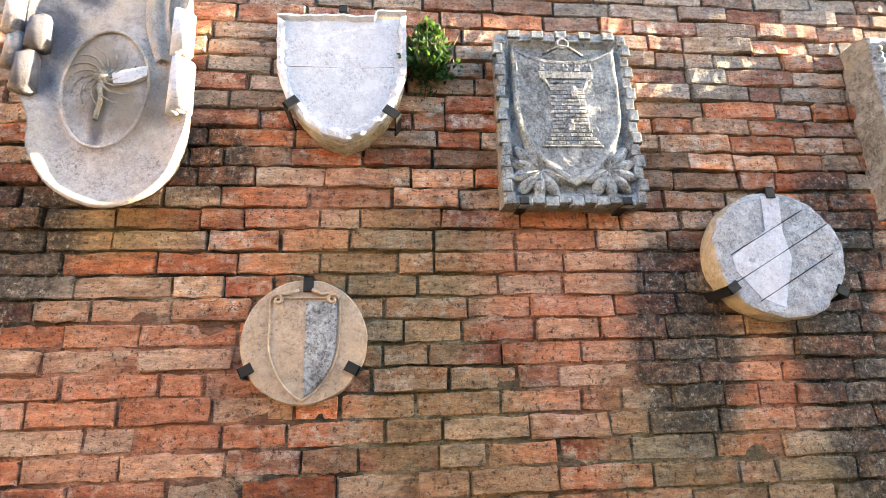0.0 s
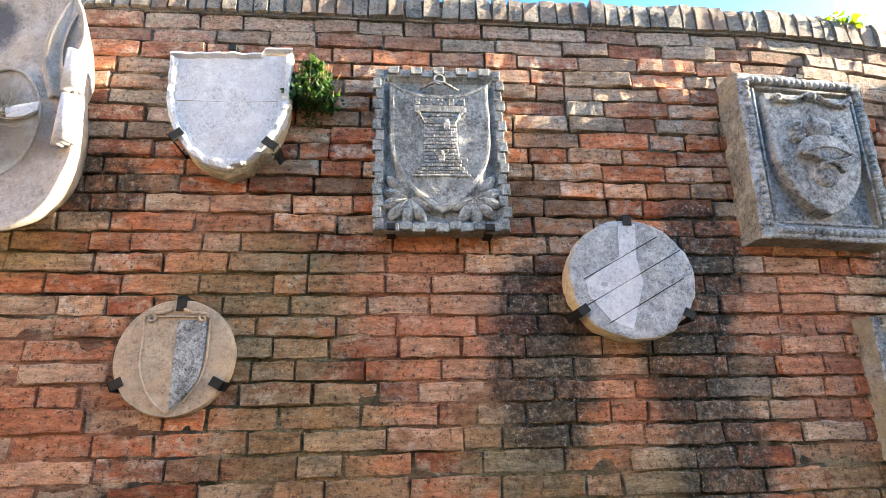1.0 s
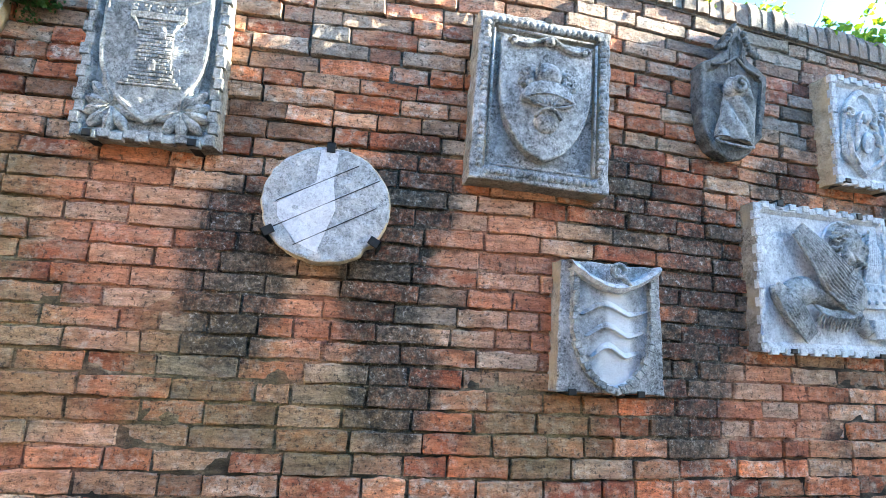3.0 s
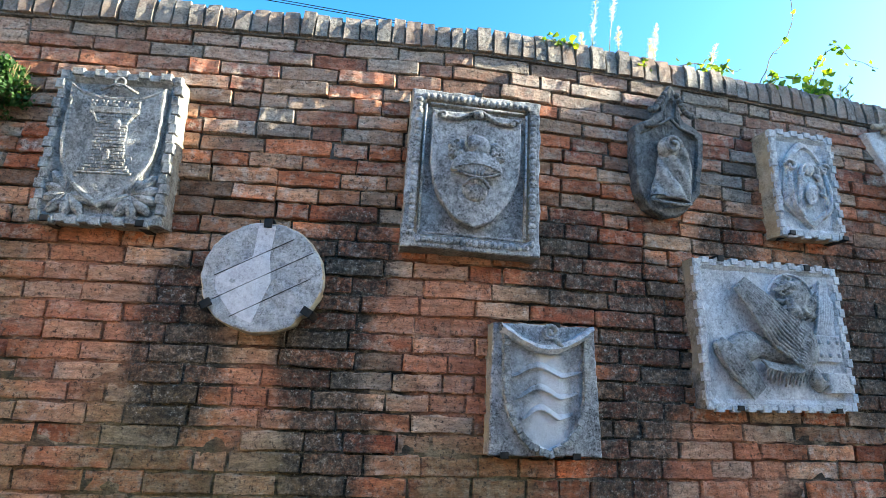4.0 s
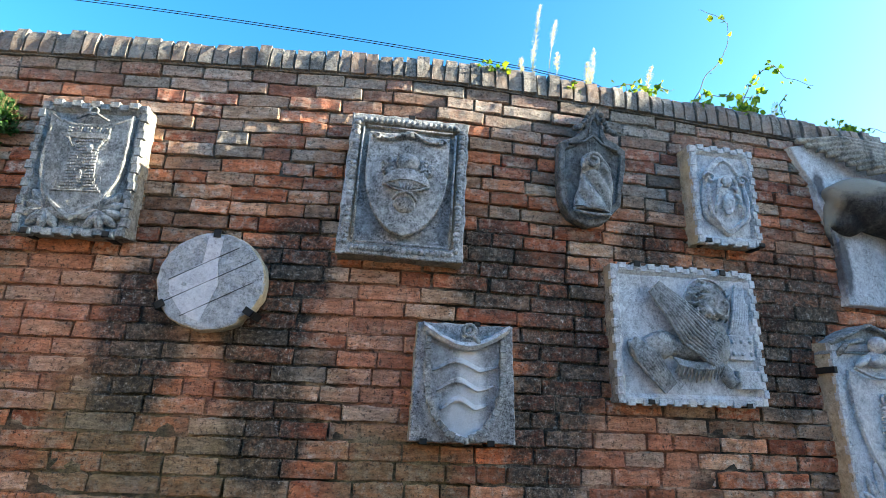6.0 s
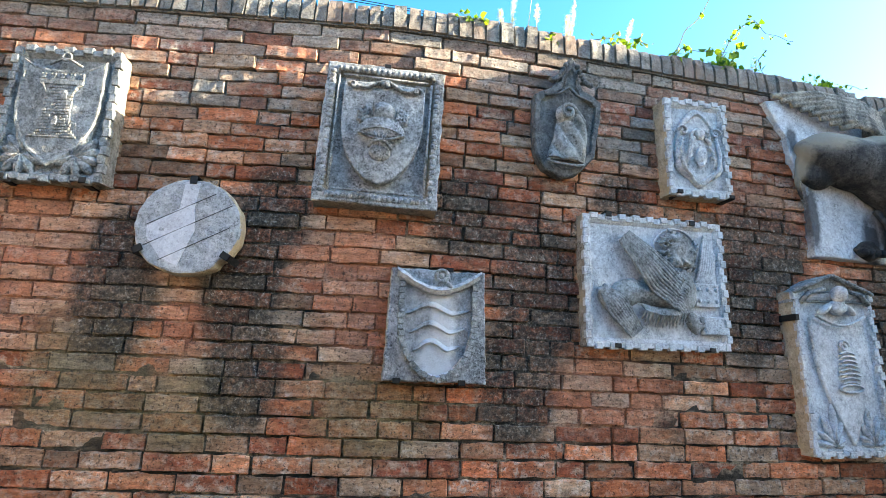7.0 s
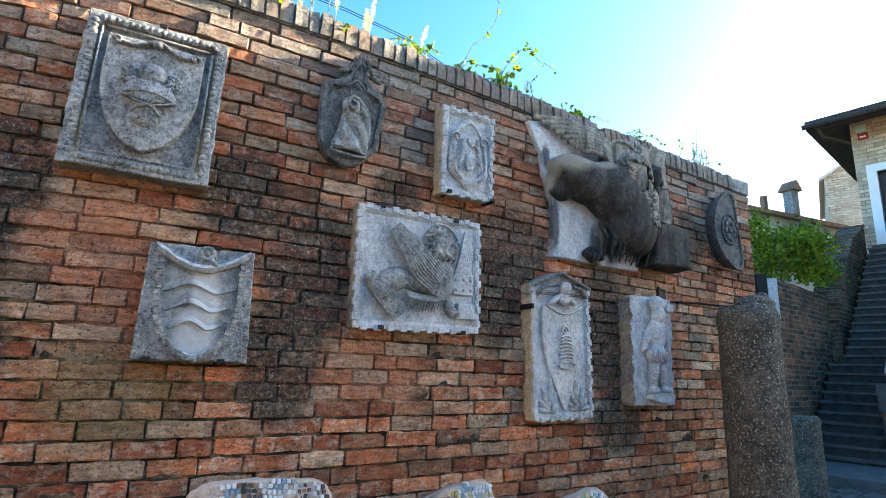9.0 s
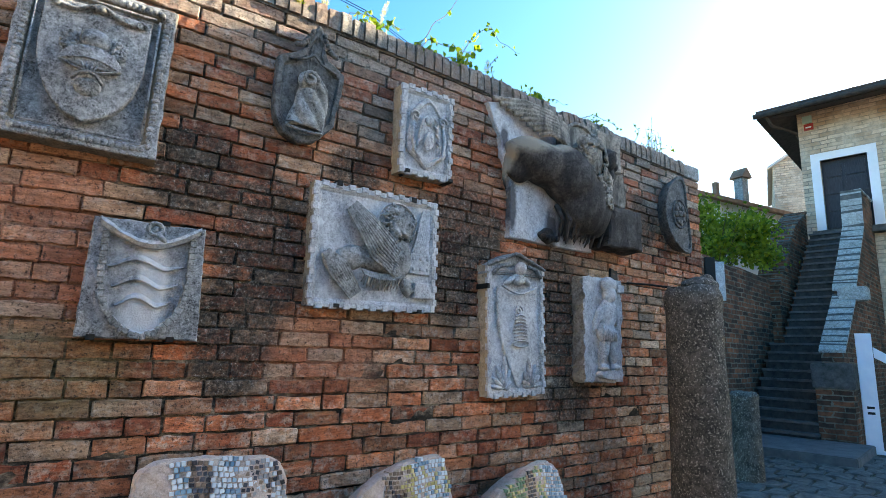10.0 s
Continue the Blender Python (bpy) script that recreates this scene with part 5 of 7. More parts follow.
def beige_disc():
    t = thing("beige_roundel", on_wall(-0.236, 1.525, 0, 0, 1.0), "beige limestone roundel with an incised shield, held by three iron clamps", "stone roundel", "heraldic reliefs on the wall")
    R = 0.194
    bm = bmesh.new()
    pts = [(R * math.cos(2 * math.pi * i / 72) * (1 + 0.012 * noise.noise(Vector((i * 0.3, 1, 0)))), R * math.sin(2 * math.pi * i / 72) * (1 + 0.012 * noise.noise(Vector((i * 0.3, 5, 0))))) for i in range(72)]
    plate(bm, pts, [(0.97, -0.01), (1.0, 0.02), (0.995, 0.044), (0.975, 0.050)] + [(0.975 * (1 - i / 10), 0.050) for i in range(1, 10)])
    roughen(bm, 0.0018, 22, 3)
    part("disc", bm, BEIGE, t)
    pts = shield_outline(0.215, 0.315, 0.135, 0.4, 18, 0.0, 0.0)
    bm = bmesh.new()
    plate(bm, pts, [(1.03, 0.044), (1.02, 0.056), (0.985, 0.058), (0.96, 0.051), (0.5, 0.053)], (0.0, -0.01))
    roughen(bm, 0.002, 30, 4)
    part("shield", bm, BEIGE, t)
    bm = bmesh.new()
    half = [(max(u, 0.004), w) for u, w in pts if u >= -0.001] 
    plate(bm, [(u * 0.92, w * 0.93 - 0.004) for u, w in half], [(1, 0.050), (1, 0.0555), (0.96, 0.0565), (0.6, 0.0565)])
    roughen(bm, 0.002, 60, 5)
    part("half_field", bm, PITTED, t, "grey roughened half of the shield")
    for s in (-1, 1):
        bm = bmesh.new()
        rod(bm, [(s * (0.085 + 0.020 * (1 - a / 18) * math.cos(a * 0.5)), -0.058, 0.128 + 0.020 * (1 - a / 18) * math.sin(a * 0.5)) for a in range(15)], 0.0055, 6)
        rod(bm, [(s * 0.02, -0.056, 0.16), (s * 0.05, -0.058, 0.145), (s * 0.085, -0.056, 0.148)], 0.006, 6)
        part("scroll", bm, BEIGE, t, smooth=True)


def grey_disc():
    t = thing("white_roundel", on_wall(1.345, 1.783, 0, 0, 1.0), "thick whitish stone roundel with three slanting grooves", "stone roundel", "heraldic reliefs on the wall")
    pts = []
    for i in range(80):
        a = 2 * math.pi * i / 80
        k = 1 + 0.014 * noise.noise(Vector((math.cos(a) * 2, math.sin(a) * 2, 4))) + 0.006 * noise.noise(Vector((i * 0.9, 0, 1)))
        if 5.35 < a < 5.55:
            k *= 0.965
        pts.append((0.237 * math.cos(a) * k, 0.224 * math.sin(a) * k))
    bm = bmesh.new()
    plate(bm, pts, [(0.90, -0.01), (0.98, 0.03), (1.0, 0.07), (0.995, 0.105), (0.97, 0.116), (0.93, 0.119)] + [(0.93 * (1 - i / 12), 0.119) for i in range(1, 12)])
    roughen(bm, 0.005, 22, 3)
    roughen(bm, 0.0022, 60, 5)
    ob = part("disc", bm, stone_material("roundel_marble", (0.52, 0.525, 0.53), (0.24, 0.245, 0.25), 0.45, speck=0.7), t)
    ob.data.materials.append(YEDGE)
    for p in ob.data.polygons:
        if abs(p.normal.y) < 0.55:
            p.material_index = 1
    bm = bmesh.new()
    plate(bm, [(-0.035, 0.205), (0.030, 0.205), (0.020, 0.08), (0.035, -0.02), (0.0, -0.12), (-0.02, -0.185), (-0.10, -0.15), (-0.17, -0.06), (-0.175, -0.01), (-0.08, 0.055), (-0.035, 0.085)], [(1, 0.112), (1, 0.1215), (0.5, 0.1225)], (-0.05, 0.0))
    roughen(bm, 0.001, 30, 2)
    part("bare_band", bm, WHITE, t, "clean white strip across the face")
    # black raised lips: the shade inside the grooves is put into the colour
    for j, (c, ha) in enumerate(((0.075, 0.165), (0.0, 0.215), (-0.082, 0.165))):
        bm = bmesh.new()
        a = radians(29)
        cx, cz = (0.075 - 0.0) * 0 + c * -math.sin(a) * 1.0, c * math.cos(a) * 1.15
        groove(bm, (cx - ha * math.cos(a), cz - ha * math.sin(a)), (cx + ha * math.cos(a), cz + ha * math.sin(a)), 0.0017, 0, 0.1212)
        part("groove", bm, IRON, t)


def big_crest():
    t = thing("baroque_crest", on_wall(-0.845, 2.300, 0, 0, 2.0), "large baroque marble crest with an oval rosette and curling scroll edges", "stone crest", "heraldic reliefs on the wall")
    key = [(0.03, -0.385), (0.13, -0.35), (0.20, -0.27), (0.235, -0.14), (0.24, -0.02), (0.225, 0.12), (0.205, 0.26), (0.215, 0.38), (0.17, 0.52), (0.06, 0.58), (-0.08, 0.58), (-0.20, 0.52), (-0.26, 0.40), (-0.285, 0.28), (-0.27, 0.12), (-0.265, 0.0), (-0.225, -0.10), (-0.215, -0.19), (-0.16, -0.29), (-0.07, -0.36)]
    pts = []
    for i, p in enumerate(key):
        a, b, c, e = (Vector(key[(i + k - 1) % len(key)]) for k in range(4))
        for j in range(4):
            q = j / 4
            v = 0.5 * ((2 * b) + (c - a) * q + (2 * a - 5 * b + 4 * c - e) * q * q + (3 * b - a - 3 * c + e) * q ** 3)
            pts.append((v.x, v.y))
    bm = bmesh.new()
    plate(bm, pts, [(0.72, -0.01), (0.85, 0.06), (0.95, 0.14), (1.0, 0.192), (0.994, 0.200), (0.97, 0.198), (0.88, 0.184), (0.78, 0.172)] + [(0.78 * (1 - i / 10), 0.166 + 0.02 * (i / 10)) for i in range(1, 10)], (-0.015, 0.06))
    roughen(bm, 0.004, 9, 2)
    part("cartouche", bm, CREST, t, "pale shell-like field with dark bluish and brown patches", True)
    bm = bmesh.new()
    rod(bm, [(-0.02 + 0.130 * math.cos(2 * math.pi * i / 60), -0.186, 0.02 + 0.205 * math.sin(2 * math.pi * i / 60)) for i in range(61)], 0.006, 6)
    part("oval_rim", bm, CREST, t, smooth=True)
    bm = bmesh.new()
    c = Vector((-0.03, 0, 0.055))
    for k in range(13):
        a = 2 * math.pi * k / 13
        path = []
        for i in range(9):
            q = i / 8
            r, aa = 0.022 + 0.085 * q, a + 0.9 * q
            path.append((c.x + r * math.cos(aa), -0.190 - 0.006 * math.sin(math.pi * q), c.z + r * math.sin(aa)))
        rod(bm, path, 0.0052, 6, 0.5)
    rod(bm, [(c.x, -0.19, c.z - 0.02), (c.x + 0.005, -0.192, c.z - 0.09), (c.x - 0.005, -0.19, c.z - 0.15)], 0.008, 6)
    lump(bm, (c.x, 0.19, c.z), (0.024, 0.014, 0.024), 0, 0, 1, 0, 2)
    # darker stone than the field: shade of the incised petals put into the colour
    blend(part("rosette", bm, EDGE, t, "whirling leaf rosette, darkened for grime and the shade of its incised lines", True), 0.0025, 0)
    bm = bmesh.new()
    plate(bm, [(0.0, 0.065), (0.02, 0.075), (0.105, 0.095), (0.105, 0.060), (0.06, 0.035), (0.01, 0.03)], [(1, 0.18), (1, 0.197), (0.6, 0.199)])
    part("bare_leaf", bm, WHITE, t)
    for nm, u, z, r, hh, s in (("a", 0.215, 0.02, 0.038, 0.085, 1), ("b", 0.205, 0.215, 0.034, 0.07, 1), ("c", -0.255, 0.055, 0.036, 0.06, -1), ("d", -0.235, 0.195, 0.036, 0.05, -1), ("e", -0.30, 0.13, 0.030, 0.05, -1), ("f", -0.315, 0.26, 0.034, 0.06, -1)):
        bm = bmesh.new()
        for q in range(3):
            rr = r * (1 - 0.26 * q)
            bmesh.ops.create_cone(bm, cap_ends=True, segments=20, radius1=rr, radius2=rr * 0.92, depth=2 * hh + 0.012 * q, matrix=Matrix.Translation((u - s * 0.008 * q, -0.195 - 0.006 * q, z)))
        roughen(bm, 0.003, 18, u)
        # right-hand scrolls get the whiter stone: their sunlit look is put into the colour
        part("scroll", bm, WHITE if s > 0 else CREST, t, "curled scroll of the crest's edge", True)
    bm = bmesh.new()
    prev = None
    for i in range(21):
        q = i / 20
        u, z = 0.150 - 0.05 * math.sin(math.pi * q), 0.12 + 0.40 * q
        cur = [bm.verts.new((u - 0.03, -0.180, z)), bm.verts.new((u, -0.200, z)), bm.verts.new((u + 0.02, -0.175, z)), bm.verts.new((u + 0.05, -0.196, z))]
        if prev:
            for a in range(3):
                bm.faces.new((prev[a], cur[a], cur[a + 1], prev[a + 1]))
        prev = cur
    part("fold", bm, CREST, t, smooth=True)


def big_lion():
    t = thing("winged_lion_sculpture", on_wall(5.02, 2.42, 0, 0, 0), "large soot-blackened marble winged lion in high relief, built into the wall", "stone sculpture", "heraldic reliefs on the wall")
    bm = bmesh.new()
    plate(bm, [(-0.63, 0.47), (-0.30, 0.55), (0.05, 0.52), (0.12, 0.42), (0.05, 0.1), (-0.2, 0.0), (-0.44, -0.02), (-0.50, 0.12), (-0.52, 0.25), (-0.58, 0.36)], [(1, -0.01), (1, 0.03), (0.97, 0.036), (0.5, 0.036)])
    roughen(bm, 0.006, 12, 1)
    part("back_panel", bm, SOOTWHITE, t, "bare white marble ground behind the wing")
    bm = bmesh.new()
    block(bm, -0.43, 0.02, -0.465, 0.0, -0.01, 0.045, 0.006, 10, 10)
    roughen(bm, 0.006, 12, 2)
    part("lower_panel", bm, SOOTWHITE, t, "white and soot-streaked marble ground below the belly")
    bm = bmesh.new()
    block(bm, 0.0, 0.42, -0.465, 0.1, -0.01, 0.040, 0.006, 10, 10)
    roughen(bm, 0.008, 12, 3)
    part("right_panel", bm, SOOTWHITE, t)
    bm = bmesh.new()
    for k in range(8):
        q = k / 7
        rod(bm, [(-0.60 + 0.40 * q, -0.05 - 0.05 * q, 0.50 - 0.18 * q), (-0.34 + 0.22 * q, -0.10 - 0.05 * q, 0.530 - 0.20 * q), (-0.10 + 0.06 * q, -0.13 - 0.05 * q, 0.50 - 0.21 * q), (0.06, -0.13 - 0.03 * q, 0.44 - 0.19 * q)], 0.0185, 8, 0.9)
    roughen(bm, 0.003, 14, 5)
    blend(part("wing", bm, WASHED, t, "long weathered feathered wing", True), 0.006, 0)
    bm = bmesh.new()
    lump(bm, (-0.15, 0.11, 0.09), (0.35, 0.15, 0.155), 1, 0.012, 5, 14, 5)
    lump(bm, (-0.35, 0.060, 0.08), (0.120, 0.080, 0.150), 2, 0.016, 7, 12, 4)
    lump(bm, (-0.30, 0.085, 0.16), (0.20, 0.12, 0.085), 7, 0.012, 7, 6, 4)
    lump(bm, (0.06, 0.13, 0.05), (0.27, 0.17, 0.215), 3, 0.012, 5, 22, 5)
    lump(bm, (0.22, 0.13, -0.10), (0.22, 0.16, 0.26), 4, 0.014, 6, 12, 5)
    lump(bm, (0.33, 0.12, -0.16), (0.15, 0.14, 0.22), 5, 0.014, 6, 0, 4)
    rod(bm, [(-0.38, -0.07, 0.16), (-0.475, -0.06, 0.10), (-0.50, -0.05, -0.04), (-0.47, -0.045, -0.14)], 0.030, 8, 0.5)
    blend(part("body", bm, SOOTY, t, "smooth heavy lion body blackened by soot", True), 0.014, 8)
    bm = bmesh.new()
    rnd = random.Random(4)
    lump(bm, (0.24, 0.15, 0.20), (0.135, 0.14, 0.165), 5, 0.02, 8, 0, 4)
    lump(bm, (0.33, 0.15, 0.02), (0.090, 0.11, 0.150), 6, 0.02, 8, -10, 4)
    for k in range(190):
        q = rnd.random()
        if q < 0.68:
            a, r = rnd.uniform(0, 6.28), 0.05 + 0.13 * math.sqrt(rnd.random())
            u, z = 0.23 + 0.9 * r * math.cos(a), 0.19 + 1.1 * r * math.sin(a)
            dd = 0.285 - 4.2 * (r - 0.05) ** 2
        else:
            u, z, a = rnd.uniform(0.25, 0.42), rnd.uniform(-0.16, 0.10), rnd.uniform(3.6, 5.8)
            dd = 0.255 - 2.5 * (u - 0.33) ** 2
        curl = [(u + 0.024 * (1 - i / 9) * math.cos(a + i * 0.62), -dd - 0.003 * i, z + 0.024 * (1 - i / 9) * math.sin(a + i * 0.62)) for i in range(8)]
        rod(bm, curl, 0.0105, 6, 0.8)
    blend(part("mane", bm, WASHED, t, "thick mane of carved curls", True), 0.005, 0)
    bm = bmesh.new()
    lump(bm, (0.375, 0.235, 0.215), (0.070, 0.080, 0.095), 2, 0.008, 14, 0, 4)
    lump(bm, (0.430, 0.235, 0.175), (0.050, 0.055, 0.045), 3, 0.006, 18, 0, 3)
    lump(bm, (0.385, 0.285, 0.265), (0.045, 0.025, 0.020), 4, 0.004, 18, -15, 3)
    lump(bm, (0.405, 0.235, 0.110), (0.040, 0.045, 0.045), 5, 0.008, 18, 0, 3)
    blend(part("head", bm, SOOTY, t, "plain dark worn lion head", True), 0.006, 2)
    bm = bmesh.new()
    for k in range(34):
        u = -0.02 + 0.0135 * k + rnd.uniform(-0.008, 0.008)
        low = rnd.uniform(0.0, 0.07)
        d = 0.10 + rnd.uniform(0.0, 0.05)
        rod(bm, [(u, -d + 0.02, -0.17), (u + rnd.uniform(-0.02, 0.02), -d - 0.04, -0.29), (u + rnd.uniform(-0.03, 0.02), -d + 0.02, -0.39 - low)], rnd.uniform(0.012, 0.020), 6, 0.35)
    roughen(bm, 0.006, 22, 4)
    blend(part("chest_fur", bm, SOOTY, t, "hanging tufts of carved fur", True), 0.006, 0)
    bm = bmesh.new()
    plate(bm, [(0.24 + 0.20 * math.cos(2 * math.pi * i / 32), 0.34 + 0.19 * math.sin(2 * math.pi * i / 32)) for i in range(32)], [(1, -0.01), (1, 0.105), (0.97, 0.118), (0.86, 0.118), (0.82, 0.098), (0.4, 0.098)])
    roughen(bm, 0.004, 12, 7)
    part("halo", bm, WASHED, t, "round halo plate behind the head")
    bm = bmesh.new()
    block(bm, 0.45, 0.86, -0.42, -0.10, -0.01, 0.20, 0.012, 8, 8)
    roughen(bm, 0.016, 8, 3)
    part("book_block", bm, SOOTY, t, "dark broken block beneath the paw")
    bm = bmesh.new()
    block(bm, 0.44, 0.74, 0.22, 0.54, -0.01, 0.11, 0.012, 8, 8)
    block(bm, 0.56, 0.80, -0.05, 0.24, -0.01, 0.09, 0.012, 8, 8)
    roughen(bm, 0.02, 7, 6)
    part("right_fragment", bm, WASHED, t, "broken upright fragment behind the head")
    bm = bmesh.new()
    lump(bm, (-0.08, 0.055, -0.41), (0.085, 0.045, 0.05), 3, 0.02, 18, 8, 3)
    for k in range(4):
        lump(bm, (-0.145 + 0.042 * k, 0.085, -0.425), (0.021, 0.032, 0.028), 3, 0.006, 22, 0, 2)
    roughen(bm, 0.010, 16, 9)
    part("paw", bm, SOOTY, t, smooth=True)


def clamp(x, z, turn, out, long=0.045):
    """A flat black iron strap: out of the wall along the stone's edge, then a lip over its face."""
    t = thing("iron_clamp", on_wall(x, z, 0, turn), "short black iron clamp gripping the edge of a carved stone", "clamp", "iron clamps")
    bm = bmesh.new()
    block(bm, -0.016, 0.016, 0.0, 0.006, -0.02, out + 0.006, 0.0015)
    part("arm", bm, IRON, t)
    bm = bmesh.new()
    block(bm, -0.016, 0.016, -long * 0.75, 0.006, out, out + 0.006, 0.0015)
    part("lip", bm, IRON, t)


# ---- mosaics at the wall's foot ----
def tessera_meshes(mats):
    out = []
    for m in mats:
        bm = bmesh.new()
        block(bm, -0.5, 0.5, -0.5, 0.5, 0, 0.006, 0.06)
        me = bpy.data.meshes.new("tessera")
        bmesh.ops.recalc_face_normals(bm, faces=bm.faces)
        bm.to_mesh(me)
        bm.free()
        me.materials.append(m)
        out.append(me)
    return out


def mosaic(x, z, w, h, lean, pts, bands, seed, label, top_limit):
    """A lump of wall plaster set with tesserae, leaning on the ledge; bands give the colours across it."""
    t = thing("mosaic_fragment", on_wall(x, z, 0.30, 0, lean), label, "mosaic fragment", "mosaic fragments on the ledge")
    bm = bmesh.new()
    fine = []
    for k in range(len(pts)):
        a, b, c, e = (Vector(pts[(k + i - 1) % len(pts)]) for i in range(4))
        for i in range(6):
            q = i / 6
            v = 0.5 * ((2 * b) + (c - a) * q + (2 * a - 5 * b + 4 * c - e) * q * q + (3 * b - a - 3 * c + e) * q ** 3)
            fine.append((v.x, v.y))
    plate(bm, fine, [(0.80, -0.20), (0.92, -0.13), (0.99, -0.06), (1.0, -0.03), (0.98, -0.008), (0.95, 0.0), (0.6, 0.004), (0.3, 0.004)])
    roughen(bm, 0.014, 9, seed)
    roughen(bm, 0.006, 30, seed)
    part("bed", bm, PLASTER, t, "rough pinkish-white plaster bed")
    rnd = random.Random(seed)
    cx, cz = sum(p[0] for p in pts) / len(pts), sum(p[1] for p in pts) / len(pts)

    def inside(u, v):
        u, v = cx + (u - cx) * 1.03, cz + (v - cz) * 1.03
        hit = False
        for (a, b), (c, e) in zip(pts, pts[1:] + pts[:1]):
            if (b > v) != (e > v) and u < (c - a) * (v - b) / (e - b) + a:
                hit = not hit
        return hit
    size = 0.021
    joined = {}
    made = 0
    rows = int(h / size) + 2
    for j in range(rows):
        for i in range(int(w / size) + 2):
            u = -w / 2 + (i + 0.5 * (j % 2) * 0.6) * size + 0.004 * math.sin(j * 0.7) + rnd.uniform(-0.001, 0.001)
            v = max(p[1] for p in pts) - j * size - 0.01 + 0.010 * math.sin(u * 14 + seed) + rnd.uniform(-0.001, 0.001)
            if not inside(u, v) or rnd.random() < 0.04:
                continue
            q = (u + w / 2) / w + 0.12 * (v - cz) / h
            col = None
            for lo, hi, options in bands:
                if lo <= q < hi:
                    col = rnd.choice(options)
            if col is None:
                continue
            if v > top_limit and made < 290:
                ob = new("tessera", TESSERA[col])
                ob.parent = t
                ob.location = (u, -0.004 - rnd.uniform(0, 0.0025), v)
                ob.rotation_euler = (rnd.uniform(-0.08, 0.08), rnd.uniform(-0.25, 0.25), rnd.uniform(-0.08, 0.08))
                ob.scale = (size * rnd.uniform(0.72, 0.95), 1, size * rnd.uniform(0.72, 0.95))
                made += 1


PLASTER = stone_material("pink_plaster", (0.66, 0.54, 0.47), (0.44, 0.34, 0.28), 0.3, warm=(0.6, 0.43, 0.33), speck=0.2)


def glass_mat(name, a, b):
    n = Net(name, 0.32)
    n.b.inputs["Specular IOR Level"].default_value = 0.6
    f = n.math("FRACT", n.math("MULTIPLY", n.oi.outputs["Random"], 5.3))
    return n.done(n.ramp(f, [(0.0, a), (1.0, b)]))


TESSERA = tessera_meshes([glass_mat("white_tessera", (0.55, 0.60, 0.64), (0.74, 0.78, 0.80)), glass_mat("black_tessera", (0.02, 0.022, 0.03), (0.09, 0.09, 0.11)),
                          glass_mat("blue_tessera", (0.14, 0.26, 0.36), (0.30, 0.45, 0.55)), glass_mat("brown_tessera", (0.10, 0.06, 0.045), (0.30, 0.20, 0.13)),
                          glass_mat("gold_tessera", (0.50, 0.40, 0.13), (0.66, 0.58, 0.30)), glass_mat("green_tessera", (0.10, 0.20, 0.10), (0.26, 0.36, 0.20)),
                          glass_mat("grey_tessera", (0.22, 0.22, 0.23), (0.42, 0.41, 0.40))])


def ledge():
    bm = bmesh.new()
    prev = None
    for i in range(41):
        x = 1.8 + 3.6 * i / 40
        cur = [bm.verts.new((x, bend(x) - 0.52, GROUND - 0.05)), bm.verts.new((x, bend(x) - 0.50, 0.02)), bm.verts.new((x, bend(x) - 0.48, 0.04)), bm.verts.new((x, bend(x) - 0.01, 0.04)), bm.verts.new((x, bend(x) - 0.01, GROUND - 0.05))]
        if prev:
            for a in range(5):
                bm.faces.new((prev[a], prev[(a + 1) % 5], cur[(a + 1) % 5], cur[a]))
        else:
            bm.faces.new(cur)
        prev = cur
    bm.faces.new(prev)
    roughen(bm, 0.006, 6, 1)
    tagged(link("ledge", bm, GRANITE), "low stone ledge along the foot of the wall", "ledge", kind="structure")

# ---- columns ----
def column(x, y, r0, r1, top, label, seed, broken=0.03, lean=0.0):
    t = thing("stone_column", pose(x, y, GROUND, 0, lean, 0), label, "column", "broken columns")
    bm = bmesh.new()
    prev, seg, rows = None, 48, 30
    h = top - GROUND
    for j in range(rows + 1):
        q = j / rows
        r = r0 + (r1 - r0) * q + (0.012 if j in (rows - 2, rows - 1) else 0) - (0.02 if j == rows else 0)
        cur = []
        for i in range(seg):
            a = 2 * math.pi * i / seg
            p = Vector((r * math.cos(a), r * math.sin(a), h * q))
            k = 1 + 0.03 * noise.noise(p * 5 + Vector((seed, 0, 0))) + 0.008 * noise.noise(p * 22)
            p.x, p.y = p.x * k, p.y * k
            if j == rows:
                p.z += broken * noise.noise(Vector((math.cos(a) * 2, math.sin(a) * 2, seed)))
            cur.append(bm.verts.new(p))
        if prev:
            for i in range(seg):
                k = (i + 1) % seg
                bm.faces.new((prev[i], prev[k], cur[k], cur[i]))
        prev = cur
    bm.faces.new(prev)
    part("shaft", bm, GRANITE, t, smooth=True)
    return t


# ---- plants ----
def leaf_fan(bm, c, size, nrm, rnd, lobes=3):
    """One leaf: a folded pointed blade with a few corners."""
    n = Vector(nrm).normalized()
    a = n.orthogonal().normalized()
    a.rotate(Matrix.Rotation(rnd.uniform(0, 6.28), 3, n))
    b = n.cross(a)
    c = Vector(c)
    pts = [(0, 0), (0.45, 0.22), (0.5, 0.55), (0.28, 0.75), (0, 1.1), (-0.28, 0.75), (-0.5, 0.55), (-0.45, 0.22)]
    vs = [bm.verts.new(c + a * (u * size) + b * (v * size) - n * (abs(u) * 0.35 * size)) for u, v in pts]
    bm.faces.new((vs[0], vs[1], vs[2], vs[3], vs[4]))
    bm.faces.new((vs[0], vs[4], vs[5], vs[6], vs[7]))


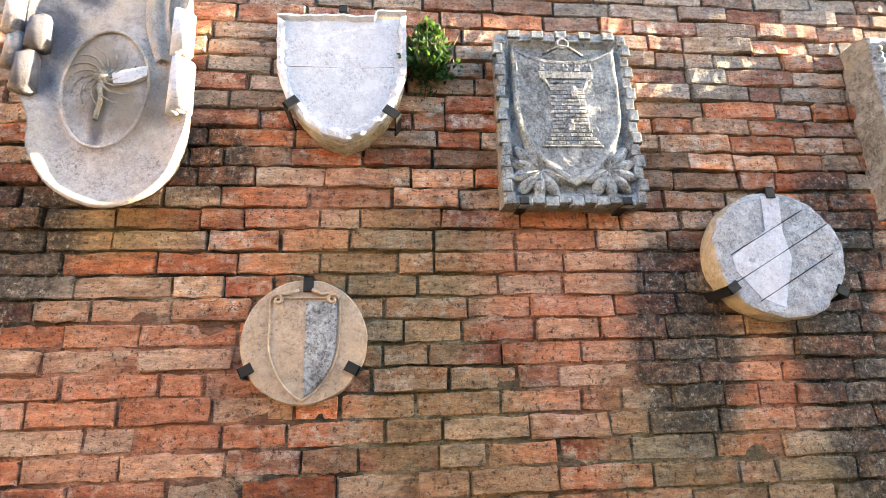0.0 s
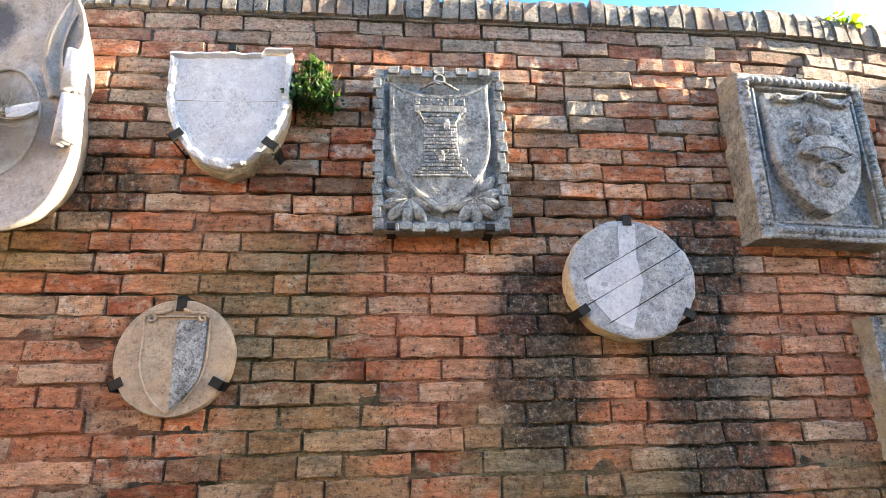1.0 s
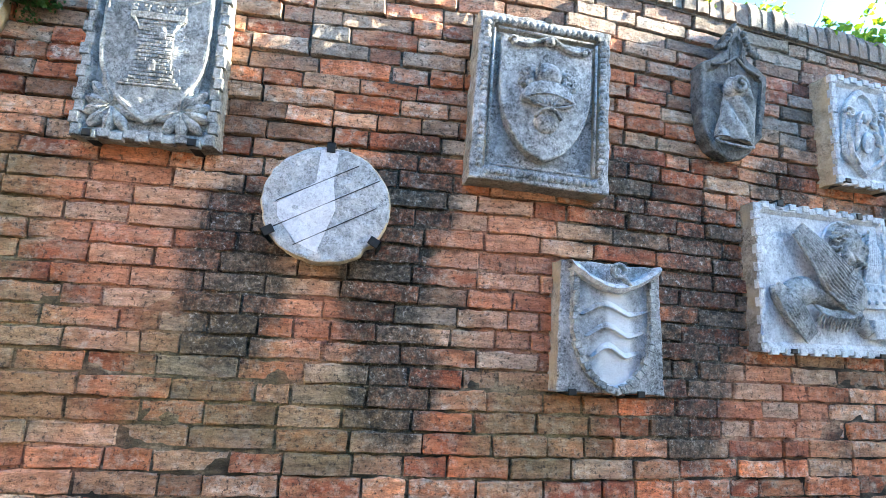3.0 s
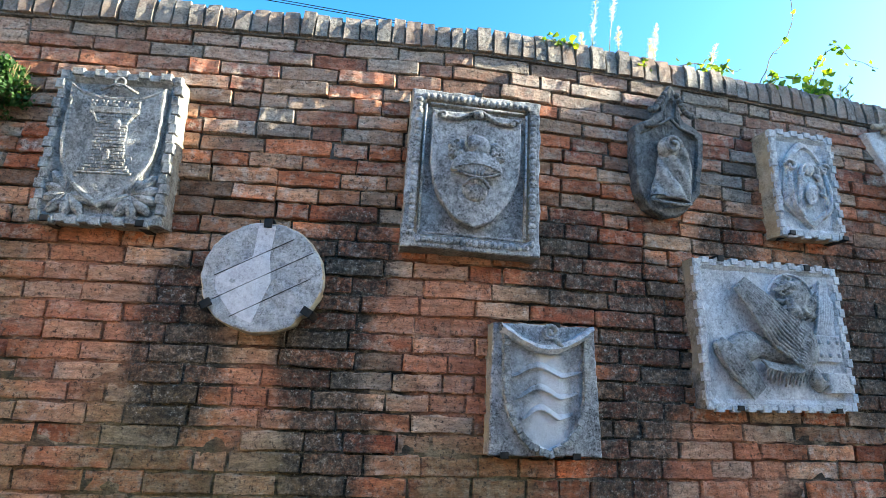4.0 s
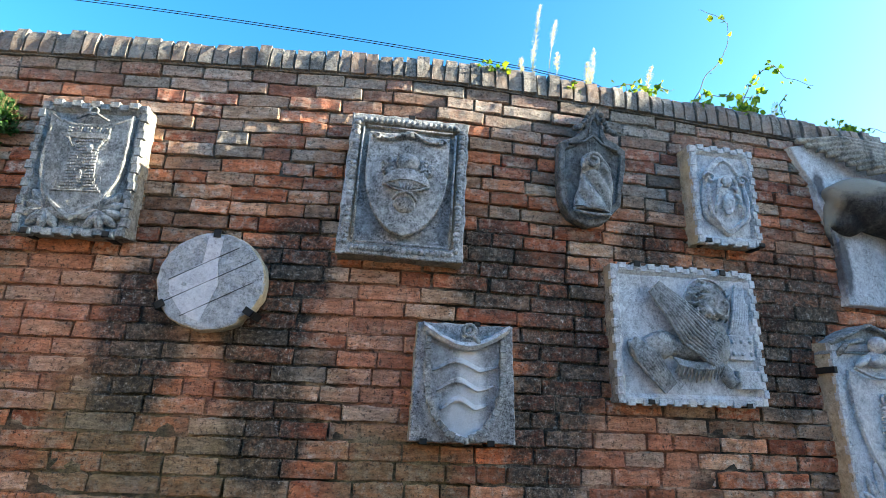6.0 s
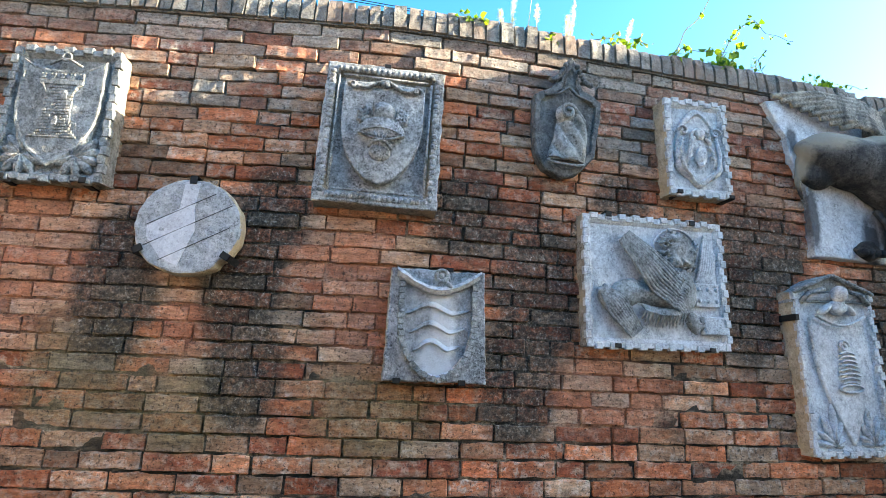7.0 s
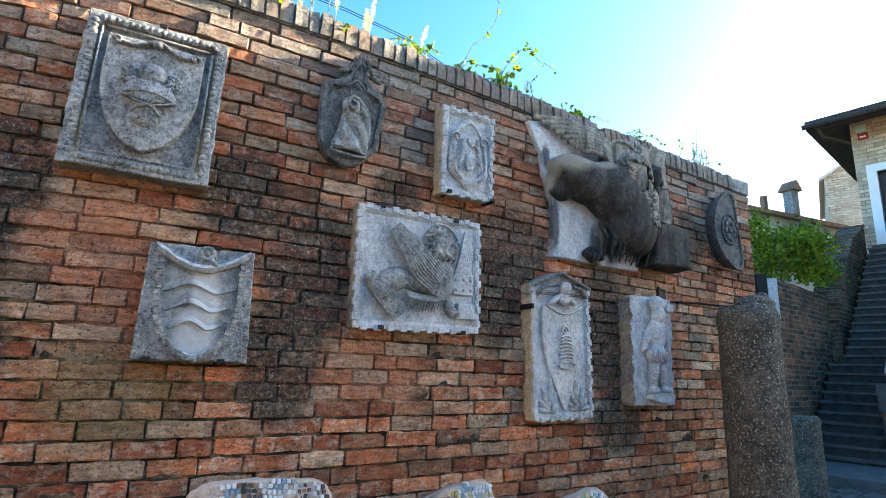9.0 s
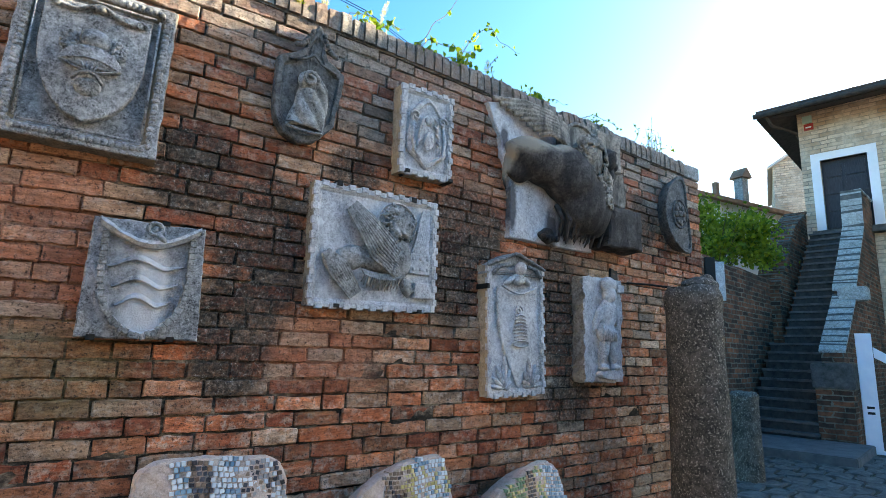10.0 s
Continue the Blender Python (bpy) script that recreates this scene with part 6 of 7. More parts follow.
def vine(stems, leaves_each, size, seed, label, mat=None, name="vine"):
    rnd = random.Random(seed)
    base = Vector(stems[0][0])
    t = thing(name, Matrix.Translation(base), label, "plant", "plants on the wall top")
    bs, bl = bmesh.new(), bmesh.new()
    for path in stems:
        pts = [Vector(p) - base for p in path]
        fine = []
        for i in range(len(pts) - 1):
            for k in range(6):
                p = pts[i].lerp(pts[i + 1], k / 6)
                fine.append(p + noise.noise_vector(p * 9 + Vector((seed, 0, 0))) * 0.012)
        fine.append(pts[-1])
        rod(bs, fine, 0.0032, 5, 0.45)
        for k in range(leaves_each):
            q = rnd.choice(fine)
            off = Vector((rnd.uniform(-1, 1), rnd.uniform(-1, 1), rnd.uniform(-0.6, 1))) * 0.022
            leaf_fan(bl, q + off, size * rnd.uniform(0.55, 1.2), (rnd.uniform(-1, 1), rnd.uniform(-1, 0.2), rnd.uniform(-0.4, 1)), rnd)
    part("stem", bs, STEM, t)
    part("leaves", bl, mat or LEAF, t)


def tuft(x, z, w, h, count, size, seed, label, out=0.03, mat=None, back=-0.10):
    """A low cushion of weeds."""
    rnd = random.Random(seed)
    t = thing("weed_tuft", on_wall(x, z, 0), label, "plant", "plants on the wall top")
    bs, bl = bmesh.new(), bmesh.new()
    for k in range(max(4, count // 8)):
        u, d = rnd.gauss(0, w * 0.35), rnd.uniform(-0.12, out)
        top = Vector((u + rnd.uniform(-0.03, 0.03), -d, h * rnd.uniform(0.4, 1.0)))
        rod(bs, [(u * 0.7, -d, 0.0), (u, -d, top.z * 0.5), tuple(top)], 0.0018, 4)
    for k in range(count):
        u = rnd.gauss(0, w * 0.38)
        z_ = h * rnd.random() ** 1.2 * max(0.15, 1 - (u / w) ** 2)
        leaf_fan(bl, (u, -rnd.uniform(back, out), z_), size * rnd.uniform(0.5, 1.2), (rnd.uniform(-1, 1), rnd.uniform(-1, 0.3), rnd.uniform(-0.3, 1)), rnd)
    part("stem", bs, STEM, t)
    part("leaves", bl, mat or LEAF, t)


def grass_stalk(x, z, h, lean, seed, plume=0.45):
    rnd = random.Random(seed)
    t = thing("grass_stalk", on_wall(x, z, -0.20), "tall dry pale seed-headed grass stalk on the wall top", "plant", "dry grass stalks")
    bm = bmesh.new()
    pts = [(lean * q * q * h, 0.02 * math.sin(q * 4), h * q) for q in [i / 10 for i in range(11)]]
    rod(bm, pts, 0.0030, 5, 0.5)
    part("stem", bm, DRY, t)
    bm = bmesh.new()
    for k in range(int(420 * plume)):
        q = 1 - plume * rnd.random()
        c = Vector((lean * q * q * h, 0.02 * math.sin(q * 4), h * q))
        s = 0.024 * (1.15 - abs(q - (1 - plume * 0.5)) / plume)
        d = Vector((rnd.uniform(-1, 1), rnd.uniform(-1, 1), rnd.uniform(-0.1, 0.9))).normalized() * s
        e = d.orthogonal().normalized() * 0.0035
        vs = [bm.verts.new(c + d * 0.2), bm.verts.new(c + d * 0.7 + e), bm.verts.new(c + d * 1.3), bm.verts.new(c + d * 0.7 - e)]
        bm.faces.new(vs)
    part("seed_head", bm, DRY, t)


def bush(c, r, count, size, seed, label, mat, name="bush"):
    rnd = random.Random(seed)
    t = thing(name, Matrix.Translation((c[0], c[1], c[2] - r[2])), label, "bush")
    bs, bl = bmesh.new(), bmesh.new()
    for k in range(14):
        a = rnd.uniform(0, 6.28)
        e = Vector((r[0] * 0.8 * math.cos(a), r[1] * 0.8 * math.sin(a), r[2] * rnd.uniform(0.9, 1.8)))
        rod(bs, [(e.x * 0.15, e.y * 0.15, 0), tuple(e * 0.5), tuple(e)], 0.012, 5, 0.3)
    clumps = [Vector((rnd.uniform(-1, 1), rnd.uniform(-1, 1), rnd.uniform(-0.9, 1))) for _ in range(46)]
    clumps = [v.normalized() * rnd.uniform(0.3, 1.0) for v in clumps]
    for k in range(count):
        v = rnd.choice(clumps) + Vector((rnd.gauss(0, 0.16), rnd.gauss(0, 0.16), rnd.gauss(0, 0.16)))
        p = Vector((v.x * r[0], v.y * r[1], v.z * r[2] + r[2]))
        leaf_fan(bl, p, size * rnd.uniform(0.6, 1.3), (rnd.uniform(-1, 1), rnd.uniform(-1, 1), rnd.uniform(-0.2, 1)), rnd)
    part("branches", bs, STEM, t)
    part("leaves", bl, mat, t)


# ---- the far end of the courtyard ----
def masonry_material(name, a, b, c, joint, bw=0.26, bh=0.075, dark=0.0):
    """Distant brickwork: small bricks in the material, where the camera never comes near."""
    n = Net(name, 0.9)
    tc = n.t.nodes.new("ShaderNodeTexCoord")
    br = n.t.nodes.new("ShaderNodeTexBrick")
    wave = n.t.nodes.new("ShaderNodeTexNoise")
    wave.inputs["Scale"].default_value, wave.inputs["Detail"].default_value = 5.0, 4.0
    n.t.links.new(tc.outputs["UV"], wave.inputs["Vector"])
    bent = n.t.nodes.new("ShaderNodeVectorMath")
    bent.operation = "MULTIPLY_ADD"
    n.t.links.new(wave.outputs["Color"], bent.inputs[0])
    bent.inputs[1].default_value = (0.16, 0.045, 0.0)
    n.t.links.new(tc.outputs["UV"], bent.inputs[2])
    n.t.links.new(bent.outputs[0], br.inputs["Vector"])
    br.inputs["Color1"].default_value, br.inputs["Color2"].default_value, br.inputs["Mortar"].default_value = (*a, 1), (*b, 1), (*joint, 1)
    br.inputs["Scale"].default_value, br.inputs["Mortar Size"].default_value = 1.0, 0.012
    br.inputs["Brick Width"].default_value, br.inputs["Row Height"].default_value = bw, bh
    col = n.mix(n.ramp(n.noise(1.6, 6, 0.65), [(0.40, 0.0), (0.62, 0.7)]), br.outputs["Color"], c)
    col = n.mix(n.math("MULTIPLY", n.ramp(n.noise(8, 6, 0.7, seed=3), [(0.45, 0.0), (0.62, 1.0)]), 0.5), col, tuple(0.45 * v for v in c))
    h = n.math("ADD", n.math("MULTIPLY", br.outputs["Fac"], -1.0), n.math("MULTIPLY", n.noise(30, 5, 0.7), 0.8))
    n.bump(h, 0.8, 0.02)
    return n.done(col)


def uv_box(ob):
    """Lay a metre grid on every face: along the face, and up."""
    me = ob.data
    uv = me.uv_layers.new(name="metres")
    for p in me.polygons:
        n = p.normal
        for li in p.loop_indices:
            co = me.vertices[me.loops[li].vertex_index].co
            uv.data[li].uv = (co.x, co.y) if abs(n.z) > 0.7 else ((co.y if abs(n.x) > abs(n.y) else co.x), co.z)


def prism(bm, outline, y0, y1):
    """An outline in x, z drawn from y0 to y1."""
    a = [bm.verts.new((x, y0, z)) for x, z in outline]
    b = [bm.verts.new((x, y1, z)) for x, z in outline]
    bm.faces.new(a)
    bm.faces.new(b[::-1])
    for i in range(len(a)):
        k = (i + 1) % len(a)
        bm.faces.new((a[i], b[i], b[k], a[k]))
    return bm


BUFF = masonry_material("buff_masonry", (0.80, 0.64, 0.48), (0.40, 0.25, 0.15), (0.72, 0.62, 0.50), (0.26, 0.21, 0.165), 0.36, 0.105)
DARKM = masonry_material("damp_masonry", (0.34, 0.125, 0.06), (0.055, 0.034, 0.025), (0.030, 0.029, 0.024), (0.24, 0.205, 0.155), 0.30, 0.092)
CAP = stone_material("cap_stone", (0.62, 0.60, 0.56), (0.22, 0.21, 0.20), 0.4)
STEPST = plain_material("step_stone", (0.045, 0.046, 0.042), (0.15, 0.148, 0.14), 9, 0.75, bump=0.8, dist=0.02)
# risers darker than treads: shade under the nosings is put into their colour
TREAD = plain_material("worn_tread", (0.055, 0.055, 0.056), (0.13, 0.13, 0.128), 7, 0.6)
RISER = plain_material("shaded_riser", (0.025, 0.025, 0.026), (0.07, 0.068, 0.065), 8, 0.8)
FRAMEW = plain_material("white_stone_frame", (0.80, 0.81, 0.84), (0.88, 0.88, 0.90), 6, 0.7)
DOORW = plain_material("dark_door_wood", (0.012, 0.014, 0.020), (0.045, 0.045, 0.055), 12, 0.5, stretch=(6, 6, 0.6))
EAVE = plain_material("dark_eave_wood", (0.03, 0.025, 0.022), (0.075, 0.06, 0.05), 8, 0.8)
TILE = plain_material("roof_tile", (0.20, 0.10, 0.065), (0.34, 0.20, 0.13), 5, 0.85)
PAINTW = plain_material("white_paint", (0.66, 0.70, 0.78), (0.78, 0.80, 0.85), 5, 0.5)
PLASTW = plain_material("pale_render", (0.56, 0.53, 0.50), (0.68, 0.65, 0.62), 2, 0.9)

# the house's own axes: x along its front, -y out of it, z up, from its left corner on the ground
HOUSE = Matrix.Translation((17.33, 5.19, GROUND)) @ Matrix.Rotation(math.atan2(-0.949, 0.316), 4, "Z")
SILL = 4.45 - GROUND


def house():
    t = thing("house", HOUSE, "buff brick house with deep dark eaves and a white-framed door", "house")
    top = 7.95 - GROUND
    bm = bmesh.new()
    solid(bm, 0, 0.42, 0, 0.4, 0, top)
    # the front runs on unseen to 10.2, lengthened to block sun from the yard
    solid(bm, 1.40, 10.2, 0, 0.4, 0, top)
    solid(bm, 0.42, 1.40, 0, 0.4, 0, SILL)
    solid(bm, 0.42, 1.40, 0, 0.4, SILL + 1.92, top)
    solid(bm, 0, 0.4, 0.4, 6.0, 0, top)
    solid(bm, 0.41, 1.5, 0.55, 0.75, SILL - 0.2, top)
    ob = part("wall", bm, BUFF, t, "weathered buff brick walls")
    uv_box(ob)
    rf = bmesh.new()
    a = [rf.verts.new(p) for p in ((-0.75, -1.0, 7.60 - GROUND), (10.7, -1.0, 7.60 - GROUND), (10.7, 5.0, 9.6 - GROUND), (-0.75, 5.0, 9.6 - GROUND))]
    b = [rf.verts.new(v.co + Vector((0, 0, 0.16))) for v in a]
    rf.faces.new(a[::-1])
    rf.faces.new(b)
    for i in range(4):
        rf.faces.new((a[i], a[(i + 1) % 4], b[(i + 1) % 4], b[i]))
    roof = part("roof", rf, TILE, t, "low tiled roof over dark boarded eaves")
    roof.data.materials.append(EAVE)
    for p in roof.data.polygons:
        if p.normal.z < 0.3:
            p.material_index = 1
    bm = bmesh.new()
    for quad in (((-0.74, -0.99, 7.52), (10.6, -0.99, 7.52), (10.6, -0.003, 7.80), (-0.003, -0.003, 7.80)), ((-0.74, -0.99, 7.52), (-0.003, -0.003, 7.80), (-0.003, 5.0, 7.80), (-0.74, 5.0, 7.52))):
        lo = [bm.verts.new((x, y, z - GROUND)) for x, y, z in quad]
        hi = [bm.verts.new((x, y, z - GROUND + 0.05)) for x, y, z in quad]
        bm.faces.new(lo[::-1])
        bm.faces.new(hi)
        for k in range(4):
            bm.faces.new((lo[k], lo[(k + 1) % 4], hi[(k + 1) % 4], hi[k]))
    part("soffit", bm, EAVE, t, "dark boarded soffit under the eaves")
    bm = bmesh.new()
    rod(bm, [(-0.8, -1.05, 7.60 - GROUND), (2.0, -1.05, 7.59 - GROUND), (10.7, -1.05, 7.58 - GROUND)], 0.07, 10)
    part("gutter", bm, EAVE, t, "dark round gutter", True)
    bm = bmesh.new()
    rod(bm, [(-0.50, -0.95, 7.56 - GROUND), (-0.44, -0.75, 7.34 - GROUND), (-0.20, -0.3, 7.30 - GROUND), (-0.03, 0.04, 7.26 - GROUND), (-0.03, 0.3, 7.2 - GROUND)], 0.045, 8)
    part("downpipe", bm, EAVE, t, "short bent rain pipe under the eaves", True)
    door = part("door_frame", (lambda b_: (solid(b_, 0.22, 0.42, -0.05, 0.12, SILL, SILL + 2.12), solid(b_, 1.40, 1.60, -0.05, 0.12, SILL, SILL + 2.12), solid(b_, 0.42, 1.40, -0.05, 0.12, SILL + 1.92, SILL + 2.12), b_)[-1])(bmesh.new()), FRAMEW, t, "broad white stone door frame")
    for s in (0, 1):
        x0 = 0.42 + 0.4905 * s
        leaf = part("door_leaf", solid(bmesh.new(), x0, x0 + 0.4895, 0.125, 0.17, SILL, SILL + 1.92), DOORW, t, "dark panelled door leaf")
        for k in range(4):
            z0 = SILL + 0.10 + 0.455 * k
            bm = bmesh.new()
            solid(bm, x0 + 0.07, x0 + 0.42, 0.10, 0.122, z0, z0 + 0.36)
            part("panel", bm, DOORW, leaf)
    bm = bmesh.new()
    solid(bm, 0.15, 1.67, -0.30, 0.12, SILL - 0.16, SILL - 0.004)
    part("doorstep", bm, STEPST, t)
    bm = bmesh.new()
    solid(bm, 0.13, 0.34, -0.09, -0.003, 7.48 - GROUND, 7.67 - GROUND)
    part("alarm_box", bm, plain_material("green_plastic", (0.45, 0.66, 0.58), (0.52, 0.72, 0.64), 4, 0.4), t, "pale green alarm box")
    bm = bmesh.new()
    solid(bm, 0.15, 0.36, -0.06, -0.003, 7.28 - GROUND, 7.45 - GROUND)
    al = part("warning_sign", bm, plain_material("red_enamel", (0.32, 0.03, 0.03), (0.42, 0.05, 0.04), 4, 0.4), t, "small red sign")
    bm = bmesh.new()
    solid(bm, 0.19, 0.32, -0.066, -0.063, 7.33 - GROUND, 7.37 - GROUND)
    part("sign_bar", bm, PAINTW, al)
    bm = bmesh.new()
    solid(bm, 1.92, 2.40, -0.03, -0.003, SILL + 1.35, SILL + 1.75)
    part("plaque", bm, PAINTW, t, "white wall plaque")


STEPS, RISE, RUN = 26, (4.45 + 0.13) / 26, 0.185


def stairs():
    """The steep flight up to the door, in the house's axes."""
    t = thing("outside_stairs", HOUSE, "steep dark stone flight climbing to the house door", "stairs")
    for k in range(STEPS):
        z1 = SILL - RISE * (k + 1) + 0.02
        bm = bmesh.new()
        wide = 0.22 if k > 15 else 0.0
        sh = -0.010 * k
        y0 = -0.32 - RUN * (k + 1)
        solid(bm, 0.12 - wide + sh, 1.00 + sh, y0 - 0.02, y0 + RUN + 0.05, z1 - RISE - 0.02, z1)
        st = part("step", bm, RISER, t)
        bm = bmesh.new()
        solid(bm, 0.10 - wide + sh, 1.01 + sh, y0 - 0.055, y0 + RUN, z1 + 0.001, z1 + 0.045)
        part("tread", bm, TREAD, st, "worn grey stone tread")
    bm = bmesh.new()
    y_end = -0.32 - RUN * STEPS
    vs = [(-0.32, SILL - RISE * 2.6), (y_end + 0.1, -0.08), (y_end + 0.1, -0.1), (-0.32, -0.1)]
    a = [bm.verts.new((-0.1 + 0.05 * y, y, z)) for y, z in vs]
    b = [bm.verts.new((1.0 + 0.05 * y, y, z)) for y, z in vs]
    bm.faces.new(a)
    bm.faces.new(b[::-1])
    for i in range(4):
        bm.faces.new((a[i], b[i], b[(i + 1) % 4], a[(i + 1) % 4]))
    part("flank", bm, DARKM, t)
    uv_box(t.children[-1])

    def parapet(name, label, x0, x1, prof, cap):
        p = thing(name, HOUSE, label, "parapet")
        bm = bmesh.new()
        lo = [bm.verts.new((x0 + 0.05 * y, y, z)) for y, z in prof] + [bm.verts.new((x0 + 0.05 * prof[-1][0], prof[-1][0], -0.1)), bm.verts.new((x0 + 0.05 * prof[0][0], prof[0][0], -0.1))]
        hi = [bm.verts.new((v.co.x + x1 - x0, v.co.y, v.co.z)) for v in lo]
        bm.faces.new(lo)
        bm.faces.new(hi[::-1])
        for i in range(len(lo)):
            k = (i + 1) % len(lo)
            bm.faces.new((lo[i], hi[i], hi[k], lo[k]))
        uv_box(part("masonry", bm, DARKM, p))
        rnd = random.Random(3)
        for (ya, za), (yb, zb) in zip(prof, prof[1:]):
            ln = math.hypot(yb - ya, zb - za)
            n = max(1, int(ln / 0.045))
            for i in range(n):
                q0, q1 = i / n, (i + 0.80) / n
                bm = bmesh.new()
                vs = []
                for q in (q0, q1):
                    for x in (x0 - 0.03, x1 + 0.03):
                        for up in (0.002, 0.055 + rnd.uniform(-0.018, 0.018)):
                            vs.append(bm.verts.new((x + 0.05 * (ya + (yb - ya) * q), ya + (yb - ya) * q, za + (zb - za) * q + up)))
                for f in ((0, 1, 3, 2), (4, 6, 7, 5), (0, 4, 5, 1), (2, 3, 7, 6), (1, 5, 7, 3), (0, 2, 6, 4)):
                    bm.faces.new([vs[j] for j in f])
                piece = part("cap_brick", bm, cap if rnd.random() < 0.7 else STEPST, p)
                uv_box(piece)
    slope = RISE / RUN
    g = lambda y: SILL + (y + 0.32) * slope
    parapet("stair_parapet", "stone-capped sloping parapet beside the stairs", 1.02, 1.36, [(-3.05, g(-3.05) + 0.75), (-1.45, g(-1.45) + 0.80), (-1.30, SILL + 0.62), (-0.05, SILL + 0.62)], CAP)
    parapet("lower_parapet", "pale brick-capped sloping parapet at the foot of the stairs", 1.02, 1.36, [(-4.55, g(-4.55) + 0.90), (-3.05, g(-3.05) + 0.62)], CAP)
    parapet("left_parapet", "mossy sloping parapet wall on the garden side of the stairs", -0.45, 0.0, [(-2.9, g(-2.9) + 0.75), (-1.3, g(-1.3) + 0.85), (-0.05, SILL + 0.55)], DARKM)
    blockt = thing("newel_block", HOUSE, "squared grey stone block ending the parapet", "stone block")
    bm = bmesh.new()
    solid(bm, 0.70, 1.32, -5.05, -4.56, g(-4.55) + 0.28, g(-4.55) + 0.72)
    bmesh.ops.bevel(bm, geom=bm.edges[:], offset=0.02, segments=2, affect="EDGES")
    part("block", bm, STEPST, blockt)
    bm = bmesh.new()
    solid(bm, 0.74, 1.28, -5.01, -4.56, -0.1, g(-4.55) + 0.28)
    uv_box(part("pier", bm, DARKM, blockt, "damp brick pier carrying the block"))
    corbel = thing("corner_stone", HOUSE, "rough grey stone set in the parapet's bend", "stone block")
    bm = bmesh.new()
    solid(bm, 0.94, 1.44, -3.22, -2.92, g(-3.05) + 0.52, g(-3.05) + 0.80)
    bmesh.ops.bevel(bm, geom=bm.edges[:], offset=0.03, segments=2, affect="EDGES")
    part("stone", bm, CAP, corbel)
    blk = thing("landing_platform", HOUSE, "broad pale stone landing at the foot of the stairs", "stone platform")
    bm = bmesh.new()
    solid(bm, -0.6, 1.5, -6.9, -5.08, -0.05, 0.15)
    bmesh.ops.bevel(bm, geom=bm.edges[:], offset=0.015, segments=2, affect="EDGES")
    part("slab", bm, plain_material("landing_stone", (0.075, 0.078, 0.082), (0.15, 0.15, 0.15), 5, 0.7, bump=0.7, dist=0.02), blk)


def garden_wall():
    bm = bmesh.new()
    n = 24
    prev = None
    for i in range(n + 1):
        q = i / n
        x, y = 8.2 + 6.7 * q, 2.75 + 1.95 * q
        top = 2.95 + 0.06 * noise.noise(Vector((q * 8, 0, 0)))
        cur = [bm.verts.new(p) for p in ((x, y, GROUND - 0.1), (x, y, top), (x - 0.12, y + 0.4, top + 0.03), (x - 0.12, y + 0.4, GROUND - 0.1))]
        if prev:
            for a in range(3):
                bm.faces.new((prev[a], prev[a + 1], cur[a + 1], cur[a]))
        else:
            bm.faces.new(cur)
        prev = cur
    bm.faces.new(prev)
    ob = link("wall_2", bm, DARKM)
    uv_box(ob)
    tagged(ob, "damp dark brick garden wall below the stairs", "wall", kind="structure")


def far_buildings():
    t = thing("low_outbuilding", Matrix.Translation((17.0, 8.3, GROUND)), "long low building with a dim tiled roof behind the garden", "building")
    bm = bmesh.new()
    solid(bm, -5.0, 6.5, 0.35, 3, 0, 6.7)
    part("wall", bm, PLASTW, t)
    bm = bmesh.new()
    a = [bm.verts.new(p) for p in ((-5.3, 0.0, 6.62), (6.8, 0.0, 6.62), (6.8, 1.8, 7.10), (-5.3, 1.8, 7.10))]
    b = [bm.verts.new(v.co + Vector((0, 0, 0.14))) for v in a]
    bm.faces.new(a[::-1])
    bm.faces.new(b)
    for i in range(4):
        bm.faces.new((a[i], a[(i + 1) % 4], b[(i + 1) % 4], b[i]))
    part("roof", bm, TILE, t, "dim brown tiled roof")
    c = part("chimney", solid(bmesh.new(), 3.22, 3.54, 0.45, 0.77, 6.6, 7.85), GREY, t, "tall slim chimney with a pitched cap")
    bm = bmesh.new()
    prism(bm, [(3.12, 7.85), (3.64, 7.85), (3.60, 7.95), (3.38, 8.22), (3.16, 7.95)], 0.35, 0.87)
    part("chimney_cap", bm, TILE, c)
    bm = bmesh.new()
    solid(bm, 2.0, 2.16, 0.6, 0.76, 6.7, 7.5)
    part("flue", bm, TILE, t)
    h = thing("gabled_house", Matrix.Translation((25.9, 11.0, GROUND)) @ Matrix.Rotation(radians(-58), 4, "Z"), "distant pale house with a gable roof", "house")
    bm = bmesh.new()
    prism(bm, [(0, 0), (6, 0), (6, 10.0), (3, 11.9), (0, 10.0)], 0, 7)
    uv_box(part("wall", bm, BUFF, h, "pale sunlit brick wall"))
    bm = bmesh.new()
    prism(bm, [(-0.2, 9.85), (3, 11.85), (6.2, 9.85), (6.2, 9.97), (3, 11.98), (-0.2, 9.97)], -0.15, 7)
    part("roof", bm, PLASTW, h)


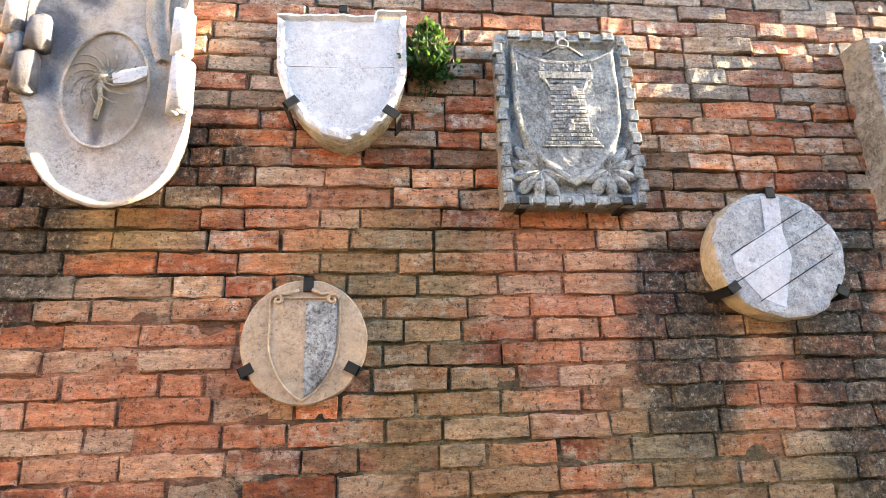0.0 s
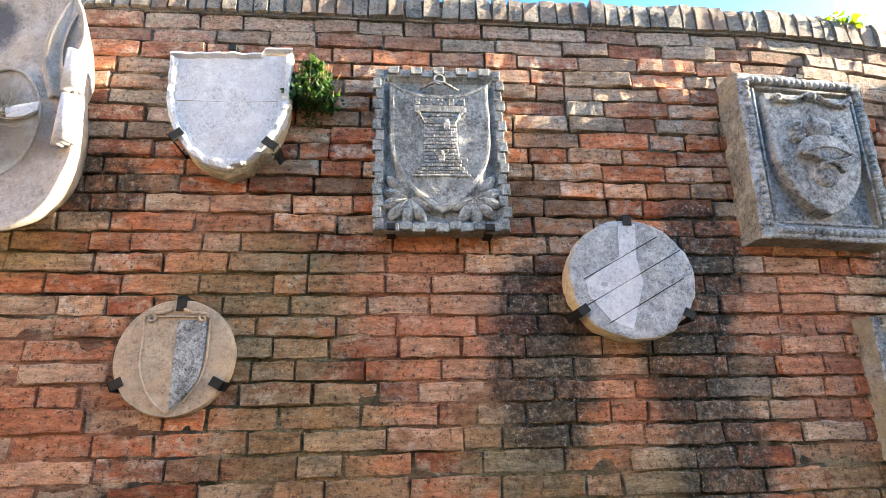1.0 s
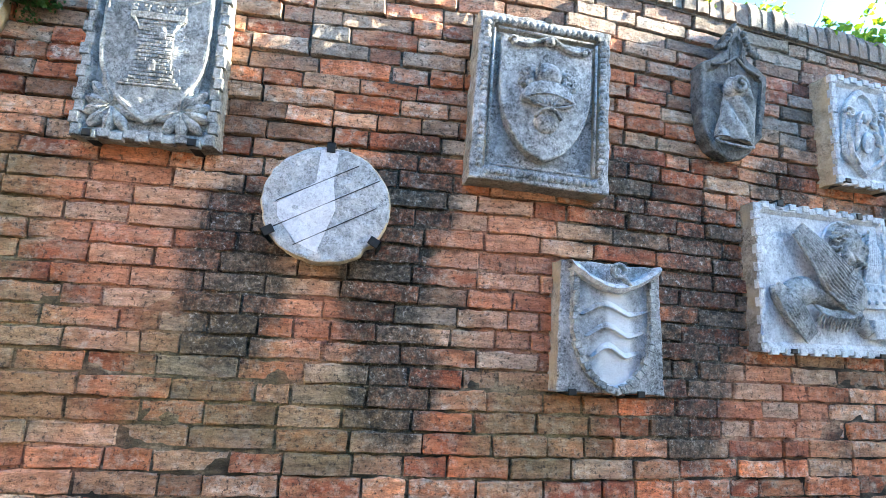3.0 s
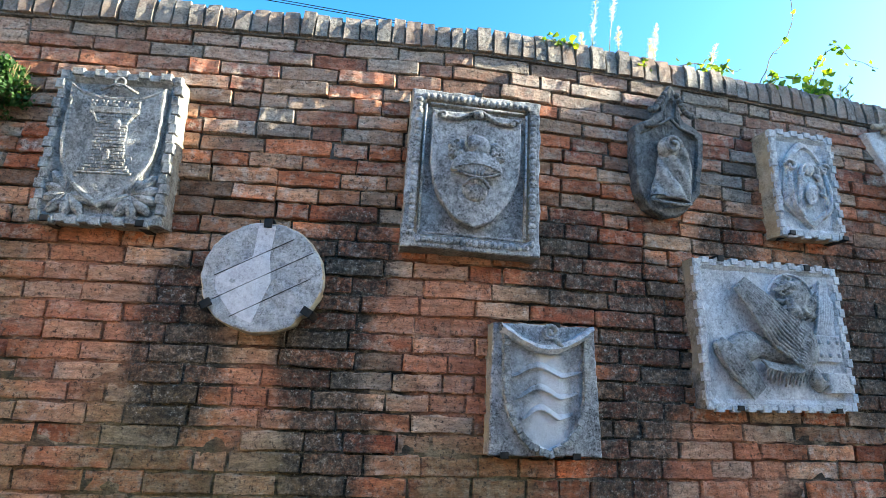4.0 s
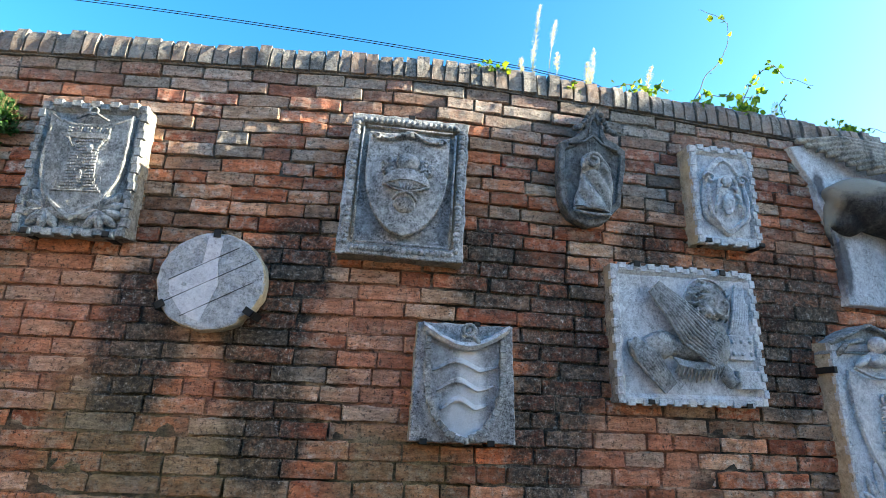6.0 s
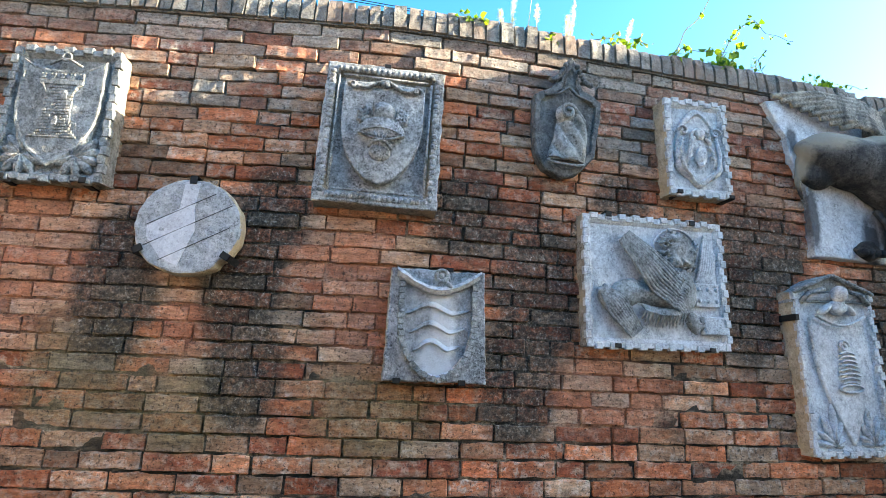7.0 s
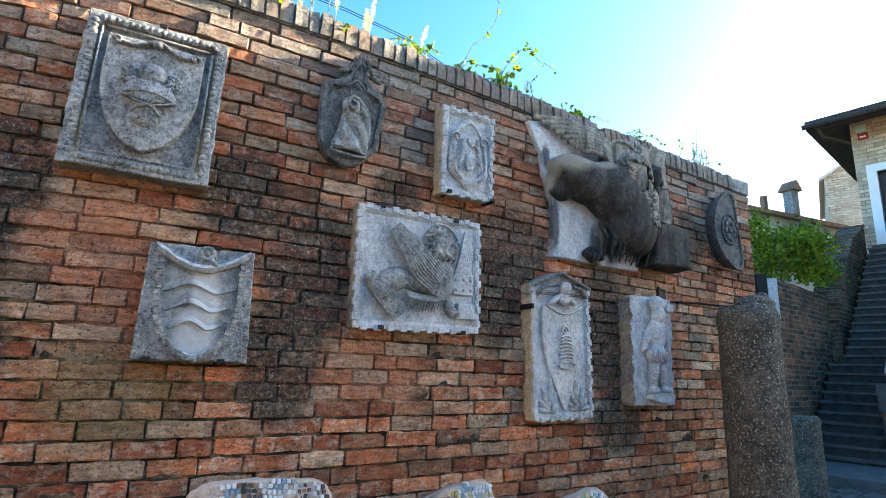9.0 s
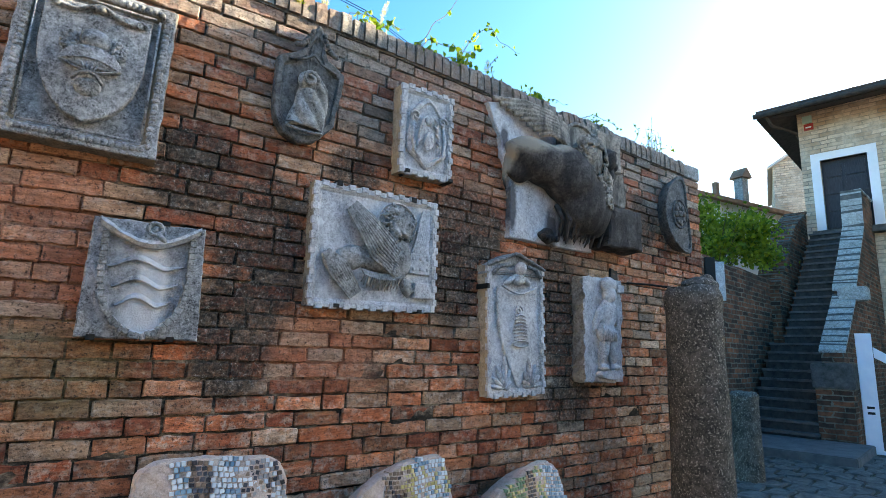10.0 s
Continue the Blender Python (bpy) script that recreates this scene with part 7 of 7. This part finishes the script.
def yard_things():
    p = thing("white_post", pose(13.15, 2.25, GROUND, 0, 0, -60), "white-painted upright board standing on the yard", "post")
    bm = bmesh.new()
    solid(bm, -0.11, 0.11, -0.03, 0.03, 0.0, 1.95)
    bmesh.ops.bevel(bm, geom=bm.edges[:], offset=0.006, segments=1, affect="EDGES")
    part("board", bm, PAINTW, p)
    for k in range(2):
        bm = bmesh.new()
        solid(bm, -0.05, 0.05, -0.036, -0.033, 0.62 + 0.09 * k, 0.66 + 0.09 * k)
        part("writing_bar", bm, IRON, p)
    bm = bmesh.new()
    prism(bm, [(0.12, 1.55), (0.75, 1.15), (0.75, 1.30), (0.12, 1.72)], -0.02, 0.02)
    part("brace", bm, PAINTW, p)
    bm = bmesh.new()
    solid(bm, -0.12, 0.7, -0.05, 0.05, 0.0, 0.05)
    part("foot", bm, PAINTW, p)
    q = thing("leaning_panel", pose(10.85, 3.28, 0, 0, 0, -35), "narrow pale stone panel fixed on the garden wall", "panel")
    bm = bmesh.new()
    solid(bm, 0.0, 0.14, -0.06, 0.0, 2.12, 2.78)
    part("face", bm, PALE, q)
    bm = bmesh.new()
    solid(bm, -0.16, -0.004, -0.05, 0.02, 2.05, 2.86)
    part("dark_edge", bm, IRON, q)
    # stone paving of the yard by the stairs
    yard = thing("pavement", Matrix.Identity(4), "worn grey paving stones with mossy joints", "pavement", kind="structure")
    rnd = random.Random(31)
    me_s = []
    for s in range(5):
        bm = bmesh.new()
        bmesh.ops.create_grid(bm, x_segments=3, y_segments=3, size=0.5)
        r = bmesh.ops.extrude_face_region(bm, geom=bm.faces[:])
        for v in r["geom"]:
            if isinstance(v, bmesh.types.BMVert):
                v.co.z += 0.03
                v.co.x *= 0.95
                v.co.y *= 0.95
        roughen(bm, 0.03, 3, s * 4.0)
        me = bpy.data.meshes.new("paving_stone")
        bmesh.ops.recalc_face_normals(bm, faces=bm.faces)
        bm.to_mesh(me)
        bm.free()
        me.materials.append(STEPST)
        me_s.append(me)
    for i in range(17):
        for j in range(14):
            ob = new("paving_stone", rnd.choice(me_s))
            ob.parent = yard
            ob.matrix_world = HOUSE @ pose(-1.6 + 0.30 * i + 0.14 * (j % 2), -10.9 + 0.42 * j - 0.1, 0.0, 0, 0, rnd.uniform(-6, 6)) @ Matrix.Diagonal((0.27 * rnd.uniform(0.85, 1.08), 0.38 * rnd.uniform(0.85, 1.05), 0.8, 1))


def cables():
    for k, dz in enumerate((0.0, 0.045)):
        t = thing("cable", Matrix.Identity(4), "thin dark overhead cable sagging across the sky", "cable", "overhead cables")
        bm = bmesh.new()
        pts = []
        for i in range(31):
            q = i / 30
            x = -14 + 30 * q
            pts.append((x, 5.25, 7.16 + dz - 0.122 * (x - 2.24) - 0.0042 * (x - 2.24) ** 2 - 0.12 * max(0.0, x - 4.3) ** 2))
        rod(bm, pts, 0.007, 5)
        part("wire", bm, IRON, t)


# ---- set everything in its place ----
tower_relief()
fish_relief()
wave_relief()
small_relief()
lion_relief()
niche_relief()
figure_relief()
pentagon_relief()
end_shield()
white_shield()
beige_disc()
grey_disc()
big_crest()
big_lion()
for x, z, turn, out, ln in ((-0.135, 2.700, 0, 0.13, 0.03), (-0.315, 2.300, -130, 0.125, 0.06), (0.055, 2.270, 125, 0.125, 0.07), (-0.228, 1.722, 0, 0.055, 0.06), (-0.418, 1.430, -118, 0.055, 0.05), (-0.072, 1.430, 118, 0.055, 0.05),
                            (1.345, 2.012, 0, 0.125, 0.045), (1.135, 1.655, -122, 0.125, 0.05), (1.545, 1.640, 120, 0.125, 0.05), (0.76, 2.642, 0, 0.085, 0.02), (0.48, 1.965, 180, 0.10, 0.03), (0.84, 1.965, 180, 0.10, 0.03),
                            (2.18, 2.668, 0, 0.112, 0.02), (2.31, 1.138, 180, 0.08, 0.025), (2.60, 1.138, 180, 0.08, 0.025), (2.53, 1.660, 0, 0.08, 0.02), (3.33, 2.030, 0, 0.09, 0.03), (3.80, 2.030, 0, 0.09, 0.03),
                            (3.36, 1.348, 180, 0.08, 0.02), (3.87, 1.352, 180, 0.08, 0.02), (3.86, 2.750, 0, 0.10, 0.02), (3.74, 2.190, 180, 0.10, 0.02), (4.05, 2.195, 180, 0.10, 0.02), (4.360, 1.560, -90, 0.10, 0.02), (4.895, 1.550, 90, 0.10, 0.02)):
    clamp(x, z, turn, out, ln)

column(6.13, 0.06, 0.215, 0.195, 1.66, "tall rough grey granite column stump standing before the wall", 3.0, 0.05)
column(9.10, 1.72, 0.17, 0.15, 0.75, "short pale granite column stump in the yard", 8.0, 0.04)
ct = thing("column_fragment", Matrix.Translation((6.20, 0.08, 1.655)), "broken lump of stone resting on the column top", "stone fragment")
bm = bmesh.new()
lump(bm, (0.02, 0.02, 0.035), (0.15, 0.12, 0.06), 2, 0.03, 9, 0, 4)
lump(bm, (0.09, 0.03, 0.075), (0.06, 0.06, 0.05), 4, 0.02, 12, 0, 3)
blend(part("lump", bm, GRANITE, ct), 0.012, 1)
rt = thing("iron_rod", on_wall(5.90, 1.76, 0), "thin dark iron rod tying the column to the wall", "rod")
bm = bmesh.new()
rod(bm, [(0, 0.02, 0), (0.10, -0.15, -0.02), (0.22, -0.36, -0.06)], 0.009, 6)
part("bar", bm, IRON, rt)
# a black block stands for the hole, its inner shade put into the colour
vt = thing("wall_vent", on_wall(5.74, 1.80, 0.0), "small black hole in the brickwork", "vent")
bm = bmesh.new()
block(bm, -0.045, 0.045, -0.05, 0.05, -0.02, 0.012, 0.004, 3, 3)
roughen(bm, 0.01, 20, 2)
part("opening", bm, IRON, vt)

ledge()
mosaic(2.84, 0.36, 0.60, 0.62, -8, [(-0.30, -0.30), (0.30, -0.30), (0.31, 0.15), (0.255, 0.285), (0.10, 0.305), (-0.10, 0.315), (-0.24, 0.30), (-0.305, 0.20)],
       [(0.24, 0.36, [0, 0, 2]), (0.36, 0.50, [1, 1, 3]), (0.50, 0.70, [0, 0, 2]), (0.70, 1.05, [6, 3, 0, 6, 1])], 3, "mosaic fragment of white, black and grey glass on pink plaster", -0.05)
mosaic(3.74, 0.24, 0.62, 0.62, -8, [(-0.31, -0.28), (0.30, -0.28), (0.29, 0.20), (0.25, 0.325), (0.10, 0.33), (-0.08, 0.28), (-0.22, 0.20), (-0.30, 0.08)],
       [(0.34, 0.50, [3, 3, 1]), (0.50, 0.62, [4, 4, 3]), (0.62, 1.1, [0, 0, 2, 4])], 5, "mosaic fragment of white, gold and brown glass on pink plaster", -0.08)
mosaic(4.60, 0.13, 0.60, 0.62, -8, [(-0.30, -0.20), (0.30, -0.20), (0.31, 0.12), (0.22, 0.31), (0.10, 0.325), (-0.10, 0.25), (-0.25, 0.18), (-0.31, 0.05)],
       [(0.20, 0.48, [5, 5, 4]), (0.48, 0.60, [1, 3]), (0.60, 0.74, [0, 4, 5]), (0.74, 1.1, [2, 2, 0])], 7, "mosaic fragment of green, blue and gold glass", -0.08)

# plants on the wall
tuft(0.165, 2.49, 0.10, 0.19, 1300, 0.021, 3, "small ivy cushion growing from the brickwork", 0.13, IVY, 0.0)
tuft(0.16, 2.42, 0.05, 0.09, 60, 0.014, 13, "trailing ivy shoots below the cushion", 0.05, IVY, 0.0)
tuft(0.03, 2.275, 0.03, 0.05, 30, 0.016, 4, "small grey-green tuft beside a clamp", 0.06, IVY)
tuft(2.62, 3.08, 0.13, 0.055, 60, 0.036, 5, "low green weeds on the coping", 0.03)
tuft(3.06, 3.03, 0.07, 0.07, 34, 0.036, 6, "low yellow-green weeds on the coping", 0.035)
tuft(3.50, 3.09, 0.12, 0.10, 46, 0.040, 7, "green creeper leaves on the coping", 0.0)
tuft(3.86, 3.09, 0.09, 0.05, 26, 0.044, 14, "green creeper leaves on the coping", 0.02)
tuft(4.24, 3.05, 0.12, 0.12, 50, 0.044, 8, "yellow-green creeper leaves on the coping", 0.03)
tuft(4.86, 3.10, 0.22, 0.09, 90, 0.036, 9, "yellow-green weeds on the coping", 0.0)
tuft(5.60, 3.10, 0.14, 0.10, 70, 0.026, 10, "green weeds on the coping", 0.03)
tuft(6.45, 3.09, 0.16, 0.26, 150, 0.014, 12, "wispy grey-green weeds on the coping", 0.02)
for k, (x, h, lean, pl) in enumerate(((2.885, 0.70, 0.07, 0.80), (2.985, 0.60, 0.08, 0.30), (3.045, 0.36, -0.03, 0.3), (3.235, 0.33, -0.02, 0.45), (3.255, 0.44, 0.06, 0.55), (3.62, 0.40, 0.12, 0.40), (2.83, 0.28, -0.1, 0.3), (4.55, 0.30, -0.05, 0.4), (1.54, 0.10, 0.1, 0.5))):
    grass_stalk(x, 3.06, h, lean, 40 + k, pl)


def V(x, z, off=-0.16):
    """A point over the wall's top."""
    return (x, bend(x) - off, z)


vine([[V(3.88, 3.06), V(3.94, 3.24), V(4.05, 3.42), V(4.18, 3.58), V(4.24, 3.74), V(4.25, 3.86), V(4.16, 3.90), V(4.04, 3.92)]], 14, 0.040, 3, "long thin creeper shoot curling up from the wall top")
vine([[V(3.86, 3.06), V(3.98, 3.26), V(4.16, 3.27), V(4.38, 3.30), V(4.46, 3.42)], [V(4.20, 3.06), V(4.30, 3.30), V(4.40, 3.46), V(4.54, 3.58), V(4.64, 3.50), V(4.84, 3.47)],
      [V(3.86, 3.08), V(4.02, 3.16), V(4.22, 3.20), V(4.42, 3.17)], [V(4.10, 3.02, -0.02), V(4.20, 3.12, -0.04), V(4.26, 3.22)]], 28, 0.044, 4, "sprawling yellow-green creeper rising from the wall top")
vine([[V(3.42, 3.09), V(3.40, 3.22), V(3.52, 3.25), V(3.62, 3.20), V(3.72, 3.10)], [V(3.62, 3.20), V(3.70, 3.26), V(3.78, 3.25)]], 12, 0.042, 5, "small creeper looping over the coping")
vine([[V(4.62, 3.36), V(4.54, 3.28), V(4.58, 3.18), V(4.74, 3.10)], [V(4.80, 3.10), V(5.02, 3.18), V(5.18, 3.15)]], 13, 0.034, 15, "thin creeper shoots on the coping")
vine([[V(5.05, 3.10), V(5.22, 3.20), V(5.36, 3.19)], [V(5.50, 3.10), V(5.72, 3.22), V(5.98, 3.20), V(6.10, 3.17)], [V(6.30, 3.10), V(6.38, 3.25), V(6.30, 3.28)], [V(6.5, 3.10), V(6.58, 3.30), V(6.60, 3.46)], [V(6.6, 3.10), V(6.85, 3.2), V(7.0, 3.18)]], 12, 0.022, 7, "thin creeper shoots on the coping")

house()
stairs()
garden_wall()
far_buildings()
yard_things()
bush((12.9, 4.75, 3.75), (1.9, 0.6, 0.85), 6500, 0.075, 5, "dense dark green leafy shrub behind the garden wall", LEAF)
cables()
build_coping()
build_bricks()
